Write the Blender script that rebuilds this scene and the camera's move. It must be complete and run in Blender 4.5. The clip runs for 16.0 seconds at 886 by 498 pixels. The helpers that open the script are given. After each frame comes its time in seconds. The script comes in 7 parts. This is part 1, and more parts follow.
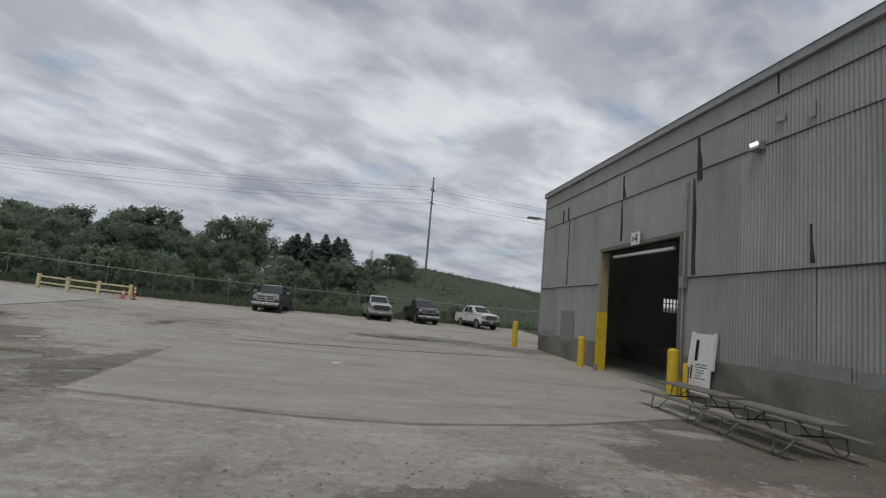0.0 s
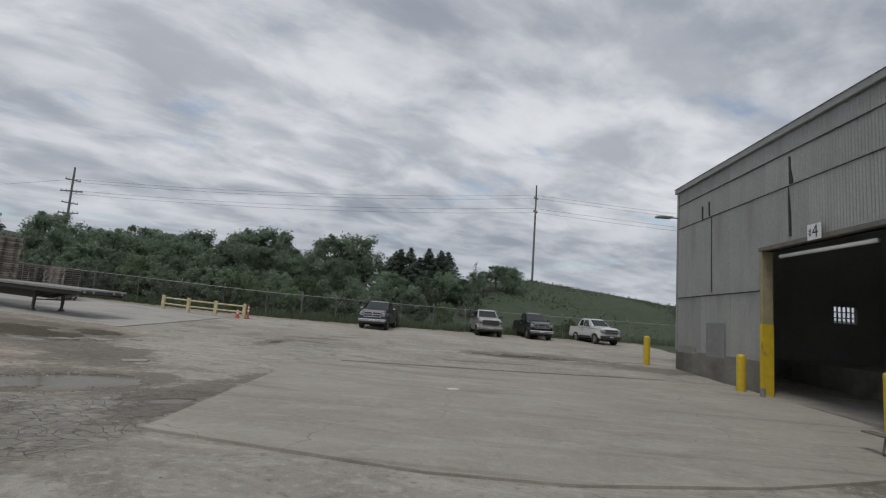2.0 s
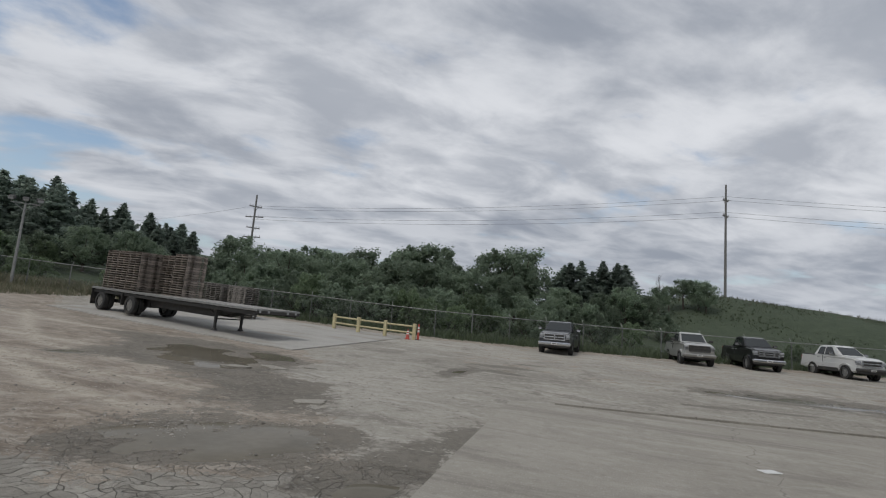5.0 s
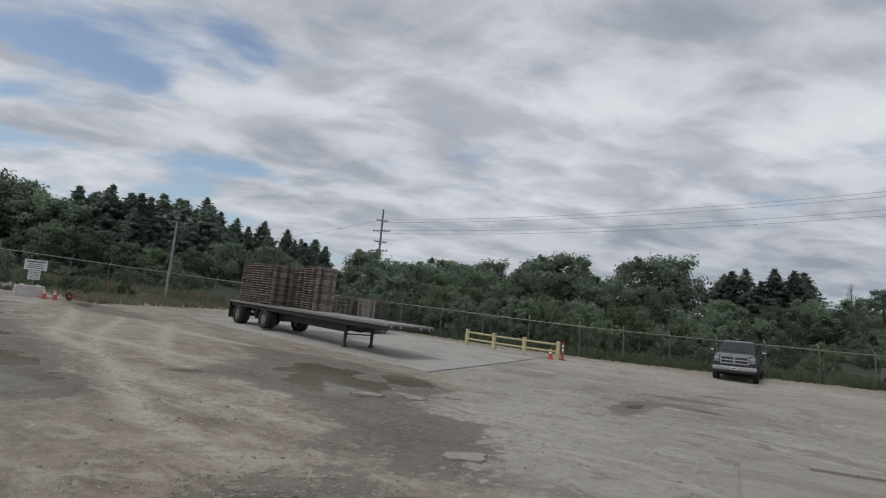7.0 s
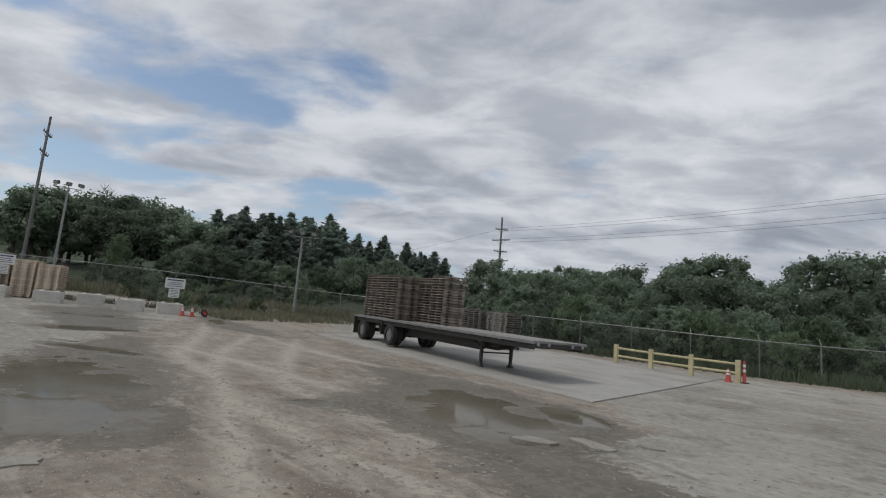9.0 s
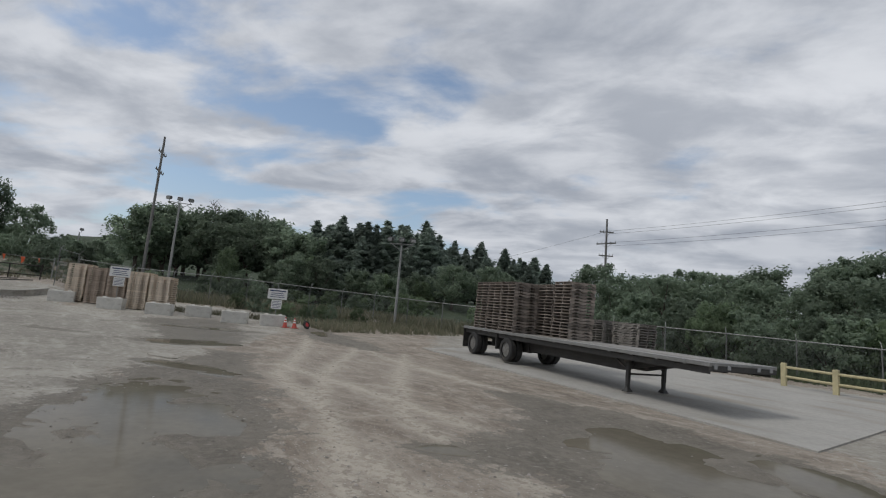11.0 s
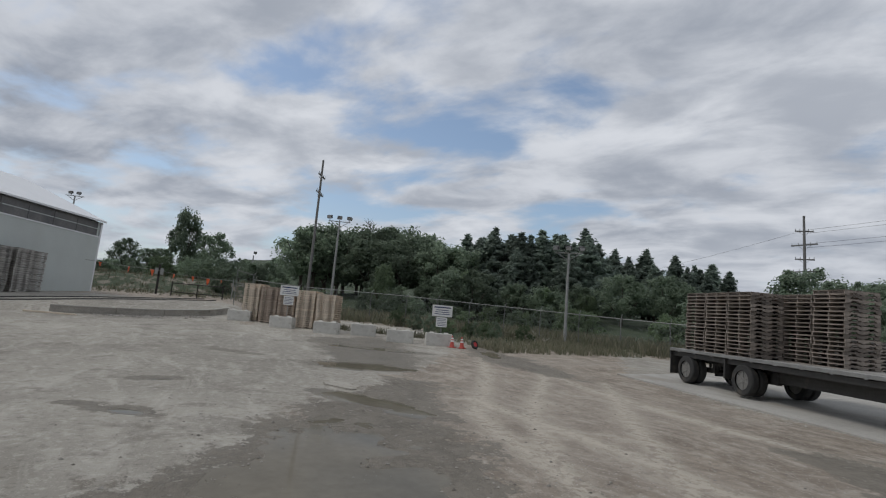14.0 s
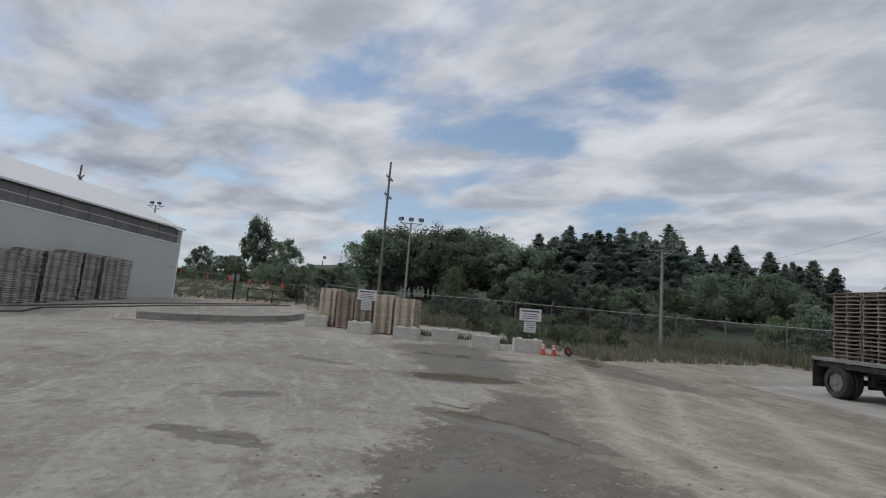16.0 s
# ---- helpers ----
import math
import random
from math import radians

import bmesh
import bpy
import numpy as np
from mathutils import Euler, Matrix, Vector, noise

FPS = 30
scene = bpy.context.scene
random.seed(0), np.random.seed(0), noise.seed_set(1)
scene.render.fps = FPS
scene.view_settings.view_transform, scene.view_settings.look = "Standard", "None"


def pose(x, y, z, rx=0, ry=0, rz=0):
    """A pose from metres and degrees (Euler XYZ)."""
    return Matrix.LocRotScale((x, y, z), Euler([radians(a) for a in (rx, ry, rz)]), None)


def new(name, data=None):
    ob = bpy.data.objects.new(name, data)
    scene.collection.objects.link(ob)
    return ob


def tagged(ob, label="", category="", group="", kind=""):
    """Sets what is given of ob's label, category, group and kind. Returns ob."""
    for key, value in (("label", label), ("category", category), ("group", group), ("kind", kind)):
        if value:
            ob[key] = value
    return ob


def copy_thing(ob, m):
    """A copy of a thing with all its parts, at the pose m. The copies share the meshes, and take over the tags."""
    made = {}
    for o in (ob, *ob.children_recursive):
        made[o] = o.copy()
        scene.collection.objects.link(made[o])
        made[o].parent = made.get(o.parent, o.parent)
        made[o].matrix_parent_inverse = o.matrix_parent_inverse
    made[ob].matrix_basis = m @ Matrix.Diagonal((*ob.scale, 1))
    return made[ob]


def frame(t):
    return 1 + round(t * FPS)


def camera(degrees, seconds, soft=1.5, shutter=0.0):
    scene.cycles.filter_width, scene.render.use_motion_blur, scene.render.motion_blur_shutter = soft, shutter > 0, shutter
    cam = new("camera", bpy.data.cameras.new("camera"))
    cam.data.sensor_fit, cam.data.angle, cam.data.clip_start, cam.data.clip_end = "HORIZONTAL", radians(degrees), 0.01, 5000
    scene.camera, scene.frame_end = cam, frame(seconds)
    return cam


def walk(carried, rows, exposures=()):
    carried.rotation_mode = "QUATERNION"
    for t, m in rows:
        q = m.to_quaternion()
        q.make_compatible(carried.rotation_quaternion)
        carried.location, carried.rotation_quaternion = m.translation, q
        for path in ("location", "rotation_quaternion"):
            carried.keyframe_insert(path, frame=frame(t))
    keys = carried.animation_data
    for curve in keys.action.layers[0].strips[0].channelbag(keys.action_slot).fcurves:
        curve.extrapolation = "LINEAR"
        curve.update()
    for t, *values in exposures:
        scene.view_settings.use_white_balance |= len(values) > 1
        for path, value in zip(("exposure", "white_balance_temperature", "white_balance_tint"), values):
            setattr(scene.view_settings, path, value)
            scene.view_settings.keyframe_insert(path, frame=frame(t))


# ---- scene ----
PATH = [
    (0.0, 0.010, -0.036, 2.421, -8.78, 6.54, 4.95),
    (0.5, 0.003, 0.597, 2.418, -6.31, 6.77, 4.69),
    (1.0, -0.044, 1.247, 2.417, -3.47, 6.96, 4.43),
    (1.5, -0.163, 1.918, 2.422, -0.60, 7.10, 4.19),
    (2.0, -0.375, 2.619, 2.432, 1.99, 7.18, 4.01),
    (2.5, -0.694, 3.351, 2.448, 4.64, 7.24, 3.93),
    (3.0, -1.099, 4.097, 2.469, 7.41, 7.33, 3.96),
    (3.5, -1.561, 4.835, 2.492, 10.06, 7.44, 4.07),
    (6.0, -4.171, 8.453, 2.598, 23.90, 8.04, 4.93),
    (6.5, -4.744, 9.161, 2.615, 27.37, 8.11, 5.08),
    (7.0, -5.356, 9.858, 2.630, 30.81, 8.16, 5.17),
    (7.5, -6.005, 10.522, 2.644, 34.12, 8.22, 5.16),
    (8.0, -6.692, 11.126, 2.657, 37.40, 8.29, 5.04),
    (8.5, -7.413, 11.644, 2.671, 40.54, 8.33, 4.86),
    (9.0, -8.159, 12.065, 2.692, 43.08, 8.38, 4.75),
    (11.5, -12.001, 13.607, 2.831, 55.27, 8.52, 4.83),
    (12.0, -12.704, 13.802, 2.855, 57.90, 8.55, 4.86),
    (12.5, -13.349, 13.893, 2.874, 60.55, 8.59, 4.89),
    (13.0, -13.973, 13.888, 2.891, 63.06, 8.67, 4.90),
    (13.5, -14.605, 13.801, 2.907, 65.51, 8.75, 4.88),
    (14.0, -15.224, 13.662, 2.920, 67.67, 8.78, 4.82),
    (14.5, -15.818, 13.500, 2.932, 69.46, 8.75, 4.75),
    (15.0, -16.380, 13.335, 2.944, 70.91, 8.69, 4.69),
    (15.5, -16.919, 13.171, 2.957, 72.39, 8.62, 4.63),
    (16.0, -17.447, 13.012, 2.970, 73.94, 8.54, 4.58),
]
LENS, SKY, SUN = 79, 1.0, 1.1
EXPO = [(0.0, 0.0, 6460, 10), (6.0, 0.0, 6420, 10), (12.0, 0.0, 6370, 10), (16.0, 0.0, 6330, 10)]


def turned(x, y, z, yaw, pitch, roll):
    return pose(x, y, z, 0, 0, yaw) @ pose(0, 0, 0, 90 + pitch) @ pose(0, 0, 0, 0, 0, roll)


cam = camera(LENS, 16.0, soft=1.15)
walk(cam, [(t, turned(x, y, z, yaw, pitch, roll)) for t, x, y, z, yaw, pitch, roll in PATH], EXPO)

# ---------------------------------------------------------------- world, sun
SUN_EL, SUN_AZ = 58.0, 205.0


def make_world():
    w = bpy.data.worlds.new("overcast_sky")
    scene.world = w
    w.use_nodes = True
    nt = w.node_tree
    nt.nodes.clear()
    N = nt.nodes.new
    L = nt.links.new
    out, bg = N("ShaderNodeOutputWorld"), N("ShaderNodeBackground")
    sky = N("ShaderNodeTexSky")
    sky.sky_type, sky.sun_disc = "NISHITA", False
    sky.sun_elevation, sky.sun_rotation = radians(SUN_EL), radians(SUN_AZ)
    sky.air_density, sky.dust_density = 1.0, 1.5
    sks = N("ShaderNodeMix")
    sks.data_type, sks.blend_type = "RGBA", "MULTIPLY"
    sks.inputs[0].default_value = 1.0
    sks.inputs[7].default_value = (0.140, 0.134, 0.124, 1)
    L(sky.outputs[0], sks.inputs[6])
    tc, sep = N("ShaderNodeTexCoord"), N("ShaderNodeSeparateXYZ")
    L(tc.outputs["Generated"], sep.inputs[0])
    add = N("ShaderNodeMath")
    add.operation = "ADD"
    add.inputs[1].default_value = 0.16
    mx = N("ShaderNodeMath")
    mx.operation = "MAXIMUM"
    mx.inputs[1].default_value = 0.0
    L(sep.outputs[2], mx.inputs[0])
    L(mx.outputs[0], add.inputs[0])
    comb = N("ShaderNodeCombineXYZ")
    for i in (0, 1):
        dv = N("ShaderNodeMath")
        dv.operation = "DIVIDE"
        L(sep.outputs[i], dv.inputs[0])
        L(add.outputs[0], dv.inputs[1])
        L(dv.outputs[0], comb.inputs[i])
    mp = N("ShaderNodeMapping")
    mp.vector_type = "TEXTURE"
    mp.inputs["Rotation"].default_value = (0, 0, radians(128))
    mp.inputs["Scale"].default_value = (0.82, 1.18, 1.0)
    L(comb.outputs[0], mp.inputs[0])

    def cloud(scale, detail, rough, dist, lo, hi, seed, clear=None):
        tex, ramp = N("ShaderNodeTexNoise"), N("ShaderNodeMapRange")
        tex.noise_dimensions = "4D"
        tex.inputs["W"].default_value = seed
        for k, v in (("Scale", scale), ("Detail", detail), ("Roughness", rough), ("Distortion", dist)):
            tex.inputs[k].default_value = v
        L(mp.outputs[0], tex.inputs["Vector"])
        val = tex.outputs[0]
        if clear:
            less = N("ShaderNodeMath")
            less.operation = "SUBTRACT"
            L(val, less.inputs[0])
            L(clear, less.inputs[1])
            val = less.outputs[0]
        ramp.inputs[1].default_value, ramp.inputs[2].default_value = lo, hi
        ramp.interpolation_type = "SMOOTHSTEP"
        L(val, ramp.inputs[0])
        return ramp.outputs[0]

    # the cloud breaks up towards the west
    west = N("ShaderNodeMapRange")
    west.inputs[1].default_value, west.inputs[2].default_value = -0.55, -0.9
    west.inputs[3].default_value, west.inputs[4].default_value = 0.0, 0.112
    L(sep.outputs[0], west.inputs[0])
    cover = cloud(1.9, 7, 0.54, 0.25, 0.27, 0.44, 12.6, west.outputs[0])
    shade = cloud(3.0, 7, 0.55, 0.3, 0.33, 0.68, 8.4)
    big = cloud(0.75, 3, 0.5, 0.2, 0.35, 0.68, 1.7)
    mixsh = N("ShaderNodeMath")
    mixsh.operation = "MULTIPLY_ADD"
    L(shade, mixsh.inputs[0])
    mixsh.inputs[1].default_value = 0.65
    hb = N("ShaderNodeMath")
    hb.operation = "MULTIPLY"
    L(big, hb.inputs[0])
    hb.inputs[1].default_value = 0.35
    L(hb.outputs[0], mixsh.inputs[2])
    col = N("ShaderNodeMix")
    col.data_type = "RGBA"
    L(mixsh.outputs[0], col.inputs[0])
    col.inputs[6].default_value = (0.27, 0.30, 0.355, 1)
    col.inputs[7].default_value = (0.71, 0.725, 0.755, 1)
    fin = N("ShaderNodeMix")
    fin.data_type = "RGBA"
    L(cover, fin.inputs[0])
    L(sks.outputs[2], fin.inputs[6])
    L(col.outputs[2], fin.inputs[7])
    # milky air towards the horizon
    hz = N("ShaderNodeMapRange")
    hz.inputs[1].default_value, hz.inputs[2].default_value = 0.0, 0.22
    hz.inputs[3].default_value, hz.inputs[4].default_value = 0.55, 0.0
    L(sep.outputs[2], hz.inputs[0])
    fin2 = N("ShaderNodeMix")
    fin2.data_type = "RGBA"
    L(hz.outputs[0], fin2.inputs[0])
    L(fin.outputs[2], fin2.inputs[6])
    fin2.inputs[7].default_value = (0.41, 0.44, 0.495, 1)
    L(fin2.outputs[2], bg.inputs[0])
    bg.inputs[1].default_value = SKY
    L(bg.outputs[0], out.inputs[0])


make_world()
sun_data = bpy.data.lights.new("sun", "SUN")
sun_data.energy, sun_data.angle, sun_data.color = SUN, radians(18), (1.0, 0.95, 0.88)
sun = new("sun", sun_data)
sun.matrix_world = pose(0, 0, 60, 90 - SUN_EL, 0, 180 - SUN_AZ)

# ---------------------------------------------------------------- materials
MATS = {}


def mat(name, base, rough=0.8, metal=0.0, var=0.25, scale=3.0, fine=40.0, bump=0.2, bump_scale=60.0, tint=None, rnd=0.0, spec=0.5, stain=None, coord="Object"):
    """A plain surface with grain and blotches: base colour, second tint, random shade for each object, and relief."""
    if name in MATS:
        return MATS[name]
    m = bpy.data.materials.new(name)
    MATS[name] = m
    m.use_nodes = True
    nt = m.node_tree
    N, L = nt.nodes.new, nt.links.new
    b = nt.nodes["Principled BSDF"]
    b.inputs["Metallic"].default_value = metal
    b.inputs["Specular IOR Level"].default_value = spec
    tc = N("ShaderNodeTexCoord")
    n1, n2 = N("ShaderNodeTexNoise"), N("ShaderNodeTexNoise")
    for n, s, d in ((n1, scale, 5), (n2, fine, 4)):
        n.inputs["Scale"].default_value, n.inputs["Detail"].default_value = s, d
        n.inputs["Roughness"].default_value = 0.6
        L(tc.outputs[coord], n.inputs["Vector"])
    tint = tint or tuple(c * (1 - var) for c in base)
    mx = N("ShaderNodeMix")
    mx.data_type = "RGBA"
    mr = N("ShaderNodeMapRange")
    mr.inputs[1].default_value, mr.inputs[2].default_value = 0.33, 0.67
    L(n1.outputs[0], mr.inputs[0])
    L(mr.outputs[0], mx.inputs[0])
    mx.inputs[6].default_value, mx.inputs[7].default_value = (*tint, 1), (*base, 1)
    hsv = N("ShaderNodeHueSaturation")
    L(mx.outputs[2], hsv.inputs["Color"])
    v = N("ShaderNodeMapRange")
    v.inputs[1].default_value, v.inputs[2].default_value = 0.3, 0.7
    v.inputs[3].default_value, v.inputs[4].default_value = 1 - var * 0.7, 1 + var * 0.5
    L(n2.outputs[0], v.inputs[0])
    val = v.outputs[0]
    if rnd:
        oi, rr, mul = N("ShaderNodeObjectInfo"), N("ShaderNodeMapRange"), N("ShaderNodeMath")
        rr.inputs[3].default_value, rr.inputs[4].default_value = 1 - rnd, 1 + rnd
        L(oi.outputs["Random"], rr.inputs[0])
        mul.operation = "MULTIPLY"
        L(val, mul.inputs[0])
        L(rr.outputs[0], mul.inputs[1])
        val = mul.outputs[0]
    L(val, hsv.inputs["Value"])
    last = hsv.outputs[0]
    if stain:
        n3, r3, m3 = N("ShaderNodeTexNoise"), N("ShaderNodeMapRange"), N("ShaderNodeMix")
        mp = N("ShaderNodeMapping")
        mp.inputs["Scale"].default_value = stain[1]
        L(tc.outputs[coord], mp.inputs[0])
        L(mp.outputs[0], n3.inputs["Vector"])
        n3.inputs["Detail"].default_value, n3.inputs["Scale"].default_value = 6, 1.0
        r3.inputs[1].default_value, r3.inputs[2].default_value = stain[2], stain[3]
        r3.inputs[4].default_value = 0.85
        L(n3.outputs[0], r3.inputs[0])
        m3.data_type = "RGBA"
        L(r3.outputs[0], m3.inputs[0])
        L(last, m3.inputs[6])
        m3.inputs[7].default_value = (*stain[0], 1)
        last = m3.outputs[2]
    L(last, b.inputs["Base Color"])
    ro = N("ShaderNodeMapRange")
    ro.inputs[3].default_value, ro.inputs[4].default_value = max(0.02, rough - 0.12), min(1, rough + 0.1)
    L(n1.outputs[0], ro.inputs[0])
    L(ro.outputs[0], b.inputs["Roughness"])
    if bump:
        n4, bp = N("ShaderNodeTexNoise"), N("ShaderNodeBump")
        n4.inputs["Scale"].default_value, n4.inputs["Detail"].default_value = bump_scale, 3
        L(tc.outputs[coord], n4.inputs["Vector"])
        bp.inputs["Strength"].default_value, bp.inputs["Distance"].default_value = bump, 0.02
        L(n4.outputs[0], bp.inputs["Height"])
        L(bp.outputs[0], b.inputs["Normal"])
    return m


def plain(name, base, rough=0.5, metal=0.0, emit=0.0, spec=0.5, trans=0.0, coat=0.0):
    if name in MATS:
        return MATS[name]
    m = bpy.data.materials.new(name)
    MATS[name] = m
    m.use_nodes = True
    b = m.node_tree.nodes["Principled BSDF"]
    b.inputs["Base Color"].default_value = (*base, 1)
    b.inputs["Roughness"].default_value, b.inputs["Metallic"].default_value = rough, metal
    b.inputs["Specular IOR Level"].default_value = spec
    b.inputs["Transmission Weight"].default_value = trans
    b.inputs["Coat Weight"].default_value = coat
    if emit:
        b.inputs["Emission Color"].default_value = (*base, 1)
        b.inputs["Emission Strength"].default_value = emit
    return m


def leaf_mat(name, a, c, thin=True):
    m = bpy.data.materials.new(name)
    MATS[name] = m
    m.use_nodes = True
    nt = m.node_tree
    N, L = nt.nodes.new, nt.links.new
    b = nt.nodes["Principled BSDF"]
    g, oi = N("ShaderNodeNewGeometry"), N("ShaderNodeObjectInfo")
    mx, hs = N("ShaderNodeMix"), N("ShaderNodeHueSaturation")
    mx.data_type = "RGBA"
    L(g.outputs["Random Per Island"], mx.inputs[0])
    mx.inputs[6].default_value, mx.inputs[7].default_value = (*a, 1), (*c, 1)
    L(mx.outputs[2], hs.inputs["Color"])
    mr = N("ShaderNodeMapRange")
    mr.inputs[3].default_value, mr.inputs[4].default_value = 0.65, 1.3
    L(oi.outputs["Random"], mr.inputs[0])
    L(mr.outputs[0], hs.inputs["Value"])
    L(hs.outputs[0], b.inputs["Base Color"])
    b.inputs["Roughness"].default_value = 0.7
    b.inputs["Specular IOR Level"].default_value = 0.25
    if thin:
        tl, ms = N("ShaderNodeBsdfTranslucent"), N("ShaderNodeMixShader")
        ms.inputs[0].default_value = 0.68
        L(hs.outputs[0], tl.inputs[0])
        L(b.outputs[0], ms.inputs[1])
        L(tl.outputs[0], ms.inputs[2])
        L(ms.outputs[0], nt.nodes["Material Output"].inputs[0])
    return m


STEEL = mat("galvanised_steel", (0.33, 0.335, 0.32), 0.55, 0.3, 0.2, 4, 60, 0.05)
FENCE_STEEL = mat("dull_fence_steel", (0.20, 0.205, 0.195), 0.6, 0.2, 0.2, 4, 60, 0.05)
POLE_WOOD = mat("weathered_pole_wood", (0.23, 0.222, 0.21), 0.9, 0, 0.35, 6, 50, 0.3, coord="Object")
YELLOW = mat("safety_yellow_paint", (0.62, 0.44, 0.03), 0.5, 0, 0.2, 5, 40, 0.1, stain=((0.16, 0.13, 0.08), (3, 3, 1.2), 0.62, 0.75))
OCHRE = mat("dull_faded_yellow_paint", (0.33, 0.285, 0.17), 0.7, 0, 0.25, 4, 40, 0.1)
YELLOW_WOOD = mat("faded_yellow_timber", (0.62, 0.55, 0.33), 0.75, 0, 0.25, 4, 40, 0.2)
CONCRETE = mat("poured_concrete", (0.30, 0.285, 0.255), 0.85, 0, 0.3, 1.2, 18, 0.25, 40, stain=((0.12, 0.11, 0.095), (0.5, 0.5, 0.5), 0.58, 0.75))
BLOCK = mat("white_painted_concrete", (0.60, 0.585, 0.54), 0.85, 0, 0.15, 3, 25, 0.25, 40, rnd=0.08, stain=((0.25, 0.22, 0.18), (2, 2, 5), 0.58, 0.78))
WALL_CONC = mat("weathered_wall_concrete", (0.40, 0.375, 0.33), 0.9, 0, 0.3, 1.0, 14, 0.35, 30, stain=((0.20, 0.185, 0.16), (0.8, 0.8, 2.0), 0.50, 0.7))
BLACK_STEEL = mat("black_painted_steel", (0.062, 0.06, 0.057), 0.6, 0.1, 0.3, 5, 40, 0.1, stain=((0.16, 0.14, 0.115), (2, 2, 2), 0.6, 0.8))
RUBBER = mat("tyre_rubber", (0.04, 0.04, 0.039), 0.85, 0, 0.3, 8, 60, 0.15, stain=((0.09, 0.08, 0.065), (3, 3, 3), 0.5, 0.75))
PALLET = mat("pallet_wood", (0.315, 0.268, 0.225), 0.85, 0, 0.38, 2.5, 30, 0.25, 50, tint=(0.20, 0.172, 0.15), rnd=0.42)
PALLET_NEW = mat("fresh_pallet_wood", (0.68, 0.585, 0.475), 0.8, 0, 0.2, 2.5, 30, 0.2, 50, tint=(0.55, 0.465, 0.37), rnd=0.14)
PALLET_MID = mat("used_brown_pallet_wood", (0.44, 0.36, 0.29), 0.85, 0, 0.25, 2.5, 30, 0.2, 50, tint=(0.33, 0.265, 0.215), rnd=0.2)
PALLET_GREY = mat("grey_weathered_pallet_wood", (0.27, 0.25, 0.225), 0.88, 0, 0.3, 2.5, 30, 0.2, 50, rnd=0.22)
PLANK = mat("grey_weathered_plank", (0.20, 0.185, 0.16), 0.85, 0, 0.3, 3, 40, 0.3, 60, rnd=0.18)
DECK = mat("worn_trailer_deck", (0.32, 0.305, 0.28), 0.75, 0.1, 0.35, 2, 30, 0.2, 40, rnd=0.35)
ALU = mat("dull_aluminium", (0.34, 0.34, 0.33), 0.5, 0.5, 0.25, 3, 30, 0.05)
SIDING = mat("weathered_corrugated_steel", (0.335, 0.34, 0.322), 0.55, 0.25, 0.16, 0.6, 9, 0.06, 30, rnd=0.07, stain=((0.20, 0.19, 0.172), (0.5, 0.9, 0.12), 0.52, 0.78))
DARK_GAP = mat("weathered_timber_and_gap_shade", (0.05, 0.045, 0.04), 0.9, 0, 0.4, 4, 40, 0.2)
WHITE_PAINT = mat("white_painted_metal", (0.68, 0.68, 0.66), 0.5, 0, 0.1, 3, 30, 0.05, stain=((0.33, 0.31, 0.28), (1.5, 1.5, 4), 0.6, 0.8))
WH_WALL = mat("pale_painted_steel_wall", (0.55, 0.585, 0.565), 0.6, 0, 0.08, 0.5, 12, 0.05, 20, stain=((0.47, 0.485, 0.46), (0.3, 0.3, 0.08), 0.55, 0.8))
WH_ROOF = mat("white_roof_steel", (0.76, 0.77, 0.78), 0.5, 0, 0.06, 0.5, 12, 0.04, 20)
WH_BAND = mat("translucent_grey_panel", (0.20, 0.195, 0.19), 0.35, 0, 0.25, 0.7, 8, 0.05, 20, tint=(0.12, 0.12, 0.125))
ORANGE = mat("faded_orange_plastic", (0.85, 0.22, 0.09), 0.5, 0, 0.15, 5, 40, 0.05)
WHITE_BAND = plain("white_reflective_band", (0.75, 0.74, 0.72), 0.4)
RED = plain("red_painted_rim", (0.5, 0.03, 0.03), 0.5)
GLASS_DARK = plain("dark_vehicle_glass", (0.022, 0.027, 0.028), 0.06, 0, 0, 0.5)
CHROME = plain("chrome", (0.65, 0.65, 0.66), 0.18, 1.0)
LAMP_GLASS = plain("clear_lamp_lens", (0.40, 0.41, 0.42), 0.12, 0.3)
LIT_LENS = plain("lit_lamp_lens", (1.0, 0.98, 0.94), 0.3, 0, 0.9)
BASE_CONC = mat("dark_stained_concrete", (0.225, 0.215, 0.182), 0.88, 0, 0.3, 1.2, 18, 0.25, 40, stain=((0.09, 0.085, 0.075), (0.5, 0.5, 0.9), 0.52, 0.72))
INK = plain("black_sign_ink", (0.03, 0.03, 0.035), 0.6)
BLUE_INK = plain("dark_blue_sign_ink", (0.03, 0.04, 0.12), 0.6)
SIGN_WHITE = mat("white_sign_sheet", (0.72, 0.72, 0.70), 0.5, 0, 0.06, 3, 20, 0.0)
TUBE = plain("unlit_white_tube", (0.75, 0.75, 0.72), 0.35)
BARK = mat("grey_brown_bark", (0.13, 0.105, 0.085), 0.9, 0, 0.4, 4, 30, 0.4)
LEAF_A = leaf_mat("broad_leaves", (0.195, 0.250, 0.180), (0.280, 0.340, 0.245))
LEAF_B = leaf_mat("cedar_needles", (0.205, 0.255, 0.215), (0.290, 0.345, 0.285))
LEAF_C = leaf_mat("light_shrub_leaves", (0.170, 0.225, 0.138), (0.245, 0.310, 0.190))
GRASS = leaf_mat("tall_mixed_grass", (0.15, 0.165, 0.105), (0.29, 0.265, 0.195))
GRASS_GREEN = leaf_mat("green_grass", (0.105, 0.135, 0.085), (0.17, 0.20, 0.125))


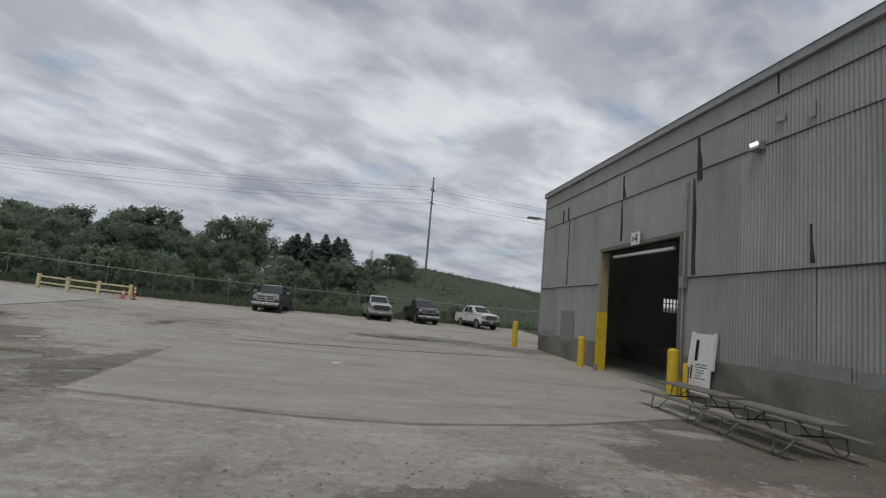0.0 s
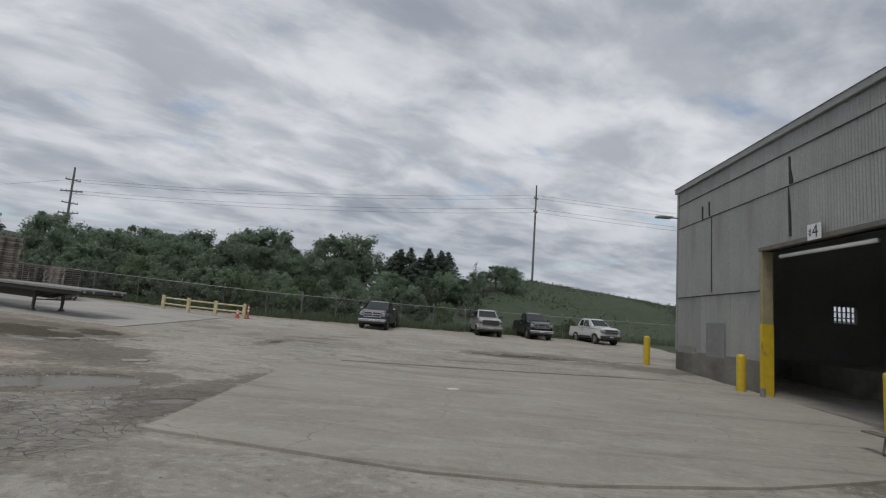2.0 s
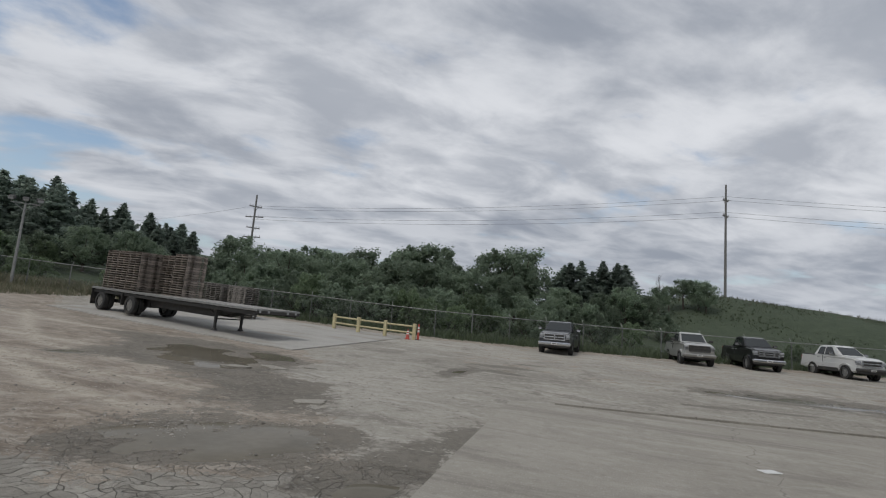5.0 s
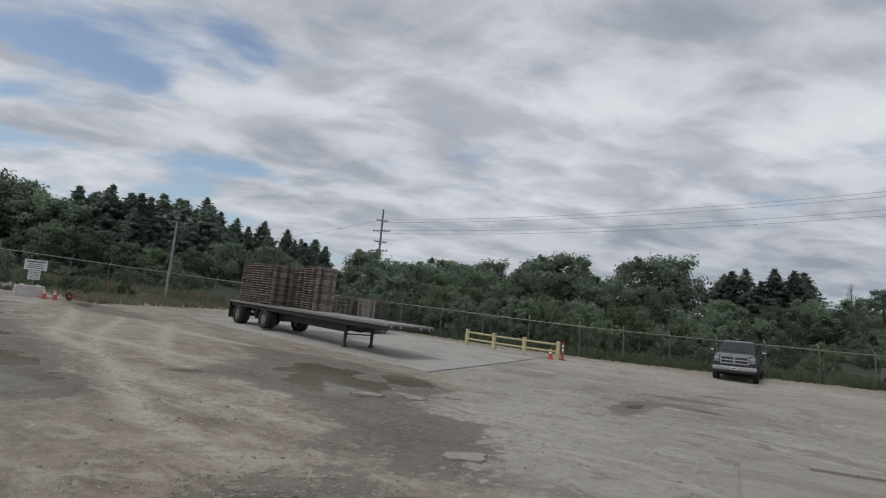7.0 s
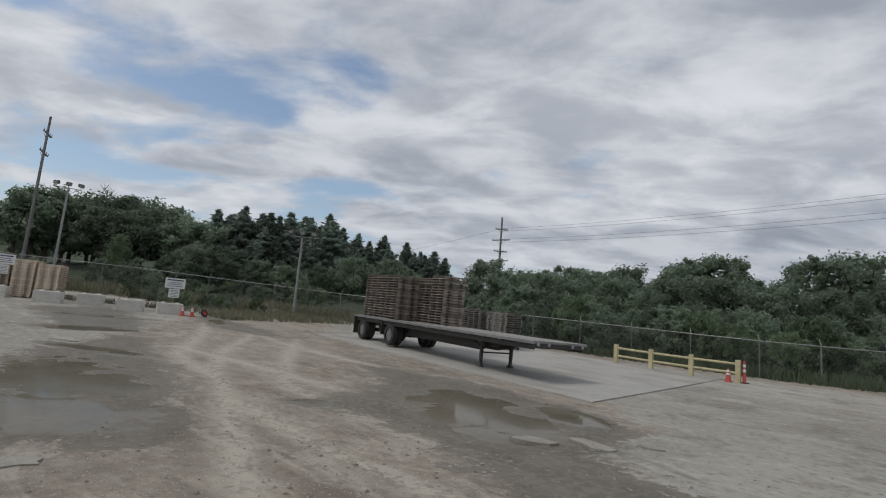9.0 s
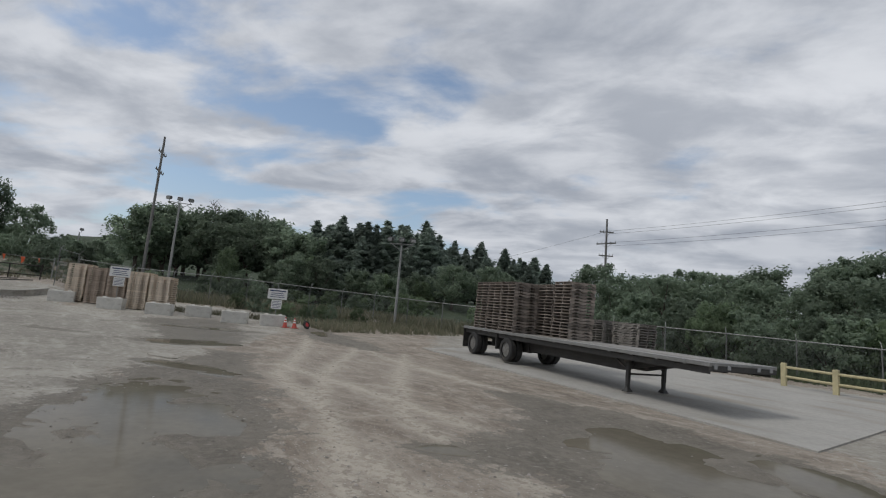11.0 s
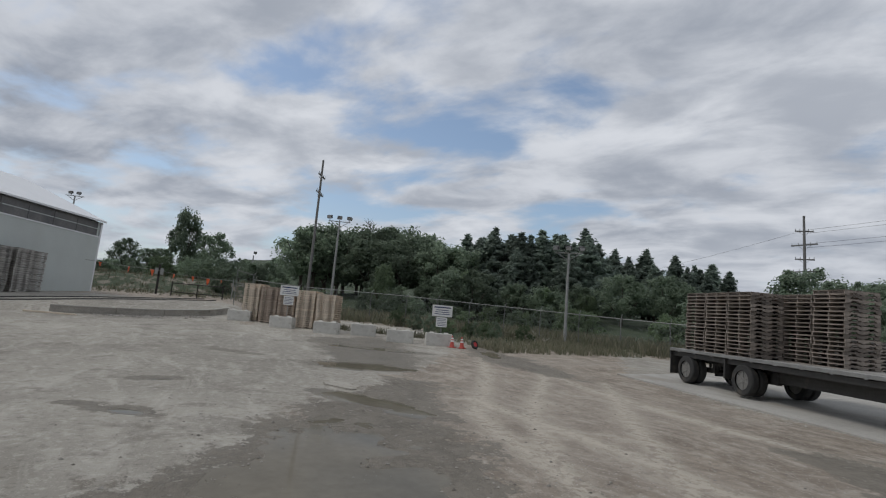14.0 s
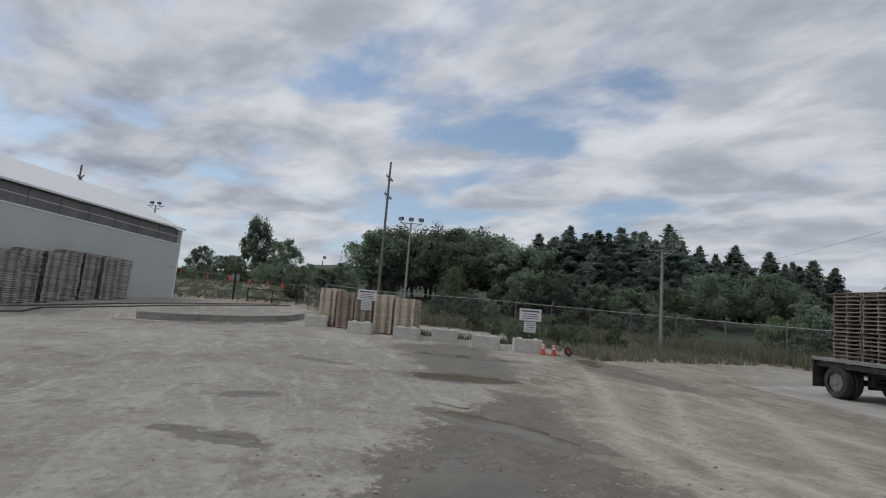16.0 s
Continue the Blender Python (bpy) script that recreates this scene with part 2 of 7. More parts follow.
# ---------------------------------------------------------------- mesh helpers
def box(bm, x0, x1, y0, y1, z0, z1, m=None, bevel=0.0):
    mm = Matrix.Translation(((x0 + x1) / 2, (y0 + y1) / 2, (z0 + z1) / 2)) @ Matrix.Diagonal((x1 - x0, y1 - y0, z1 - z0, 1))
    r = bmesh.ops.create_cube(bm, size=1.0, matrix=(m @ mm) if m else mm)
    if bevel:
        es = list({e for v in r["verts"] for e in v.link_edges})
        bmesh.ops.bevel(bm, geom=es, offset=bevel, segments=1, affect="EDGES")
    return r["verts"]


def rod(bm, a, b, r0, r1=None, n=8, caps=True):
    a, b = Vector(a), Vector(b)
    d = b - a
    m = Matrix.Translation((a + b) / 2) @ d.to_track_quat("Z", "Y").to_matrix().to_4x4()
    return bmesh.ops.create_cone(bm, cap_ends=caps, segments=n, radius1=r0, radius2=r0 if r1 is None else r1, depth=d.length, matrix=m)["verts"]


def part(name, bm, material, parent=None, label="", smooth=False):
    me = bpy.data.meshes.new(name)
    bm.to_mesh(me)
    bm.free()
    me.materials.append(material)
    if smooth:
        me.shade_smooth()
    ob = new(name, me)
    ob.parent = parent
    if label:
        ob["label"] = label
    return ob


def mesh_part(name, verts, faces, material, parent=None, label="", smooth=False):
    me = bpy.data.meshes.new(name)
    me.from_pydata(verts, [], faces)
    me.materials.append(material)
    if smooth:
        me.shade_smooth()
    ob = new(name, me)
    ob.parent = parent
    if label:
        ob["label"] = label
    return ob


def share(ob, m, parent=None):
    c = ob.copy()
    scene.collection.objects.link(c)
    c.parent = parent if parent else ob.parent
    c.matrix_basis = m
    return c


def thing(name, m, label, category, group="", kind=""):
    ob = new(name)
    ob.empty_display_size = 0.2
    ob.matrix_basis = m
    return tagged(ob, label, category, group, kind)


def writing(name, text, size, m, material, parent=None):
    cu = bpy.data.curves.new(name, "FONT")
    cu.body, cu.size, cu.extrude = text, size, 0.001
    cu.align_x, cu.align_y = "CENTER", "CENTER"
    tmp = new("tmp", cu)
    me = bpy.data.meshes.new_from_object(tmp.evaluated_get(bpy.context.evaluated_depsgraph_get()))
    bpy.data.objects.remove(tmp)
    me.materials.clear()
    me.materials.append(material)
    ob = new(name, me)
    ob.parent = parent
    ob.matrix_basis = m
    return ob


# ---------------------------------------------------------------- the lie of the land
FENCE = [(30.0, 53.0, 1.85), (12.0, 51.5, 1.85), (3.0, 49.5, 1.85), (-5.0, 47.0, 1.85), (-15.0, 43.6, 1.85), (-25.0, 43.4, 1.95),
         (-35.0, 42.6, 2.0), (-43.7, 38.5, 2.1), (-50.5, 33.5, 2.25), (-57.0, 28.0, 2.4), (-62.5, 20.5, 2.4)]
FX = np.array([p[0] for p in FENCE[::-1]])
FY = np.array([p[1] for p in FENCE[::-1]])
WALL_LINE = [(-51.3, 5.3), (-51.9, 8.4), (-53.0, 10.8), (-55.6, 13.3), (-59.0, 14.6)]


def sstep(a, b, v):
    t = np.clip((v - a) / (b - a), 0, 1)
    return t * t * (3 - 2 * t)


def behind_fence(x, y):
    """Metres beyond the fence, roughly; negative in the yard."""
    x, y = np.asarray(x, float), np.asarray(y, float)
    north = y - np.interp(x, FX, FY)
    west = (-62.5 - x) * 0.8 + (y - 20.5) * 0.6
    return np.where(x > -62.5, north * 0.8, np.where(y > 20.5, np.maximum(west, (y - 20.5) * 0.7), -5.0 + 0 * x))


def plateau(x, y):
    """1 on the raised paved area in front of the pale shed."""
    x, y = np.asarray(x, float), np.asarray(y, float)
    wx = np.array([p[0] for p in WALL_LINE])
    wy = np.array([p[1] for p in WALL_LINE])
    edge = np.interp(y, wy, wx)
    inside = 0.5 * sstep(0.0, 0.7, edge - 0.25 - x) + 0.5 * sstep(0.7, 9.0, edge - x)
    return inside * sstep(0.0, 1.5, 15.6 - y + 0.12 * (-59.0 - x)) * sstep(-9.0, 2.5, y + 0 * x)


def land(x, y):
    x, y = np.asarray(x, float), np.asarray(y, float)
    cx, cy = np.clip(x, -76, 20), np.clip(y, -14, 52)
    z = 0.066232 - 0.016633 * cx + 0.01388 * cy + 0.000463 * cx * cx - 5.3e-05 * cx * cy + 0.00025 * cy * cy
    amp = np.interp(x, [-90, -62, -40, -14, -2, 10, 30, 90], [2.0, 1.8, 1.4, 2.2, 6.0, 7.3, 5.2, 3.5])
    d = behind_fence(x, y)
    z = z + amp * sstep(1.5, 25.0, d) + 7.0 * sstep(55, 130, d) * sstep(10, -20, x) + 8.0 * sstep(-95, -175, x) + 1.7 * sstep(-75, -80, x) * sstep(22, 17, y) * sstep(-40, -20, y)
    return z + 0.48 * plateau(x, y)


def ground_z(x, y):
    return float(land(x, y))


def at(x, y, rz=0.0, dz=0.0):
    return pose(x, y, ground_z(x, y) + dz, 0, 0, rz)


WOOD_CHIPS = leaf_mat("grey_pallet_boards", (0.20, 0.19, 0.175), (0.46, 0.44, 0.41), False)
RIM_DULL = mat("dirty_grey_rim_paint", (0.24, 0.235, 0.22), 0.75, 0.1, 0.3, 6, 40, 0.1)
CONE_RED = mat("faded_red_orange_plastic", (0.56, 0.10, 0.075), 0.55, 0, 0.15, 5, 40, 0.05)


# ---------------------------------------------------------------- ground
def ground_material(slab=False):
    """Yard of worn concrete, dirt and gravel, with grass outside the fence: three masks come from the mesh, broken up by noise."""
    m = bpy.data.materials.new("dusty_concrete_slab" if slab else "yard_ground")
    k = 0.7 if slab else 1.0
    m.use_nodes = True
    nt = m.node_tree
    N, L = nt.nodes.new, nt.links.new
    b = nt.nodes["Principled BSDF"]
    tc = N("ShaderNodeTexCoord")

    def noise_at(scale, detail=6, rough=0.62, dist=0.0, vec=None):
        n = N("ShaderNodeTexNoise")
        n.inputs["Scale"].default_value, n.inputs["Detail"].default_value = scale, detail
        n.inputs["Roughness"].default_value, n.inputs["Distortion"].default_value = rough, dist
        L(vec or tc.outputs["Object"], n.inputs["Vector"])
        return n.outputs[0]

    def rng(v, lo, hi, a=0.0, c=1.0):
        r = N("ShaderNodeMapRange")
        for i, k in enumerate((lo, hi, a, c)):
            r.inputs[i + 1].default_value = k
        L(v, r.inputs[0])
        return r.outputs[0]

    def mix(f, a, c):
        x = N("ShaderNodeMix")
        x.data_type = "RGBA"
        L(f, x.inputs[0])
        for s, k in ((6, a), (7, c)):
            if isinstance(k, tuple):
                x.inputs[s].default_value = (*k, 1)
            else:
                L(k, x.inputs[s])
        return x.outputs[2]

    def calc(op, a, c):
        x = N("ShaderNodeMath")
        x.operation = op
        for i, k in enumerate((a, c)):
            if isinstance(k, float):
                x.inputs[i].default_value = k
            else:
                L(k, x.inputs[i])
        return x.outputs[0]

    def attr(name):
        a = N("ShaderNodeAttribute")
        a.attribute_name = name
        return a.outputs["Fac"]

    n_big, n_mid, n_fine, n_grit = noise_at(0.16, 6), noise_at(0.9, 8, 0.66), noise_at(6.0, 6, 0.66), noise_at(40.0, 4)
    n_patch = noise_at(0.42, 9, 0.7, 0.6)

    def streaks(turn, sx, sy, dist):
        q = N("ShaderNodeMapping")
        q.inputs["Rotation"].default_value = (0, 0, radians(turn))
        q.inputs["Scale"].default_value = (sx, sy, 1)
        L(tc.outputs["Object"], q.inputs[0])
        return noise_at(1.0, 7, 0.64, dist, q.outputs[0])

    def cells(scale, feature, vec):
        v = N("ShaderNodeTexVoronoi")
        v.feature = feature
        v.inputs["Scale"].default_value = scale
        L(vec, v.inputs["Vector"])
        return v

    warp = N("ShaderNodeVectorMath")
    warp.operation = "ADD"
    wn = N("ShaderNodeTexNoise")
    wn.inputs["Scale"].default_value, wn.inputs["Detail"].default_value = 1.1, 2
    L(tc.outputs["Object"], wn.inputs["Vector"])
    L(tc.outputs["Object"], warp.inputs[0])
    L(wn.outputs["Color"], warp.inputs[1])
    wet, cracked, worn = attr("wet"), attr("cracked"), attr("dirt")
    rag = calc("ADD", calc("MULTIPLY", calc("SUBTRACT", n_mid, 0.5), 1.3), calc("MULTIPLY", calc("SUBTRACT", n_fine, 0.5), 0.7))
    rag = calc("ADD", rag, calc("MULTIPLY", calc("SUBTRACT", n_grit, 0.5), 0.35))
    # loose stones: two sizes
    stone_a, stone_b = cells(9.0, "F1", warp.outputs[0]), cells(24.0, "F1", tc.outputs["Object"])

    def stones(v, share):
        sep = N("ShaderNodeSeparateColor")
        L(v.outputs["Color"], sep.inputs[0])
        lone = calc("MULTIPLY", rng(sep.outputs[0], share, share + 0.02), rng(v.outputs["Distance"], 0.34, 0.26))
        return lone, sep.outputs[1]

    sa, ta = stones(stone_a, 0.84)
    sb, tb = stones(stone_b, 0.60)
    # worn concrete
    n_streak = streaks(12, 0.36, 1.15, 1.2)
    conc = mix(rng(n_big, 0.36, 0.64), (0.281, 0.262, 0.226), (0.401, 0.378, 0.331))
    conc = mix(rng(n_streak, 0.50, 0.66, 0, 0.5), conc, (0.528, 0.503, 0.449))
    conc = mix(rng(n_patch, 0.55, 0.62, 0, 0.6 * k), conc, (0.210, 0.194, 0.166))
    conc = mix(rng(n_mid, 0.57, 0.66, 0, 0.6 * k), conc, (0.186, 0.170, 0.143))
    conc = mix(rng(n_fine, 0.55, 0.70, 0, 0.75 * k), conc, (0.192, 0.178, 0.153))
    conc = mix(rng(n_fine, 0.45, 0.35, 0, 0.42 * k), conc, (0.551, 0.528, 0.473))
    if slab:
        conc = mix(rng(n_big, 0.3, 0.7, 0.45, 0.35), conc, (0.40, 0.375, 0.33))
        long_crack = cells(0.12, "DISTANCE_TO_EDGE", warp.outputs[0])
        n_dark = streaks(-4, 0.10, 0.8, 0.8)
        conc = mix(rng(n_dark, 0.53, 0.62, 0, 0.5), conc, (0.224, 0.207, 0.177))
        conc = mix(rng(long_crack.outputs["Distance"], 0.0006, 0.0016, 0.4, 0), conc, (0.090, 0.081, 0.067))
    conc = mix(calc("MULTIPLY", sb, 0.35), conc, (0.526, 0.504, 0.459))
    # cracked old paving
    plates = cells(3.8, "DISTANCE_TO_EDGE", warp.outputs[0])
    chips = cells(8.0, "DISTANCE_TO_EDGE", warp.outputs[0])
    tone = cells(3.8, "F1", warp.outputs[0])
    crack = calc("MAXIMUM", rng(plates.outputs["Distance"], 0.004, 0.028, 1, 0), calc("MULTIPLY", rng(chips.outputs["Distance"], 0.02, 0.09, 1, 0), rng(n_patch, 0.52, 0.60, 0, 0.7)))
    broken = rng(calc("ADD", cracked, calc("MULTIPLY", calc("SUBTRACT", n_patch, 0.5), 2.2)), 0.38, 0.66)
    crack = calc("MULTIPLY", crack, broken)
    sept = N("ShaderNodeSeparateColor")
    L(tone.outputs["Color"], sept.inputs[0])
    conc = mix(calc("MULTIPLY", broken, rng(sept.outputs[0], 0, 1, 0.1, 0.6)), conc, (0.19, 0.178, 0.155))
    conc = mix(calc("MULTIPLY", crack, 0.62), conc, (0.09, 0.081, 0.068))
    # dirt and gravel
    dirt = mix(rng(n_mid, 0.38, 0.62), (0.203, 0.168, 0.134), (0.345, 0.296, 0.239))
    n_track, n_rut = streaks(-38, 0.42, 0.95, 2.4), streaks(-8, 0.32, 0.85, 2.8)
    dirt = mix(rng(n_track, 0.52, 0.62, 0, 0.65), dirt, (0.454, 0.407, 0.348))
    dirt = mix(rng(n_rut, 0.54, 0.62, 0, 0.5), dirt, (0.442, 0.398, 0.342))
    dirt = mix(rng(n_track, 0.47, 0.38, 0, 0.6), dirt, (0.170, 0.143, 0.116))
    dirt = mix(rng(n_patch, 0.44, 0.36, 0, 0.6), dirt, (0.181, 0.152, 0.123))
    dirt = mix(rng(n_big, 0.4, 0.62, 0, 0.45), dirt, (0.410, 0.367, 0.312))
    dirt = mix(rng(n_fine, 0.53, 0.66, 0, 0.42), dirt, (0.154, 0.133, 0.110))
    dirt = mix(rng(n_fine, 0.46, 0.35, 0, 0.3), dirt, (0.477, 0.436, 0.381))
    dirt = mix(calc("MULTIPLY", sb, 0.9), dirt, mix(tb, (0.188, 0.174, 0.151), (0.560, 0.532, 0.486)))
    tyre = calc("MULTIPLY", attr("tyre"), rng(n_fine, 0.42, 0.53, 0.1, 0.9))
    dirt = mix(tyre, dirt, (0.520, 0.475, 0.400))
    dmask = rng(calc("ADD", worn, rag), 0.485, 0.515)
    yard = mix(dmask, conc, dirt)
    # damp mud
    damp = calc("ADD", wet, calc("ADD", rag, calc("MULTIPLY", calc("SUBTRACT", n_patch, 0.5), 0.9)))
    wmask = rng(damp, 0.48, 0.52)
    mud = mix(rng(n_mid, 0.4, 0.6), (0.118, 0.105, 0.084), (0.172, 0.155, 0.126))
    mud = mix(rng(n_fine, 0.48, 0.58, 0, 0.75), mud, (0.212, 0.192, 0.158))
    yard = mix(calc("MULTIPLY", rng(damp, 0.30, 0.46), 0.10), yard, (0.17, 0.148, 0.118))
    yard = mix(calc("MULTIPLY", wmask, 0.85), yard, mud)
    rocky = calc("MULTIPLY", sa, rng(calc("ADD", worn, calc("MULTIPLY", wet, 0.8)), 0.3, 0.9, 0.12, 1.0))
    yard = mix(calc("MULTIPLY", rocky, 0.55), yard, mix(ta, (0.21, 0.19, 0.16), (0.50, 0.47, 0.42)))
    grass = mix(rng(n_mid, 0.35, 0.65), (0.053, 0.071, 0.045), (0.074, 0.094, 0.060))
    grass = mix(rng(n_fine, 0.48, 0.72, 0, 0.6), grass, (0.098, 0.108, 0.072))
    gmask = rng(calc("ADD", attr("grass"), calc("MULTIPLY", calc("SUBTRACT", n_mid, 0.5), 1.0)), 0.42, 0.58)
    L(mix(gmask, yard, grass), b.inputs["Base Color"])
    b.inputs["Specular IOR Level"].default_value = 0.25
    L(rng(wmask, 0, 1, 0.95, 0.62), b.inputs["Roughness"])
    bp = N("ShaderNodeBump")
    bp.inputs["Strength"].default_value, bp.inputs["Distance"].default_value = 0.9, 0.06
    h = calc("ADD", calc("MULTIPLY", n_fine, 0.7), calc("MULTIPLY", n_grit, 0.35))
    h = calc("SUBTRACT", calc("ADD", h, calc("MULTIPLY", n_mid, 1.0)), calc("MULTIPLY", crack, 0.6))
    h = calc("ADD", h, calc("ADD", calc("MULTIPLY", rocky, 0.45), calc("MULTIPLY", sb, 0.16)))
    L(h, bp.inputs["Height"])
    L(bp.outputs[0], b.inputs["Normal"])
    return m


GROUND, SLAB = ground_material(), ground_material(True)


def blob(x, y, cx, cy, rx, ry, rot=0.0):
    """1 at the middle of an ellipse, 0.5 on its edge."""
    c, s = math.cos(radians(rot)), math.sin(radians(rot))
    u, v = ((x - cx) * c + (y - cy) * s) / rx, (-(x - cx) * s + (y - cy) * c) / ry
    return np.clip(1.0 - 0.5 * np.sqrt(u * u + v * v), 0, 1)


WET = [(6.9, 9.1, 2.4, 1.4, 0), (-8.5, 27.0, 2.0, 0.5, 88), (-7.2, 28.4, 1.3, 0.4, -15), (-7.4, 30.4, 1.3, 0.45, 10), (-6.6, 32.6, 0.9, 0.3, 5), (4.2, 31.3, 4.8, 1.9, 5), (-30.4, 12.6, 0.8, 0.4, 100), (-26.6, 12.5, 0.8, 0.45, 58), (-27.3, 11.5, 0.5, 0.28, 75), (9.2, 10.6, 2.8, 5.4, 12),
       (9.5, 29.5, 2.2, 1.6, 0), (1.5, 6.5, 1.6, 0.8, 20), (-5.6, 12.9, 1.0, 0.45, 40), (-36.8, 14.6, 1.1, 0.35, 50), (1.0, 26.6, 2.4, 0.25, 14), (-43.0, 29.6, 2.6, 0.5, -30)]


TYRES = [[(-33.0, 25.6), (-29.9, 23.4), (-26.0, 20.6), (-22.6, 18.9), (-19.5, 17.8), (-15.0, 17.2), (-10.5, 17.4)], [(-31.0, 26.8), (-24.7, 22.4), (-20.4, 19.7), (-15.0, 18.9), (-11.0, 19.3)],
         [(-38.0, 25.4), (-32.0, 22.6), (-26.0, 19.2), (-21.0, 18.4), (-14.0, 15.4), (-9.5, 14.9)], [(-36.0, 26.6), (-30.0, 25.0), (-24.0, 24.6), (-18.0, 25.6)], [(-28.0, 20.0), (-23.0, 20.6), (-17.0, 20.6), (-12.0, 22.4)]]


DIRT = [(-6.7, 13.8), (-7.6, 15.4), (-8.6, 16.7), (-9.6, 18.8), (-12.6, 21.5), (-13.0, 24.0), (-15.4, 26.6), (-33.0, 29.4), (-36.0, 32.0), (-44.0, 38.0), (-46.5, 31.0), (-43.5, 27.5), (-41.0, 25.5), (-37.5, 23.5),
        (-33.5, 20.8), (-30.9, 18.6), (-29.3, 17.6), (-27.5, 15.9), (-26.4, 15.4), (-24.9, 14.8), (-23.4, 14.1), (-21.6, 12.4), (-20.0, 11.5), (-15.0, 10.5), (-11.0, 11.9), (-8.8, 12.6)]
MUD = [[(-5.2, 11.4), (-5.4, 14.0), (-5.55, 18.5), (-5.75, 18.5), (-6.1, 15.0), (-6.9, 13.4), (-6.0, 12.2)], [(-31.2, 18.8), (-29.3, 17.5), (-27.5, 15.8), (-24.9, 14.7), (-21.6, 12.3), (-18.0, 11.5), (-16.8, 13.5), (-19.5, 16.6), (-22.5, 17.6), (-26.0, 18.4), (-30.5, 19.9)],
       [(-7.2, 13.6), (-9.5, 13.2), (-10.6, 14.2), (-9.8, 15.6), (-8.2, 15.4)],
       [(-18.4, 18.8), (-19.1, 22.0), (-17.6, 23.2), (-14.4, 23.0), (-13.1, 23.7), (-12.2, 20.8), (-9.3, 19.0), (-8.9, 17.6), (-9.2, 16.5), (-11.1, 16.8), (-12.4, 18.3), (-15.0, 19.7)],
       [(-12.6, 20.0), (-16.0, 19.2), (-19.5, 22.0), (-23.0, 25.0), (-18.0, 25.6), (-15.0, 24.4), (-13.0, 22.5)],
       [(-33.0, 17.0), (-37.0, 18.2), (-44.5, 18.6), (-45.5, 22.0), (-42.5, 23.2), (-37.5, 21.6), (-33.8, 20.6)],
       [(-36.0, 24.8), (-42.0, 26.4), (-42.5, 27.6), (-36.0, 27.4), (-31.5, 26.2)]]


def inside_by(x, y, poly):
    """Metres inside the outline; negative outside."""
    best = np.full(x.shape, 1e9)
    odd = np.zeros(x.shape, bool)
    for (xa, ya), (xc, yc) in zip(poly, poly[1:] + poly[:1]):
        dx, dy = xc - xa, yc - ya
        t = np.clip(((x - xa) * dx + (y - ya) * dy) / (dx * dx + dy * dy), 0, 1)
        best = np.minimum(best, np.hypot(x - xa - t * dx, y - ya - t * dy))
        if ya != yc:
            odd ^= ((ya > y) != (yc > y)) & (x < dx * (y - ya) / dy + xa)
    return np.where(odd, best, -best)


HOLLOWS = [(-9.0, 14.3, 1.75, 0.95, 44), (-5.95, 13.5, 0.5, 0.3, 40), (3.4, 31.3, 2.4, 0.95, 6), (6.8, 31.5, 1.3, 0.6, 4), (-22.0, 15.3, 3.3, 1.35, -14), (-18.9, 14.7, 1.8, 1.3, 20), (-16.2, 22.2, 2.4, 1.25, -32), (-14.6, 23.9, 1.4, 0.7, -30),
           (-18.3, 19.2, 0.55, 0.3, 55), (-33.9, 18.7, 1.6, 0.9, 70), (-39.9, 21.0, 2.2, 0.5, 58), (-27.4, 17.4, 1.9, 0.5, 30), (-30.4, 12.6, 0.45, 0.18, 100), (-26.6, 12.5, 0.45, 0.2, 58), (-8.5, 27.2, 0.9, 0.2, 88), (-39.4, 26.6, 1.4, 0.4, -20)]


def relief(x, y):
    """Small ups and downs of the yard, with hollows that hold water."""
    x, y = np.asarray(x, float), np.asarray(y, float)
    near = sstep(-52, -46, x) * sstep(40, 34, y) * sstep(2, 6, y) * sstep(24, 18, x)
    flat = np.array([noise.fractal(Vector((a * 0.8, c * 0.8, 3.1)), 0.75, 2.1, 5) for a, c in zip(x.ravel(), y.ravel())]).reshape(x.shape)
    mud = np.zeros_like(x)
    for poly in MUD:
        mud = np.maximum(mud, np.clip(0.5 + inside_by(x, y, poly) / 2.0, 0, 1))
    hole = np.zeros_like(x)
    for cx, cy, rx, ry, rot in HOLLOWS:
        hole = np.maximum(hole, np.clip(1.15 * (blob(x, y, cx, cy, rx, ry, rot) - 0.1), 0, 1))
    on_slab = sstep(-6.4, -5.4, x) * sstep(9.8, 10.8, y) * sstep(26.5, 25.5, y)
    on_slab = np.maximum(on_slab, sstep(-34.5, -33.5, x) * sstep(-14.8, -15.8, x) * sstep(25.4, 26.6, y))
    z = flat * (0.010 + 0.012 * mud + 0.020 * sstep(0.0, 0.5, hole)) - 0.062 * hole - 0.012 * mud
    return near * (z * (1 - on_slab) - 0.03 * on_slab)


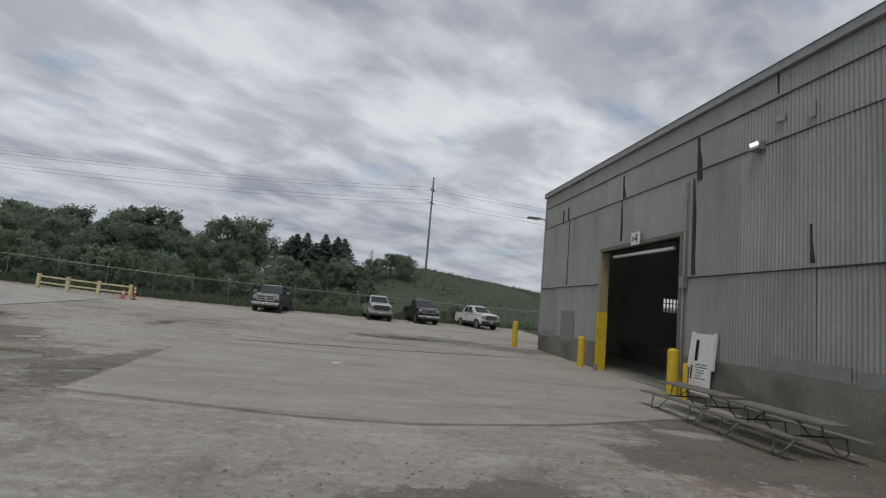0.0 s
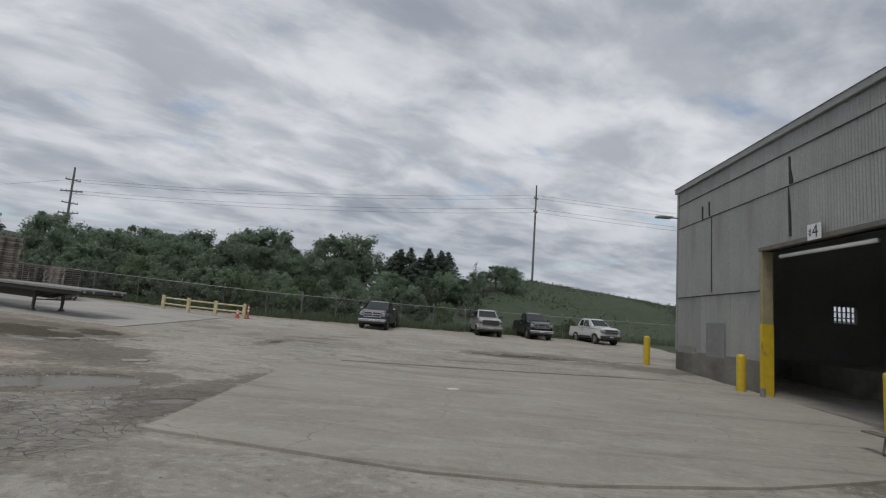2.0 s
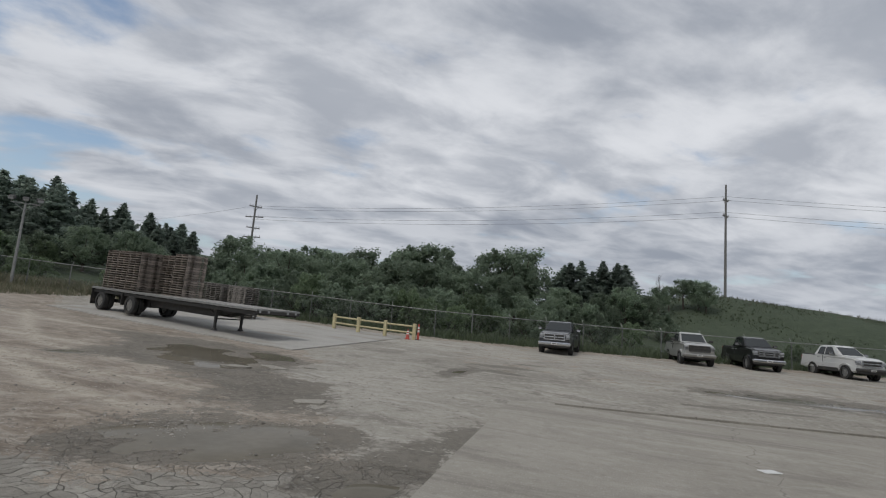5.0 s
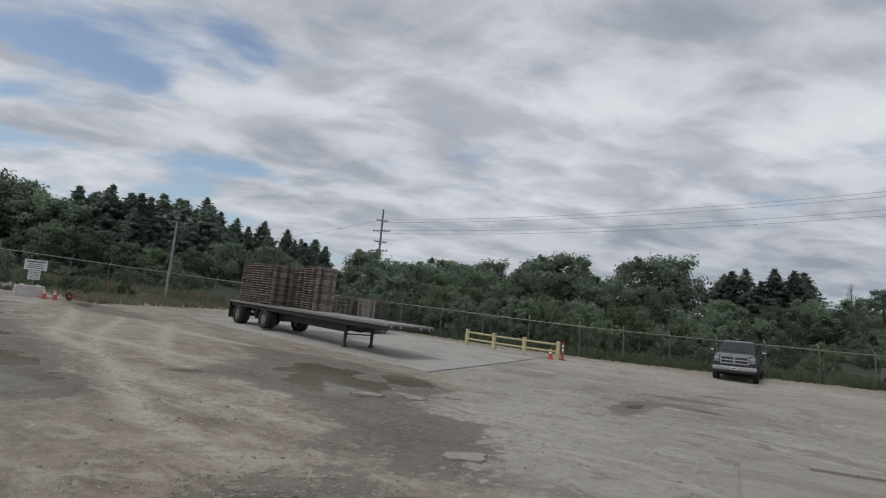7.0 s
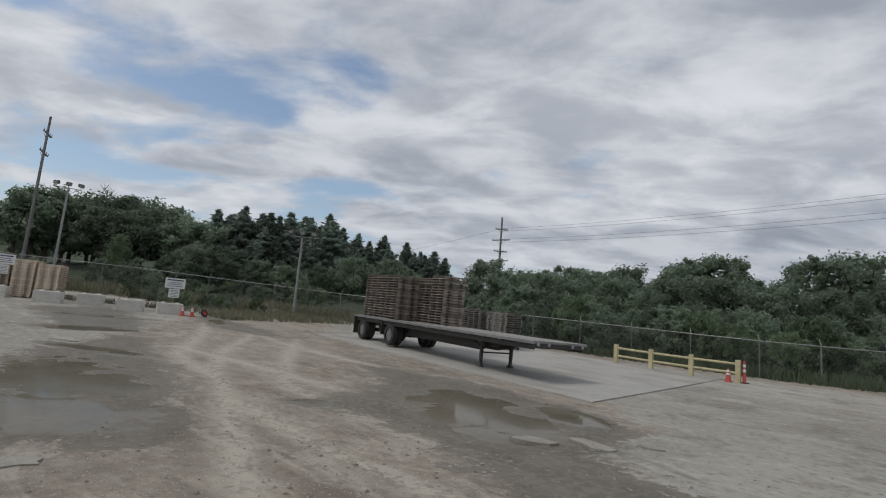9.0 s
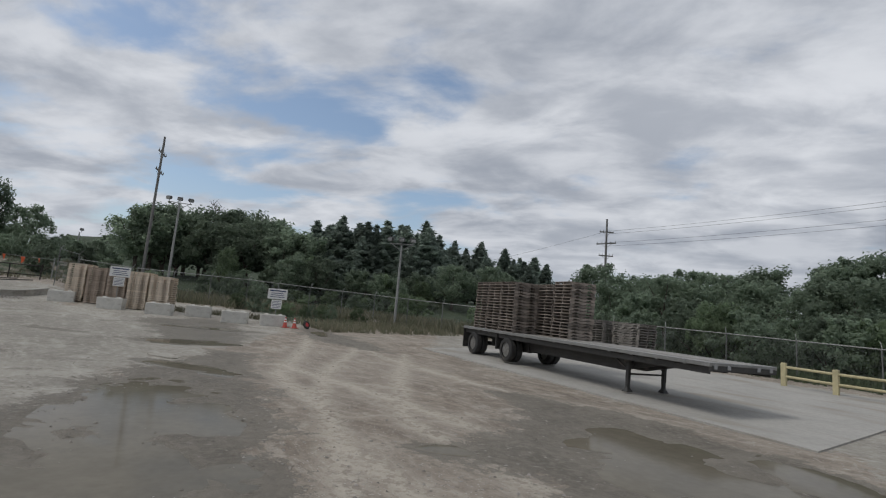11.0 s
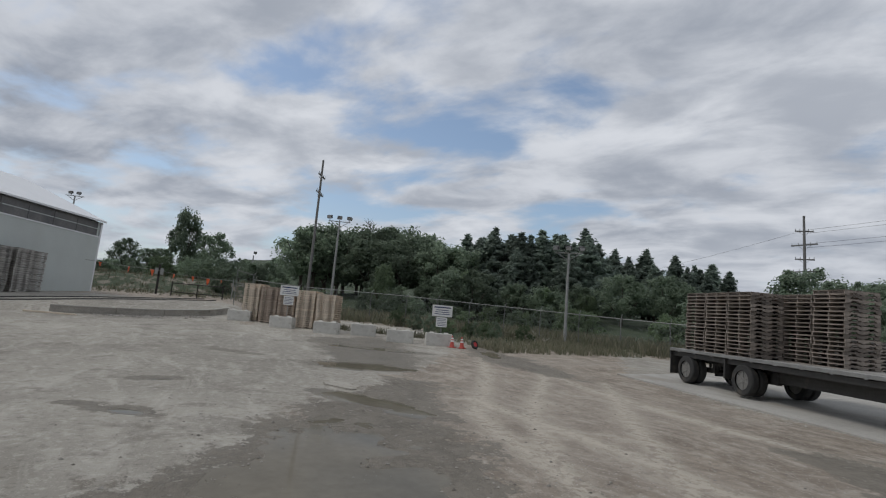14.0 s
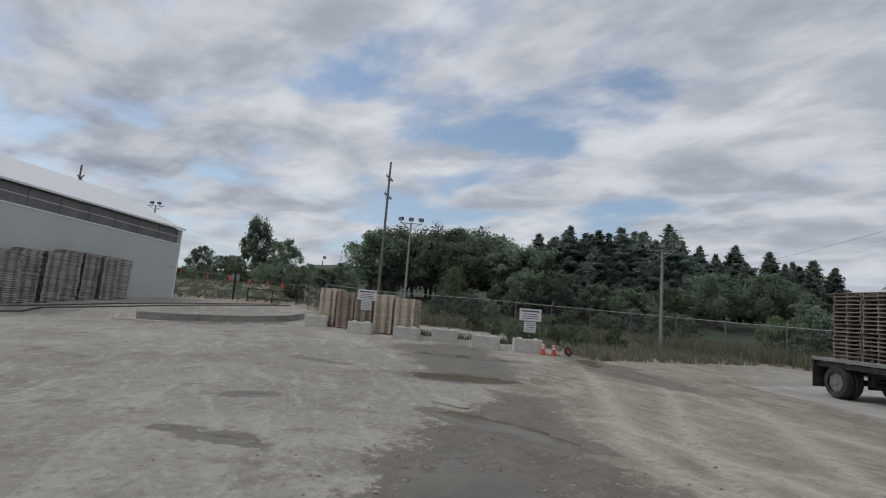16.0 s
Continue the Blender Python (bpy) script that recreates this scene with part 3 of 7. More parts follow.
def make_ground():
    fx = np.concatenate([[-3000, -1500, -700, -350, -260, -220], np.arange(-200, -106, 5.0), np.arange(-106, -62, 2.0), np.arange(-62, -46, 0.75), np.arange(-46, 12, 0.22), np.arange(12, 16, 0.75), np.arange(16, 42, 2.0), [50, 70, 110, 200, 400, 900, 3000]])
    fy = np.concatenate([[-3000, -1200, -500, -200, -100, -60, -40, -28], np.arange(-20, 0, 2.0), np.arange(0, 6, 0.75), np.arange(6, 34, 0.22), np.arange(34, 56, 0.75), np.arange(56, 92, 2.0), [96, 104, 120, 150, 220, 400, 900, 3000]])
    X, Y = np.meshgrid(fx, fy, indexing="ij")
    Z = land(X, Y)
    far = np.hypot(X + 20, Y - 20)
    Z = Z - 9.0 * sstep(160, 900, far)
    rough = np.array([noise.noise(Vector((a * 0.12, c * 0.12, 0))) for a, c in zip(X.ravel(), Y.ravel())]).reshape(X.shape)
    Z = Z + 0.45 * rough * sstep(4, 12, behind_fence(X, Y)) + relief(X, Y)
    nx, ny = X.shape
    verts = np.stack([X, Y, Z], -1).reshape(-1, 3)
    i = np.arange(nx * ny).reshape(nx, ny)
    faces = np.stack([i[:-1, :-1], i[1:, :-1], i[1:, 1:], i[:-1, 1:]], -1).reshape(-1, 4)
    ob = mesh_part("ground", verts.tolist(), faces.tolist(), GROUND, smooth=True)
    tagged(ob, "yard of cracked concrete, dirt and gravel with grass banks", "ground", kind="structure")
    x, y = verts[:, 0], verts[:, 1]
    d = behind_fence(x, y)
    grass = sstep(-1.6, 1.2, d)
    grass = np.maximum(grass, sstep(0, 1, (-46 - x) / 2) * sstep(0, 3, y - (24.0 + (-46 - x) * 0.55)) * sstep(0, 1, (x + 62) / 2) * 0.9)
    grass = np.maximum(grass, np.maximum(sstep(-88, -100, x), sstep(-68, -74, x) * 0.57))
    grass = np.maximum(grass, sstep(14.5, 17.0, x) * sstep(34, 38, y))
    south = sstep(-30, -42, y) + sstep(40, 46, x)
    grass = np.clip(np.maximum(grass, south), 0, 1)
    ramp = lambda poly, soft: np.clip(0.5 + (inside_by(x, y, poly) + 0.15) / (2 * soft), 0, 1)
    dirt = ramp(DIRT, 1.5)
    dirt = np.maximum(dirt, 0.85 * sstep(-3.4, -1.0, d))
    dirt = np.maximum(dirt, 0.6 * sstep(13.0, 9.5, y) * sstep(2.0, 6.0, x))
    dirt = np.maximum(dirt, 0.80 * sstep(-62, -67, x) * sstep(-90, -84, x) * sstep(24, 19, y))
    dirt = np.maximum(dirt, 0.40 * sstep(26, 30, y) * sstep(-15, -9, x) + 0.0 * x)
    dirt = np.maximum(dirt, 0.6 * np.exp(-((y - 15.4 + 0.2 * (x + 50)) / 1.2) ** 2) * sstep(-48, -51, x))
    wet = np.zeros_like(x)
    for poly in MUD:
        wet = np.maximum(wet, ramp(poly, 1.3))
    for cx, cy, rx, ry, rot in WET:
        wet = np.maximum(wet, np.clip((blob(x, y, cx, cy, rx, ry, rot) - 0.15) * 1.35, 0, 1))
    for cx, cy, rx, ry, rot in HOLLOWS:
        wet = np.maximum(wet, np.clip(1.5 * blob(x, y, cx, cy, rx, ry, rot), 0, 1))
    cracked = sstep(-4.0, -6.0, x) * sstep(-12.5, -10, x) * sstep(16, 13, y) * sstep(5.0, 9.0, y) * (0.55 + 0.45 * sstep(8.0, 12.0, y))
    tyre = np.zeros_like(x)
    for line in TYRES:
        for (xa, ya), (xc, yc) in zip(line, line[1:]):
            u = np.clip(((x - xa) * (xc - xa) + (y - ya) * (yc - ya)) / ((xc - xa) ** 2 + (yc - ya) ** 2), 0, 1)
            away = np.hypot(x - xa - u * (xc - xa), y - ya - u * (yc - ya))
            tyre = np.maximum(tyre, np.exp(-(away / 0.27) ** 2))
    for name, vals in (("tyre", tyre), ("grass", grass), ("dirt", dirt), ("wet", wet), ("cracked", np.clip(cracked, 0, 1))):
        a = ob.data.attributes.new(name, "FLOAT", "POINT")
        a.data.foreach_set("value", vals.astype(np.float32))
    return ob


make_ground()


def slab_piece(name, poly, lift, depth, parent, material, cell=1.0):
    """A paving piece of that outline, laid on the lie of the land."""
    bm = bmesh.new()
    n = len(poly)
    pts = []
    for k in range(n):
        a, c = Vector(poly[k]), Vector(poly[(k + 1) % n])
        steps = max(1, int((c - a).length / cell))
        pts += [a.lerp(c, j / steps) for j in range(steps)]
    vs = [bm.verts.new((p.x, p.y, 0)) for p in pts]
    f = bm.faces.new(vs)
    if f.calc_area() and f.normal.z < 0:
        bmesh.ops.reverse_faces(bm, faces=[f])
    xs, ys = [p.x for p in pts], [p.y for p in pts]
    for k in range(1, int((max(xs) - min(xs)) / (2 * cell)) + 1):
        bmesh.ops.bisect_plane(bm, geom=bm.verts[:] + bm.edges[:] + bm.faces[:], plane_co=(min(xs) + 2 * cell * k, 0, 0), plane_no=(1, 0, 0))
    for k in range(1, int((max(ys) - min(ys)) / (2 * cell)) + 1):
        bmesh.ops.bisect_plane(bm, geom=bm.verts[:] + bm.edges[:] + bm.faces[:], plane_co=(0, min(ys) + 2 * cell * k, 0), plane_no=(0, 1, 0))
    ext = bmesh.ops.extrude_face_region(bm, geom=bm.faces[:])
    low = {v for v in ext["geom"] if isinstance(v, bmesh.types.BMVert)}
    for v in bm.verts:
        v.co.z = ground_z(v.co.x, v.co.y) + (lift if v in low else lift - depth)
    bmesh.ops.recalc_face_normals(bm, faces=bm.faces[:])
    return part(name, bm, material, parent)


def clip_poly(poly, axis, value, keep_less):
    out = []
    for k in range(len(poly)):
        a, c = poly[k], poly[(k + 1) % len(poly)]
        ia, ic = (a[axis] <= value) == keep_less, (c[axis] <= value) == keep_less
        if ia:
            out.append(a)
        if ia != ic:
            t = (value - a[axis]) / (c[axis] - a[axis])
            out.append((a[0] + t * (c[0] - a[0]), a[1] + t * (c[1] - a[1])))
    return out


PAD = mat("new_pale_concrete", (0.42, 0.405, 0.372), 0.88, 0, 0.16, 0.5, 7, 0.2, 25, rnd=0.05, stain=((0.29, 0.265, 0.225), (0.35, 0.9, 1), 0.50, 0.68))


def paving(name, poly, xs, ys, lift, depth, material, label):
    root = thing(name, Matrix(), label, "pavement", kind="structure")
    gap = 0.005
    xs, ys = [-999, *xs, 999], [-999, *ys, 999]
    for i in range(len(xs) - 1):
        for j in range(len(ys) - 1):
            p = poly
            for ax, lo, hi in ((0, xs[i], xs[i + 1]), (1, ys[j], ys[j + 1])):
                p = clip_poly(p, ax, hi - gap, True) if p else p
                p = clip_poly(p, ax, lo + gap, False) if p else p
            if len(p) > 2:
                slab_piece("concrete_panel", p, lift, depth, root, material)
    return root


paving("pavement_dock_apron", [(-5.25, 11.3), (-2.6, 10.85), (-0.7, 10.5), (1.4, 10.55), (4.6, 11.35), (8.3, 12.9), (11.15, 13.6), (11.15, 25.9), (8.2, 25.4), (3.0, 24.0), (-2.5, 22.7), (-5.65, 22.1), (-5.45, 16.0)],
       [6.4], [16.6], 0.02, 0.12, SLAB, "worn dusty concrete apron in front of the dock door")
paving("pavement_trailer_pad", [(-15.4, 26.4), (-15.75, 40.0), (-34.0, 41.4), (-33.4, 29.4), (-25.0, 28.2)],
       [-27.8, -21.6], [34.2], 0.02, 0.14, PAD, "pale new concrete pad under the flatbed trailer")

WATER = mat("muddy_puddle_water", (0.180, 0.161, 0.124), 0.07, 0, 0.15, 0.8, 6, 0.0, 8, tint=(0.142, 0.127, 0.098), spec=0.035)


def puddle(cx, cy, rx, ry, rot):
    """Still water lying in a hollow; the rim of the hollow cuts its outline."""
    bm = bmesh.new()
    n = 40
    c, s = math.cos(radians(rot)), math.sin(radians(rot))
    mid = bm.verts.new((cx, cy, ground_z(cx, cy) - 0.034))
    rings = []
    for q in (0.6, 1.2, 1.55):
        ring = []
        for k in range(n):
            a = 2 * math.pi * k / n
            x, y = cx + rx * q * math.cos(a) * c - ry * q * math.sin(a) * s, cy + rx * q * math.cos(a) * s + ry * q * math.sin(a) * c
            ring.append(bm.verts.new((x, y, ground_z(x, y) - (0.034 if q < 1.5 else 0.08))))
        rings.append(ring)
    for k in range(n):
        j = (k + 1) % n
        bm.faces.new((mid, rings[0][k], rings[0][j]))
        for u, v in zip(rings, rings[1:]):
            bm.faces.new((u[k], v[k], v[j], u[j]))
    ob = part("puddle", bm, WATER, None, smooth=True)
    return tagged(ob, "shallow muddy puddle lying in the yard", "puddle", "puddles in the yard", kind="stuff")


for p in HOLLOWS:
    puddle(*p)

# broken bits of old paving showing through the dirt
for n, (cx, cy, rx, ry, rot) in enumerate([(-13.7, 20.9, 0.42, 0.22, 20), (-13.0, 21.7, 0.5, 0.24, -15), (-15.2, 12.7, 0.55, 0.3, 35), (-16.3, 13.6, 0.35, 0.18, 70), (-12.2, 22.6, 0.3, 0.16, 10), (-9.4, 17.9, 0.45, 0.26, 40), (-29.6, 17.0, 0.6, 0.2, 35), (7.6, 11.2, 0.7, 0.35, -20)]):
    rr = random.Random(400 + n)
    c, q = math.cos(radians(rot)), math.sin(radians(rot))
    ring = []
    for k in range(11):
        a = 2 * math.pi * k / 11
        u, v = rx * math.cos(a) * rr.uniform(0.65, 1.25), ry * math.sin(a) * rr.uniform(0.65, 1.25)
        ring.append((cx + u * c - v * q, cy + u * q + v * c))
    tagged(slab_piece("paving_fragment", ring, 0.018, 0.1, None, SLAB), "pale broken concrete fragment bedded in the dirt", "concrete fragment", "paving fragments in the yard")

# sunken strip of narrow concrete lengths beside the apron
strip = thing("pavement_drain_edge", Matrix(), "narrow worn concrete edging strip beside the apron", "pavement", kind="structure")
for k in range(7):
    xa, xc = -4.5 + 1.85 * k, -4.5 + 1.85 * (k + 1) - 0.03
    ya, yc = 22.62 + (xa + 4.5) * 0.235, 22.62 + (xc + 4.5) * 0.235
    slab_piece("edging_length", [(xa, ya), (xc, yc), (xc, yc + 0.32), (xa, ya + 0.32)], 0.02 + 0.005 * (k % 3), 0.12, strip, SLAB)


# ---------------------------------------------------------------- steel dock building
BX, BY0, BY1, BTOP = 11.2, -16.0, 31.4, 10.05
DY0, DY1, DTOP = 17.15, 23.3, 5.75
SEAMS = [1.62, 4.28, 7.95, 9.2, 10.0]


def dock_building():
    wall = thing("wall_dock_building", Matrix(), "grey corrugated steel wall over a concrete base", "wall", kind="structure")
    # backing wall of stud and sheathing, open at the door
    for y0, y1, z0, z1 in ((BY0, DY0, 1.4, BTOP), (DY1, BY1, 1.4, BTOP), (DY0, DY1, DTOP, BTOP)):
        bm = bmesh.new()
        box(bm, BX + 0.06, BX + 0.26, y0, y1, z0, z1)
        part("sheathing", bm, SIDING, wall)
    for y0, y1 in ((BY0, DY0 - 0.02), (DY1 + 0.02, BY1 + 0.05)):
        bm = bmesh.new()
        box(bm, BX - 0.07, BX + 0.27, y0, y1, -0.8, 1.62, bevel=0.02)
        part("concrete_base", bm, BASE_CONC, wall, "dark stained concrete base")
    # corrugated sheets
    pitch, amp = 0.135, 0.022

    def sheet_mesh(width, height):
        n = int(width / pitch) * 6
        vs, fs = [], []
        for k in range(n + 1):
            yy = width * k / n
            xx = amp * math.cos(2 * math.pi * yy / pitch)
            vs += [(xx, yy, 0), (xx, yy, height)]
        for k in range(n):
            fs.append((2 * k, 2 * k + 1, 2 * k + 3, 2 * k + 2))
        return vs, fs

    rnd = random.Random(4)
    made = {}
    for band in range(4):
        z0, z1 = SEAMS[band], SEAMS[band + 1]
        y = BY1
        while y > BY0 + 0.1:
            w = min(2.7, y - BY0)
            y1 = y
            if y > DY1 + 0.2 and y - w < DY1 + 0.15 and z0 < DTOP:
                w = y - DY1 - 0.12
            spans = [(y1 - w, y1, z0, z1)]
            if y1 <= DY1 + 0.13 and y1 > DY0 and z0 < DTOP:
                lo = max(y1 - w, DY0 - 0.12)
                spans = []
                if z1 > DTOP + 0.2:
                    spans.append((lo, y1, DTOP + 0.12, z1))
                w = y1 - lo
            for a, c, s, e in spans:
                key = (round(c - a, 2), round(e - s, 2))
                if key not in made:
                    vs, fs = sheet_mesh(c - a, e - s + 0.05)
                    made[key] = mesh_part("corrugated_sheet", vs, fs, SIDING, wall, smooth=True)
                    ob = made[key]
                else:
                    ob = share(made[key], Matrix(), wall)
                ob.matrix_basis = pose(BX + 0.0 - 0.012 * (band % 2) + rnd.uniform(-0.006, 0.006), a, s - 0.03, rnd.uniform(-0.12, 0.12), rnd.uniform(-0.15, 0.15), 0)
            y -= w
    # lap flashings along the seams, and trim
    for z in SEAMS[1:4]:
        bm = bmesh.new()
        for a, c in ((BY0, BY1),) if z > DTOP else ((BY0, DY0 - 0.13), (DY1 + 0.13, BY1)):
            box(bm, BX - 0.045, BX - 0.03, a, c, z - 0.035, z + 0.004)
        part("lap_flashing", bm, DARK_GAP, wall)
    bm = bmesh.new()
    box(bm, BX - 0.06, BX + 0.1, BY1 - 0.02, BY1 + 0.16, 1.62, BTOP, bevel=0.01)
    part("corner_trim", bm, SIDING, wall)
    bm = bmesh.new()
    box(bm, BX - 0.16, BX + 0.3, BY0, BY1 + 0.24, BTOP - 0.16, BTOP + 0.1, bevel=0.02)
    part("eave_trim", bm, ALU, wall, "pale metal eave trim")
    # bent open laps, sheet sprung from its neighbour: solid dark wedges paint the gap's shade
    for y, z0, z1, w in ((16.45, 7.6, 9.1, 0.24), (16.62, 4.35, 7.7, 0.22), (21.7, 8.0, 9.0, 0.16), (21.75, 6.1, 7.9, 0.11), (27.6, 4.4, 7.9, 0.07), (27.9, 8.0, 8.7, 0.1), (28.6, 7.9, 8.6, 0.1), (11.75, 4.4, 5.4, 0.1), (12.9, 9.3, 9.9, 0.06)):
        bm = bmesh.new()
        vs = [bm.verts.new(p) for p in ((BX - 0.05, y - w, z0), (BX - 0.05, y, z0), (BX - 0.06, y + 0.01, z1), (BX - 0.05, y - w * 0.25, z1), (BX + 0.02, y - w, z0), (BX + 0.02, y, z0), (BX + 0.02, y, z1), (BX + 0.02, y - w * 0.25, z1))]
        for q in ((0, 1, 2, 3), (4, 7, 6, 5), (0, 4, 5, 1), (1, 5, 6, 2), (2, 6, 7, 3), (3, 7, 4, 0)):
            bm.faces.new([vs[k] for k in q])
        part("sprung_lap", bm, DARK_GAP, wall, "dark wedge standing for the shade where a sheet has sprung loose")
    for y0, y1, z0, z1, t in ((10.6, 13.0, 1.58, 1.95, 1), (8.2, 10.4, 1.55, 1.9, -2), (29.2, 31.2, 1.5, 1.85, 0), (26.3, 28.0, 1.5, 3.0, 0), (12.6, 12.95, 8.45, 8.62, 8), (11.6, 11.8, 8.2, 8.6, 0)):
        bm = bmesh.new()
        box(bm, BX - 0.075, BX - 0.05, y0, y1, z0, z1, pose(0, (y0 + y1) / 2, (z0 + z1) / 2, t) @ pose(0, -(y0 + y1) / 2, -(z0 + z1) / 2), bevel=0.004)
        part("patch_sheet", bm, ALU, wall, "pale flat repair sheet")
    # conduit beside the door
    bm = bmesh.new()
    rod(bm, (BX - 0.12, 16.95, 0.9), (BX - 0.12, 16.9, 7.6), 0.045, n=8)
    box(bm, BX - 0.22, BX - 0.05, 16.8, 17.02, 3.9, 4.3, bevel=0.01)
    part("conduit", bm, ALU, wall, "grey steel conduit with a box")
    # other walls, roof, floor: plain, they close the building
    zf = 0.32
    bm = bmesh.new()
    wx0, wx1, wz0, wz1 = 19.1, 20.25, 3.5, 4.4
    box(bm, BX + 0.26, wx0, BY1 - 0.2, BY1, -0.6, BTOP)
    box(bm, wx1, 32.0, BY1 - 0.2, BY1, -0.6, BTOP)
    box(bm, wx0, wx1, BY1 - 0.2, BY1, -0.6, wz0)
    box(bm, wx0, wx1, BY1 - 0.2, BY1, wz1, BTOP)
    tagged(part("wall_north_end", bm, SIDING), "dark inner face of the end wall with one window", "wall", kind="structure")
    bm = bmesh.new()
    box(bm, 31.8, 32.0, BY0, BY1 - 0.2, -0.6, BTOP)
    tagged(part("wall_east", bm, SIDING), "dark rear wall of the dock building", "wall", kind="structure")
    bm = bmesh.new()
    box(bm, BX + 0.26, 31.8, BY0, BY0 + 0.2, -0.6, BTOP)
    tagged(part("wall_south", bm, DARK_GAP), "dark south wall of the dock building", "wall", kind="structure")
    bm = bmesh.new()
    box(bm, BX + 0.26, 31.8, BY0 + 0.2, BY1 - 0.2, zf - 0.2, zf)
    tagged(part("floor", bm, CONCRETE), "stained concrete floor inside the dock", "floor", kind="structure")
    bm = bmesh.new()
    vs = [bm.verts.new(p) for p in ((BX - 0.2, BY0, BTOP + 0.1), (BX - 0.2, BY1 + 0.3, BTOP + 0.1), (21.6, BY1 + 0.3, BTOP + 1.1), (21.6, BY0, BTOP + 1.1), (32.1, BY1 + 0.3, BTOP + 0.1), (32.1, BY0, BTOP + 0.1))]
    bm.faces.new((vs[0], vs[1], vs[2], vs[3]))
    bm.faces.new((vs[3], vs[2], vs[4], vs[5]))
    bmesh.ops.solidify(bm, geom=bm.faces[:], thickness=0.12)
    tagged(part("ceiling", bm, SIDING), "low-pitched steel roof of the dock building", "roof", kind="structure")
    # window with bars in the end wall
    win = thing("window_1", pose(wx0, BY1 - 0.1, wz0), "barred steel window in the end wall", "window", kind="structure")
    bm = bmesh.new()
    for k in range(6):
        xx = (wx1 - wx0) * k / 5
        box(bm, xx - 0.025, xx + 0.025, -0.04, 0.04, 0, wz1 - wz0)
    for k in range(4):
        zz = (wz1 - wz0) * k / 3
        box(bm, 0, wx1 - wx0, -0.035, 0.035, zz - 0.025, zz + 0.025)
    part("window_frame", bm, STEEL, win)
    # low dock platform inside the door
    bm = bmesh.new()
    box(bm, BX + 5.0, 31.6, BY0 + 0.3, BY1 - 0.3, zf + 0.001, zf + 1.15, bevel=0.03)
    tagged(part("loading_platform", bm, CONCRETE), "raised concrete loading platform inside the building", "platform", kind="structure")


dock_building()


def dock_door():
    d = thing("door_1", Matrix(), "open dock doorway with a timber frame", "door", kind="structure")
    for y, tag in ((DY1, 1), (DY0, -1)):
        bm = bmesh.new()
        a, c = (y - 0.02, y + 0.14) if tag > 0 else (y - 0.2, y + 0.02)
        box(bm, BX - 0.16, BX + 0.3, a, c, 0.1 if tag > 0 else 1.2, 3.0 if tag > 0 else DTOP, bevel=0.015)
        part("jamb", bm, YELLOW if tag > 0 else PLANK, d, "yellow steel jamb" if tag > 0 else "weathered timber jamb")
        bm = bmesh.new()
        if tag > 0:
            box(bm, BX - 0.14, BX + 0.28, a, c, 3.0, DTOP, bevel=0.015)
            part("upper_jamb", bm, OCHRE, d, "dull faded yellow upper jamb")
        else:
            box(bm, BX - 0.14, BX + 0.28, a, c, 0.1, 1.2, bevel=0.015)
            part("lower_jamb", bm, YELLOW, d)
    bm = bmesh.new()
    box(bm, BX - 0.16, BX + 0.3, DY0 - 0.2, DY1 + 0.2, DTOP, DTOP + 0.16, bevel=0.015)
    part("lintel", bm, PLANK, d)
    bm = bmesh.new()
    rod(bm, (BX + 0.1, 17.9, 5.42), (BX + 0.1, 22.5, 5.48), 0.07, n=12)
    tagged(part("light_tube", bm, TUBE, None, smooth=True), "long white unlit tube across the dock door head", "tube light")
    s = thing("dock_number_sign", pose(BX - 0.2, 20.15, 6.0), "white dock sign with a black #4", "sign")
    bm = bmesh.new()
    box(bm, -0.015, 0.015, -0.33, 0.33, -0.25, 0.27, bevel=0.004)
    part("plate", bm, SIGN_WHITE, s)
    writing("numeral", "4", 0.62, pose(-0.018, -0.06, 0.0, 90, 0, -90), INK, s)
    bm = bmesh.new()
    for z in (-0.05, 0.05):
        box(bm, -0.019, -0.016, 0.12, 0.26, z - 0.012, z + 0.012)
    for y in (0.16, 0.22):
        box(bm, -0.019, -0.016, y - 0.012, y + 0.012, -0.13, 0.13)
    part("number_mark", bm, INK, s)


dock_door()


def bollard(x, y, r, h, label):
    b = thing("bollard", at(x, y), label, "bollard", "yellow bollards at the dock")
    bm = bmesh.new()
    rod(bm, (0, 0, -0.1), (0, 0, h - r * 0.6), r, n=20)
    part("post", bm, YELLOW, b, smooth=False)
    bm = bmesh.new()
    bmesh.ops.create_uvsphere(bm, u_segments=20, v_segments=10, radius=r, matrix=pose(0, 0, h - r * 0.62) @ Matrix.Diagonal((1, 1, 0.62, 1)))
    part("cap", bm, YELLOW, b, smooth=True)
    return b


bollard(9.9, 32.2, 0.17, 1.55, "tall yellow steel bollard standing beyond the building corner")
bollard(10.55, 23.8, 0.17, 1.42, "yellow steel bollard beside the dock door jamb")
bollard(10.85, 17.0, 0.19, 1.6, "yellow steel bollard between dock door and picnic table")
bollard(10.75, 16.15, 0.075, 1.2, "slim chipped yellow post beside the loose door")


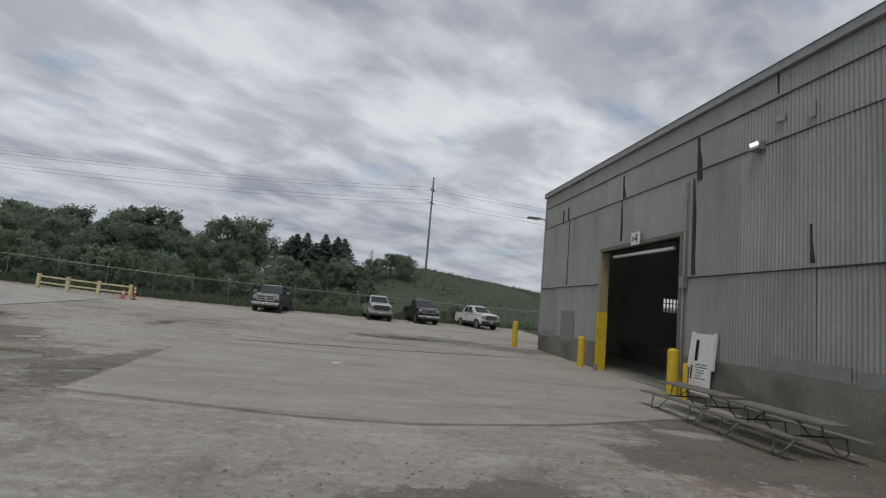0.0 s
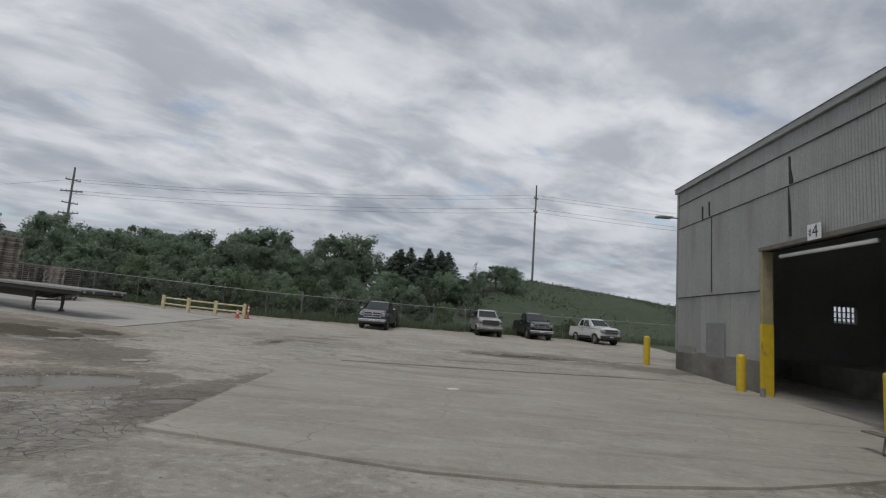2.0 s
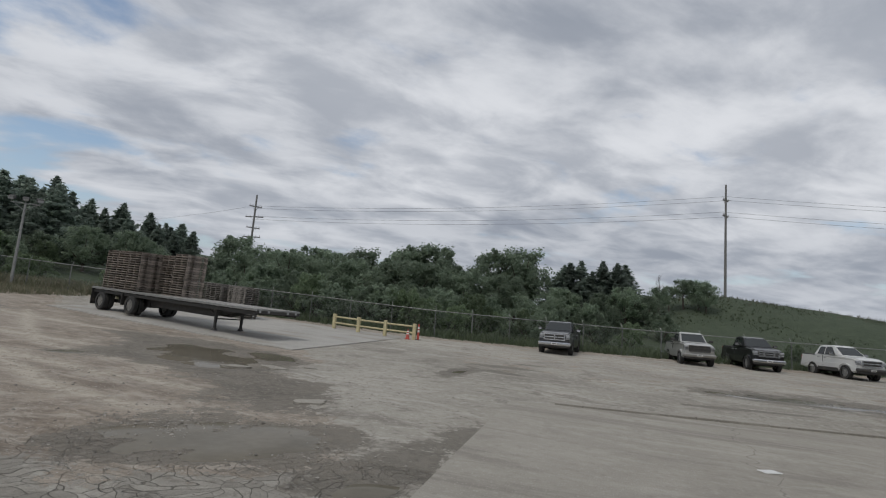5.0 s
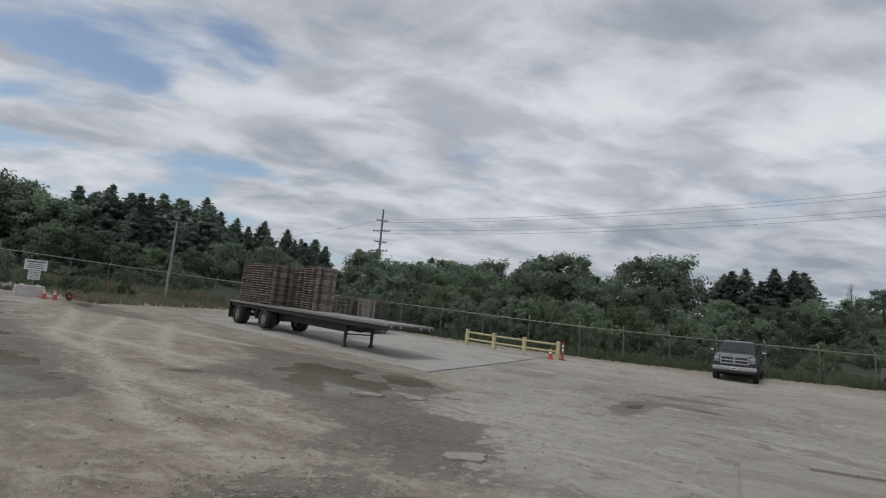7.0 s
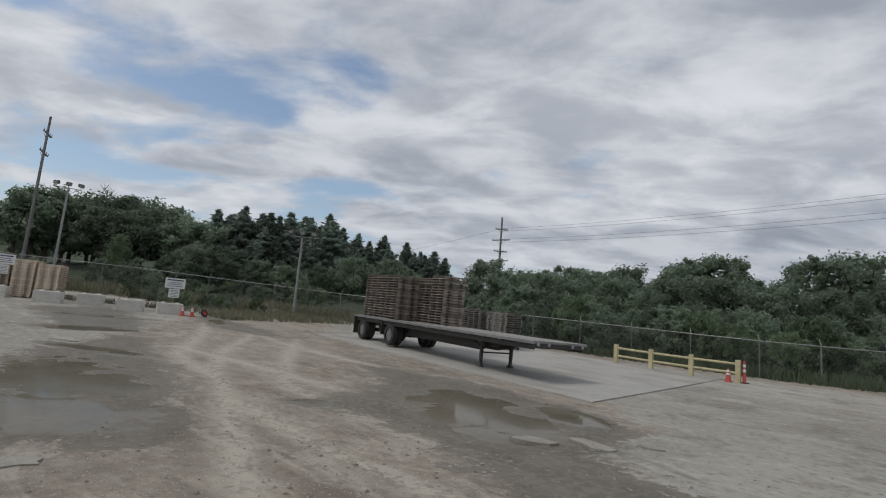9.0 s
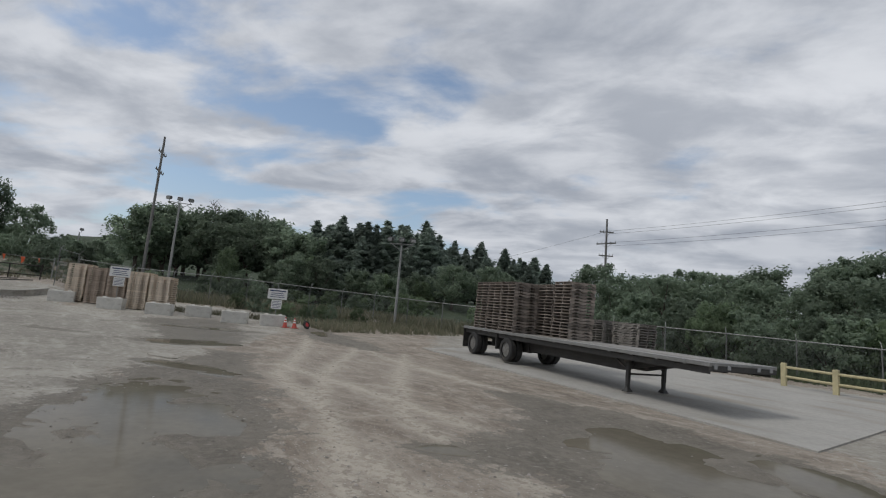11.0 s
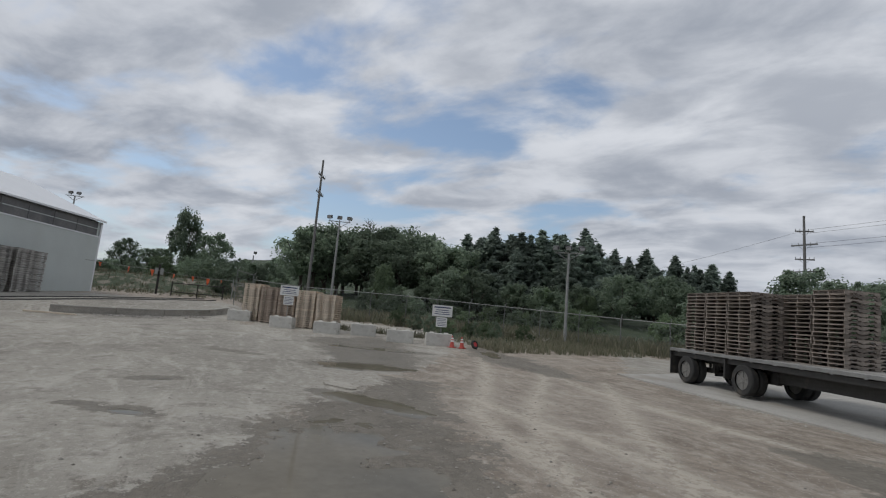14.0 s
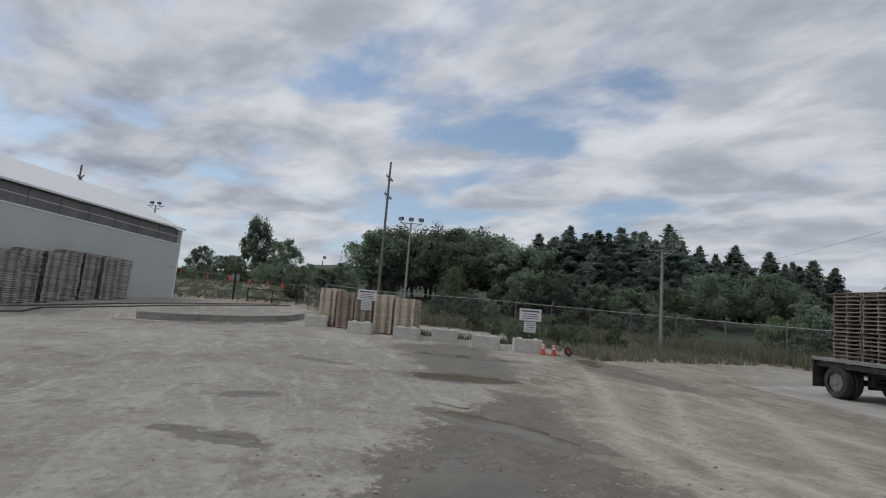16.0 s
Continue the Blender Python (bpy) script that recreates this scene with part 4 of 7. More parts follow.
def loose_door():
    d = thing("leaning_door", pose(10.9, 15.75, 0.42, 0, 5.5, 0) @ Matrix.Diagonal((1, 0.76, 0.97, 1)), "white steel door leaning against the dock wall", "door")
    bm = bmesh.new()
    box(bm, -0.025, 0.025, -0.72, 0.62, 0.12, 2.05, bevel=0.006)
    part("leaf", bm, WHITE_PAINT, d)
    bm = bmesh.new()
    box(bm, -0.05, 0.05, -0.84, -0.73, 0.9, 2.1, bevel=0.008)
    part("frame_stile", bm, WHITE_PAINT, d)
    bm = bmesh.new()
    box(bm, -0.06, 0.04, 0.63, 0.83, 0.85, 2.05, pose(0, 0, 0, 4), bevel=0.01)
    part("frame_jamb", bm, WHITE_PAINT, d)
    bm = bmesh.new()
    box(bm, -0.035, 0.03, 0.17, 0.36, 1.15, 1.85, bevel=0.004)
    part("vision_pane", bm, GLASS_DARK, d, "narrow dark vision pane")
    bm = bmesh.new()
    box(bm, -0.034, -0.025, 0.45, 0.54, 0.55, 1.0)
    part("lock_plate", bm, INK, d)
    s = bmesh.new()
    box(s, -0.033, -0.026, -0.55, 0.32, 0.5, 1.12)
    part("notice", s, SIGN_WHITE, d, "white alarm notice")
    f = lambda y, z: pose(-0.036, y, z, 90, 0, -90)
    writing("notice_title", "ALARM SIGNALS", 0.105, f(-0.12, 1.04), INK, d)
    writing("notice_line", "TAKE SHELTER", 0.085, f(-0.06, 0.85), BLUE_INK, d)
    writing("notice_line", "EVACUATE", 0.085, f(0.03, 0.68), BLUE_INK, d)
    bm = bmesh.new()
    for z, w in ((0.95, 0.8), (0.775, 0.5), (0.595, 0.74)):
        box(bm, -0.0355, -0.0335, -0.12 - w / 2, -0.12 + w / 2, z - 0.014, z + 0.014)
    part("small_print", bm, INK, d)


loose_door()


def picnic_table(m, label):
    t = thing("picnic_table", m, label, "picnic table", "picnic tables along the wall")
    L_, W = 2.76, 0.74
    for k in range(3):
        bm = bmesh.new()
        w = W / 3
        box(bm, -W / 2 + k * w + 0.006, -W / 2 + (k + 1) * w - 0.006, -L_ / 2, L_ / 2, 0.72, 0.762, bevel=0.006)
        part("tabletop_board", bm, PLANK, t)
    for s in (-1, 1):
        bm = bmesh.new()
        box(bm, s * 0.78 - 0.13, s * 0.78 + 0.13, -L_ / 2, L_ / 2, 0.425, 0.465, bevel=0.006)
        part("bench_board", bm, PLANK, t)
    for y in (-L_ / 2 + 0.55, L_ / 2 - 0.55):
        for s in (-1, 1):
            bm = bmesh.new()
            path = [(s * 0.22, y, 0.72), (s * 0.30, y, 0.38), (s * 0.66, y - 0.0, 0.05), (s * 0.80, y + 0.05, 0.02), (s * 0.86, y, 0.1), (s * 0.80, y, 0.42)]
            for a, c in zip(path, path[1:]):
                rod(bm, a, c, 0.021, n=8)
            part("leg", bm, FENCE_STEEL, t)
        bm = bmesh.new()
        rod(bm, (-0.8, y, 0.415), (0.8, y, 0.415), 0.02, n=8)
        rod(bm, (-0.24, y, 0.7), (0.24, y, 0.7), 0.02, n=8)
        rod(bm, (0, y, 0.41), (0, y * 0.45, 0.71), 0.016, n=8)
        part("crossbar", bm, BLACK_STEEL, t)
    return t


picnic_table(at(9.4, 13.5, 0.5), "long grey wooden picnic table with bent steel legs")
picnic_table(at(9.43, 10.68, -1.5), "long grey wooden picnic table near the dock wall")


def wall_pack(m):
    w = thing("wall_lamp", m, "grey wall-mounted floodlight with a glass front", "wall lamp")
    bm = bmesh.new()
    vs = [bm.verts.new(p) for p in ((0, -0.3, -0.16), (0, 0.3, -0.16), (0, 0.3, 0.2), (0, -0.3, 0.2), (-0.34, -0.3, -0.12), (-0.34, 0.3, -0.12), (-0.22, 0.3, 0.2), (-0.22, -0.3, 0.2))]
    for q in ((0, 1, 2, 3), (4, 7, 6, 5), (0, 4, 5, 1), (1, 5, 6, 2), (2, 6, 7, 3), (3, 7, 4, 0)):
        bm.faces.new([vs[k] for k in q])
    bmesh.ops.recalc_face_normals(bm, faces=bm.faces[:])
    part("housing", bm, ALU, w)
    bm = bmesh.new()
    m2 = pose(-0.285, 0, 0.04, 0, -20.5, 0)
    box(bm, -0.012, 0.012, -0.26, 0.26, -0.14, 0.14, m2)
    part("lens", bm, LIT_LENS, w)


wall_pack(pose(BX - 0.05, 13.5, 7.9) @ Matrix.Diagonal((0.75, 0.62, 0.7, 1)))


def corner_lamp():
    w = thing("corner_lamp", pose(BX - 0.06, 31.2, 8.5), "flat grey floodlight on a bracket at the building corner", "wall lamp")
    bm = bmesh.new()
    rod(bm, (0, 0, 0), (-0.5, 0, 0.02), 0.035, n=8)
    part("arm", bm, STEEL, w)
    bm = bmesh.new()
    box(bm, -1.25, -0.45, -0.2, 0.2, -0.03, 0.07, bevel=0.02)
    part("head", bm, ALU, w)


corner_lamp()

bm = bmesh.new()
box(bm, -0.16, 0.16, -0.12, 0.12, 0, 0.012, bevel=0.002)
tagged(part("paper_sheet", bm, SIGN_WHITE), "scrap of white paper lying on the apron", "paper").matrix_basis = at(-0.35, 18.2, 30, 0.021)
bm = bmesh.new()
rod(bm, (0, 0, 0), (0, 0, 0.3), 0.09, 0.1, n=14)
tagged(part("small_can", bm, ALU), "small grey can standing by the door jamb", "can").matrix_basis = at(10.7, 22.6, 0, 0.021)


# ---------------------------------------------------------------- pickups
def wheel(parent, x, y, r, w, side, rim_mat, name="wheel"):
    """A tyre with a rim; side is +1 where the face points to +x."""
    bm = bmesh.new()
    prof = [(-w / 2, r * 0.62), (-w / 2, r * 0.93), (-w * 0.36, r), (w * 0.36, r), (w / 2, r * 0.93), (w / 2, r * 0.62)]
    n = 28
    rings = [[bm.verts.new((px, pr * math.cos(2 * math.pi * k / n), pr * math.sin(2 * math.pi * k / n))) for k in range(n)] for px, pr in prof]
    for a, c in zip(rings, rings[1:]):
        for k in range(n):
            bm.faces.new((a[k], a[(k + 1) % n], c[(k + 1) % n], c[k]))
    tyre = part(name, bm, RUBBER, parent, smooth=False)
    tyre.matrix_basis = pose(x, y, r)
    bm = bmesh.new()
    rod(bm, (-w * 0.3, 0, 0), (w * 0.3, 0, 0), r * 0.63, n=24)
    rod(bm, (side * w * 0.3, 0, 0), (side * w * 0.42, 0, 0), r * 0.22, r * 0.16, n=12)
    for k in range(6):
        a = 2 * math.pi * k / 6
        box(bm, side * w * 0.3 - 0.015, side * w * 0.3 + 0.02, -r * 0.07, r * 0.07, r * 0.18, r * 0.6, pose(0, 0, 0, math.degrees(a)))
    part("rim", bm, rim_mat, tyre, "metal rim")
    return tyre


def pickup(m, label, paint, L_=5.8, width=2.0, height=1.9, bumper=CHROME, grille="cross", grille_mat=CHROME, cap=False, cladding=False):
    t = thing("pickup_truck", m, label, "pickup truck", "pickups parked along the fence")
    hw = width / 2
    fa, ra, wr = 0.98, L_ - 1.25, 0.45
    hood = height * 0.655
    bed = height * 0.675
    prof = [(0.12, 0.54), (0.02, 0.66), (0.03, hood - 0.20), (0.12, hood - 0.07), (0.5, hood + 0.02), (1.1, hood + 0.07), (1.62, hood + 0.10), (1.95, bed), (L_ - 0.03, bed + 0.02), (L_, 0.66), (L_ - 0.1, 0.54)]
    for c in (ra, fa):
        prof += [(c + (wr + 0.11) * math.cos(a), 0.46 + (wr + 0.08) * math.sin(a)) for a in [math.pi * k / 9 for k in range(10)]]
    bm = bmesh.new()
    a = [bm.verts.new((-hw, y, z)) for y, z in prof]
    f = bm.faces.new(a)
    r = bmesh.ops.extrude_face_region(bm, geom=[f])
    for v in r["geom"]:
        if isinstance(v, bmesh.types.BMVert):
            v.co.x = hw
    bm.normal_update()
    for v in bm.verts:
        s = 1 if v.co.x > 0 else -1
        tuck = 0.10 * max(0, 1 - v.co.y / 0.7) + 0.11 * max(0, (v.co.z - 0.9) / 0.5)
        v.co.x -= s * tuck
    es = [e for e in bm.edges if abs(e.verts[0].co.x - e.verts[1].co.x) < 0.3 and e.calc_length() > 0.25]
    bmesh.ops.bevel(bm, geom=es, offset=0.07, segments=3, affect="EDGES")
    bmesh.ops.recalc_face_normals(bm, faces=bm.faces[:])
    part("body", bm, paint, t)
    cab_end = L_ - 1.95 if not cap else L_ - 1.5
    # open load bed behind the cab: a black slab paints its shaded well
    bm = bmesh.new()
    box(bm, -hw + 0.16, hw - 0.16, cab_end + 0.12, L_ - 0.1, bed - 0.1, bed + 0.028, bevel=0.01)
    part("bed_cover", bm, BLACK_STEEL, t, "black slab standing for the shade inside the open load bed")
    # cab
    zb, zt = hood + 0.07, height
    sec = [(1.40, hw - 0.17, zb), (2.22, hw - 0.31, zt - 0.07), (2.55, hw - 0.34, zt), (cab_end - 0.45, hw - 0.34, zt - 0.01), (cab_end - 0.10, hw - 0.31, zt - 0.08), (cab_end + (0.22 if cap else 0.05), hw - 0.12, bed)]
    bm = bmesh.new()
    lft = [bm.verts.new((-w, y, z)) for y, w, z in sec]
    rgt = [bm.verts.new((w, y, z)) for y, w, z in sec]
    bm.faces.new(lft)
    bm.faces.new(rgt[::-1])
    for k in range(len(sec)):
        j = (k + 1) % len(sec)
        bm.faces.new((lft[k], rgt[k], rgt[j], lft[j]))
    bmesh.ops.recalc_face_normals(bm, faces=bm.faces[:])
    bmesh.ops.bevel(bm, geom=[e for e in bm.edges], offset=0.03, segments=2, affect="EDGES")
    part("cab", bm, paint, t)

    def pane(name, quad, push):
        bm = bmesh.new()
        q = [Vector(p) for p in quad]
        nrm = (q[1] - q[0]).cross(q[2] - q[0]).normalized()
        vs = [bm.verts.new(p + nrm * push) for p in q] + [bm.verts.new(p - nrm * 0.02) for p in q]
        for f in ((0, 1, 2, 3), (7, 6, 5, 4), (0, 4, 5, 1), (1, 5, 6, 2), (2, 6, 7, 3), (3, 7, 4, 0)):
            bm.faces.new([vs[i] for i in f])
        bmesh.ops.recalc_face_normals(bm, faces=bm.faces[:])
        part(name, bm, GLASS_DARK, t)

    def lerp(a, c, q):
        return tuple(a[i] + (c[i] - a[i]) * q for i in range(3))

    a, c = (sec[0][1], sec[0][0], sec[0][2]), (sec[1][1], sec[1][0], sec[1][2])
    lo, hi = lerp(a, c, 0.10), lerp(a, c, 0.93)
    pane("windscreen", ((-lo[0] + 0.09, lo[1], lo[2]), (lo[0] - 0.09, lo[1], lo[2]), (hi[0] - 0.07, hi[1], hi[2]), (-hi[0] + 0.07, hi[1], hi[2])), 0.012)
    zs0, zs1 = bed + 0.06, zt - 0.13

    def side_x(z):
        return hw - 0.125 + (z - zb) / (zt - zb) * (-0.20)

    mid = (2.0 + cab_end) / 2 + 0.1
    for s in (-1, 1):
        for y0, y1, y2, y3 in ((1.98, mid - 0.06, mid - 0.06, 2.4), (mid + 0.06, cab_end - 0.12, cab_end - 0.25, mid + 0.06)):
            q = [(s * (side_x(zs0)), y0, zs0), (s * side_x(zs0), y1, zs0), (s * side_x(zs1), y2, zs1), (s * side_x(zs1), y3, zs1)]
            pane("side_window", q if s > 0 else q[::-1], 0.014)
        bm = bmesh.new()
        x0, x1 = sorted((s * (hw + 0.05), s * (hw + 0.30)))
        box(bm, x0, x1, 1.90, 2.04, bed + 0.07, bed + 0.25, bevel=0.04)
        x0, x1 = sorted((s * (hw - 0.16), s * (hw + 0.12)))
        box(bm, x0, x1, 1.95, 2.01, bed + 0.10, bed + 0.15, bevel=0.01)
        wm = part("wing_mirror", bm, BLACK_STEEL, t)
        bm = bmesh.new()
        x0, x1 = sorted((s * (hw + 0.09), s * (hw + 0.29)))
        box(bm, x0, x1, 1.885, 1.91, bed + 0.09, bed + 0.18, bevel=0.008)
        part("mirror_cap", bm, grille_mat, wm)
        for y in (mid - 0.2, cab_end - 0.35):
            bm = bmesh.new()
            box(bm, s * (hw - 0.02) - 0.02, s * (hw - 0.02) + 0.02, y - 0.1, y + 0.1, bed - 0.17, bed - 0.13, bevel=0.008)
            part("door_handle", bm, grille_mat, t)
        bm = bmesh.new()
        box(bm, s * (hw - 0.02) - 0.012, s * (hw - 0.02) + 0.012, mid - 0.006, mid + 0.006, 0.55, bed)
        part("door_gap", bm, INK, t)
        if cladding:
            bm = bmesh.new()
            box(bm, s * (hw - 0.01) - 0.02, s * (hw - 0.01) + 0.025, fa + 0.55, ra - 0.55, 0.44, 0.66, bevel=0.01)
            part("sill_cladding", bm, BLACK_STEEL, t, "dark plastic sill cladding")
    # front
    zg0, zg1 = hood - 0.46, hood - 0.13
    gw = hw * 0.60
    bm = bmesh.new()
    box(bm, -gw, gw, -0.02, 0.2, zg0, zg1, bevel=0.03)
    g = part("grille", bm, BLACK_STEEL, t, "dark grille")
    bm = bmesh.new()
    if grille == "cross":
        box(bm, -gw, gw, -0.05, 0.0, (zg0 + zg1) / 2 - 0.03, (zg0 + zg1) / 2 + 0.03, bevel=0.01)
        box(bm, -0.035, 0.035, -0.05, 0.0, zg0, zg1, bevel=0.01)
    elif grille == "bars":
        for k in range(3):
            z = zg0 + 0.05 + k * (zg1 - zg0 - 0.1) / 2
            box(bm, -gw, gw, -0.05, 0.0, z - 0.032, z + 0.032, bevel=0.01)
        for x in (-gw * 0.5, gw * 0.5):
            box(bm, x - 0.05, x + 0.05, -0.045, 0.0, zg0, zg1, bevel=0.01)
    else:
        box(bm, -gw - 0.25, gw + 0.25, -0.045, 0.0, (zg0 + zg1) / 2 - 0.025, (zg0 + zg1) / 2 + 0.025, bevel=0.01)
    for z in (zg0, zg1):
        box(bm, -gw - 0.02, gw + 0.02, -0.045, 0.02, z - 0.03, z + 0.03, bevel=0.01)
    for x in (-gw, gw):
        box(bm, x - 0.03, x + 0.03, -0.045, 0.02, zg0, zg1, bevel=0.01)
    part("trim", bm, grille_mat, g, "bright grille surround")
    for s in (-1, 1):
        bm = bmesh.new()
        x0, x1 = sorted((s * (gw + 0.04), s * (hw - 0.11)))
        box(bm, x0, x1, -0.005, 0.3, zg0 + 0.13, zg1 - 0.01, bevel=0.04)
        hl = part("headlight", bm, LAMP_GLASS, t, "clear headlight")
        bm = bmesh.new()
        box(bm, x0, x1, -0.002, 0.2, zg0 + 0.06, zg0 + 0.12, bevel=0.012)
        part("indicator", bm, LAMP_GLASS, hl)
        bm = bmesh.new()
        box(bm, s * (hw - 0.17) - 0.05, s * (hw - 0.17) + 0.05, L_ - 0.1, L_ + 0.012, bed - 0.5, bed - 0.08, bevel=0.01)
        part("tail_light", bm, RED, t)
    bm = bmesh.new()
    box(bm, -hw + 0.04, hw - 0.04, -0.12, 0.16, 0.56, 0.76, bevel=0.06)
    part("front_bumper", bm, bumper, t)
    bm = bmesh.new()
    box(bm, -hw + 0.12, hw - 0.12, -0.05, 0.2, 0.44, 0.60, bevel=0.04)
    part("air_dam", bm, BLACK_STEEL, t)
    bm = bmesh.new()
    box(bm, -0.16, 0.16, -0.135, -0.11, 0.61, 0.71)
    pl = part("number_plate", bm, SIGN_WHITE, t)
    bm = bmesh.new()
    box(bm, -0.11, 0.11, -0.14, -0.134, 0.64, 0.68)
    part("plate_bar", bm, INK, pl)
    for s in (-1, 1):
        for y in (fa, ra):
            wheel(t, s * (hw - 0.13), y, wr, 0.27, s, ALU)
    bm = bmesh.new()
    for y in (fa, ra):
        rod(bm, (-hw + 0.2, y, 0.4), (hw - 0.2, y, 0.4), 0.07)
    box(bm, -0.5, 0.5, 0.5, L_ - 0.5, 0.42, 0.58)
    part("chassis", bm, BLACK_STEEL, t)
    return t


def paint(name, c, metal=0.3):
    m = mat(name, c, 0.32, metal, 0.08, 1.5, 20, 0.0, stain=((0.16, 0.145, 0.12), (1.2, 1.2, 3.0), 0.62, 0.8))
    m.node_tree.nodes["Principled BSDF"].inputs["Coat Weight"].default_value = 0.6
    return m


pickup(at(-6.4, 41.0, -2.5), "dark grey pickup with a chrome cross grille", paint("dark_grey_car_paint", (0.026, 0.027, 0.031)), 5.8, 2.06, 2.08, CHROME, "cross")
pickup(at(2.25, 44.7, 6.0), "silver pickup with a black grille", paint("silver_car_paint", (0.50, 0.495, 0.475), 0.45), 5.6, 2.02, 2.1, paint("silver_bumper_paint", (0.34, 0.33, 0.31), 0.5), "plain", BLACK_STEEL)
pickup(at(6.4, 45.9, 9.0), "black pickup with a bright three-bar grille", paint("black_car_paint", (0.014, 0.014, 0.016)), 5.5, 2.0, 2.14, CHROME, "bars")
pickup(at(12.0, 46.4, 17.0), "white crew-cab pickup with dark lower cladding", paint("white_car_paint", (0.66, 0.66, 0.64), 0.0), 5.2, 1.92, 2.06, BLACK_STEEL, "wide", CHROME, cap=True, cladding=True)


# ---------------------------------------------------------------- pallets
def pallet(name_mat, label, group):
    """One wooden pallet, 1.2 m by 1.15 m and 0.129 m high, with its stringers, top boards and bottom boards."""
    p = thing("pallet", Matrix(), label, "pallet", group)
    first = None
    for k, y in enumerate((-0.55, 0.0, 0.55)):
        if first:
            share(first, pose(0, y + 0.55, 0))
            continue
        bm = bmesh.new()
        # stringer with two fork notches
        pts = [(-0.6, 0.018), (-0.42, 0.018), (-0.40, 0.068), (-0.19, 0.068), (-0.17, 0.018), (0.17, 0.018), (0.19, 0.068), (0.40, 0.068), (0.42, 0.018), (0.6, 0.018), (0.6, 0.109), (-0.6, 0.109)]
        f = bm.faces.new([bm.verts.new((x, y - 0.02, z)) for x, z in pts])
        r = bmesh.ops.extrude_face_region(bm, geom=[f])
        for v in r["geom"]:
            if isinstance(v, bmesh.types.BMVert):
                v.co.y += 0.04
        bmesh.ops.recalc_face_normals(bm, faces=bm.faces[:])
        first = part("stringer", bm, name_mat, p)
    wide = narrow = None
    for k in range(7):
        x = -0.55 + k * 1.1 / 6
        if k in (0, 1):
            bm = bmesh.new()
            w = 0.068 if k == 0 else 0.045
            box(bm, -w, w, -0.575, 0.575, 0, 0.018)
            b = part("top_board", bm, name_mat, p)
            wide, narrow = (b, narrow) if k == 0 else (wide, b)
            b.matrix_basis = pose(x, 0, 0.109)
        else:
            share(wide if k == 6 else narrow, pose(x, 0, 0.109))
    for n, x in enumerate((-0.54, 0.0, 0.54)):
        share(wide, pose(x, 0, 0.0)).name = "bottom_board"
    return p


def pallet_stack(proto, m, count, seed, jit=0.012):
    rnd = random.Random(seed)
    for k in range(count):
        copy_thing(proto, m @ pose(rnd.gauss(0, jit), rnd.gauss(0, jit), 0.129 * k, 0, 0, rnd.gauss(0, 0.5)))


def drop_proto(p):
    for o in (*p.children_recursive, p):
        bpy.data.objects.remove(o)


TR = -13.8
TU, TN = Vector((math.cos(radians(TR)), math.sin(radians(TR)))), Vector((-math.sin(radians(TR)), math.cos(radians(TR))))
T0 = Vector((-31.1, 30.8))


def on_trailer(u, n):
    p = T0 + TU * u + TN * n
    return p.x, p.y


# the deck's plane: ground under rear axle and under the legs
ZR = ground_z(*on_trailer(0.0, 1.2)) + 0.02
ZF = ground_z(*on_trailer(10.3, 1.2)) + 0.02
DECK_H = 1.36
SLOPE = math.degrees(math.atan2((ZR - ZF) - 0.10, 10.3))
TRAILER = pose(*on_trailer(0.0, 1.2), ZR, 0, 0, TR) @ pose(0, 0, 0, 0, SLOPE, 0)


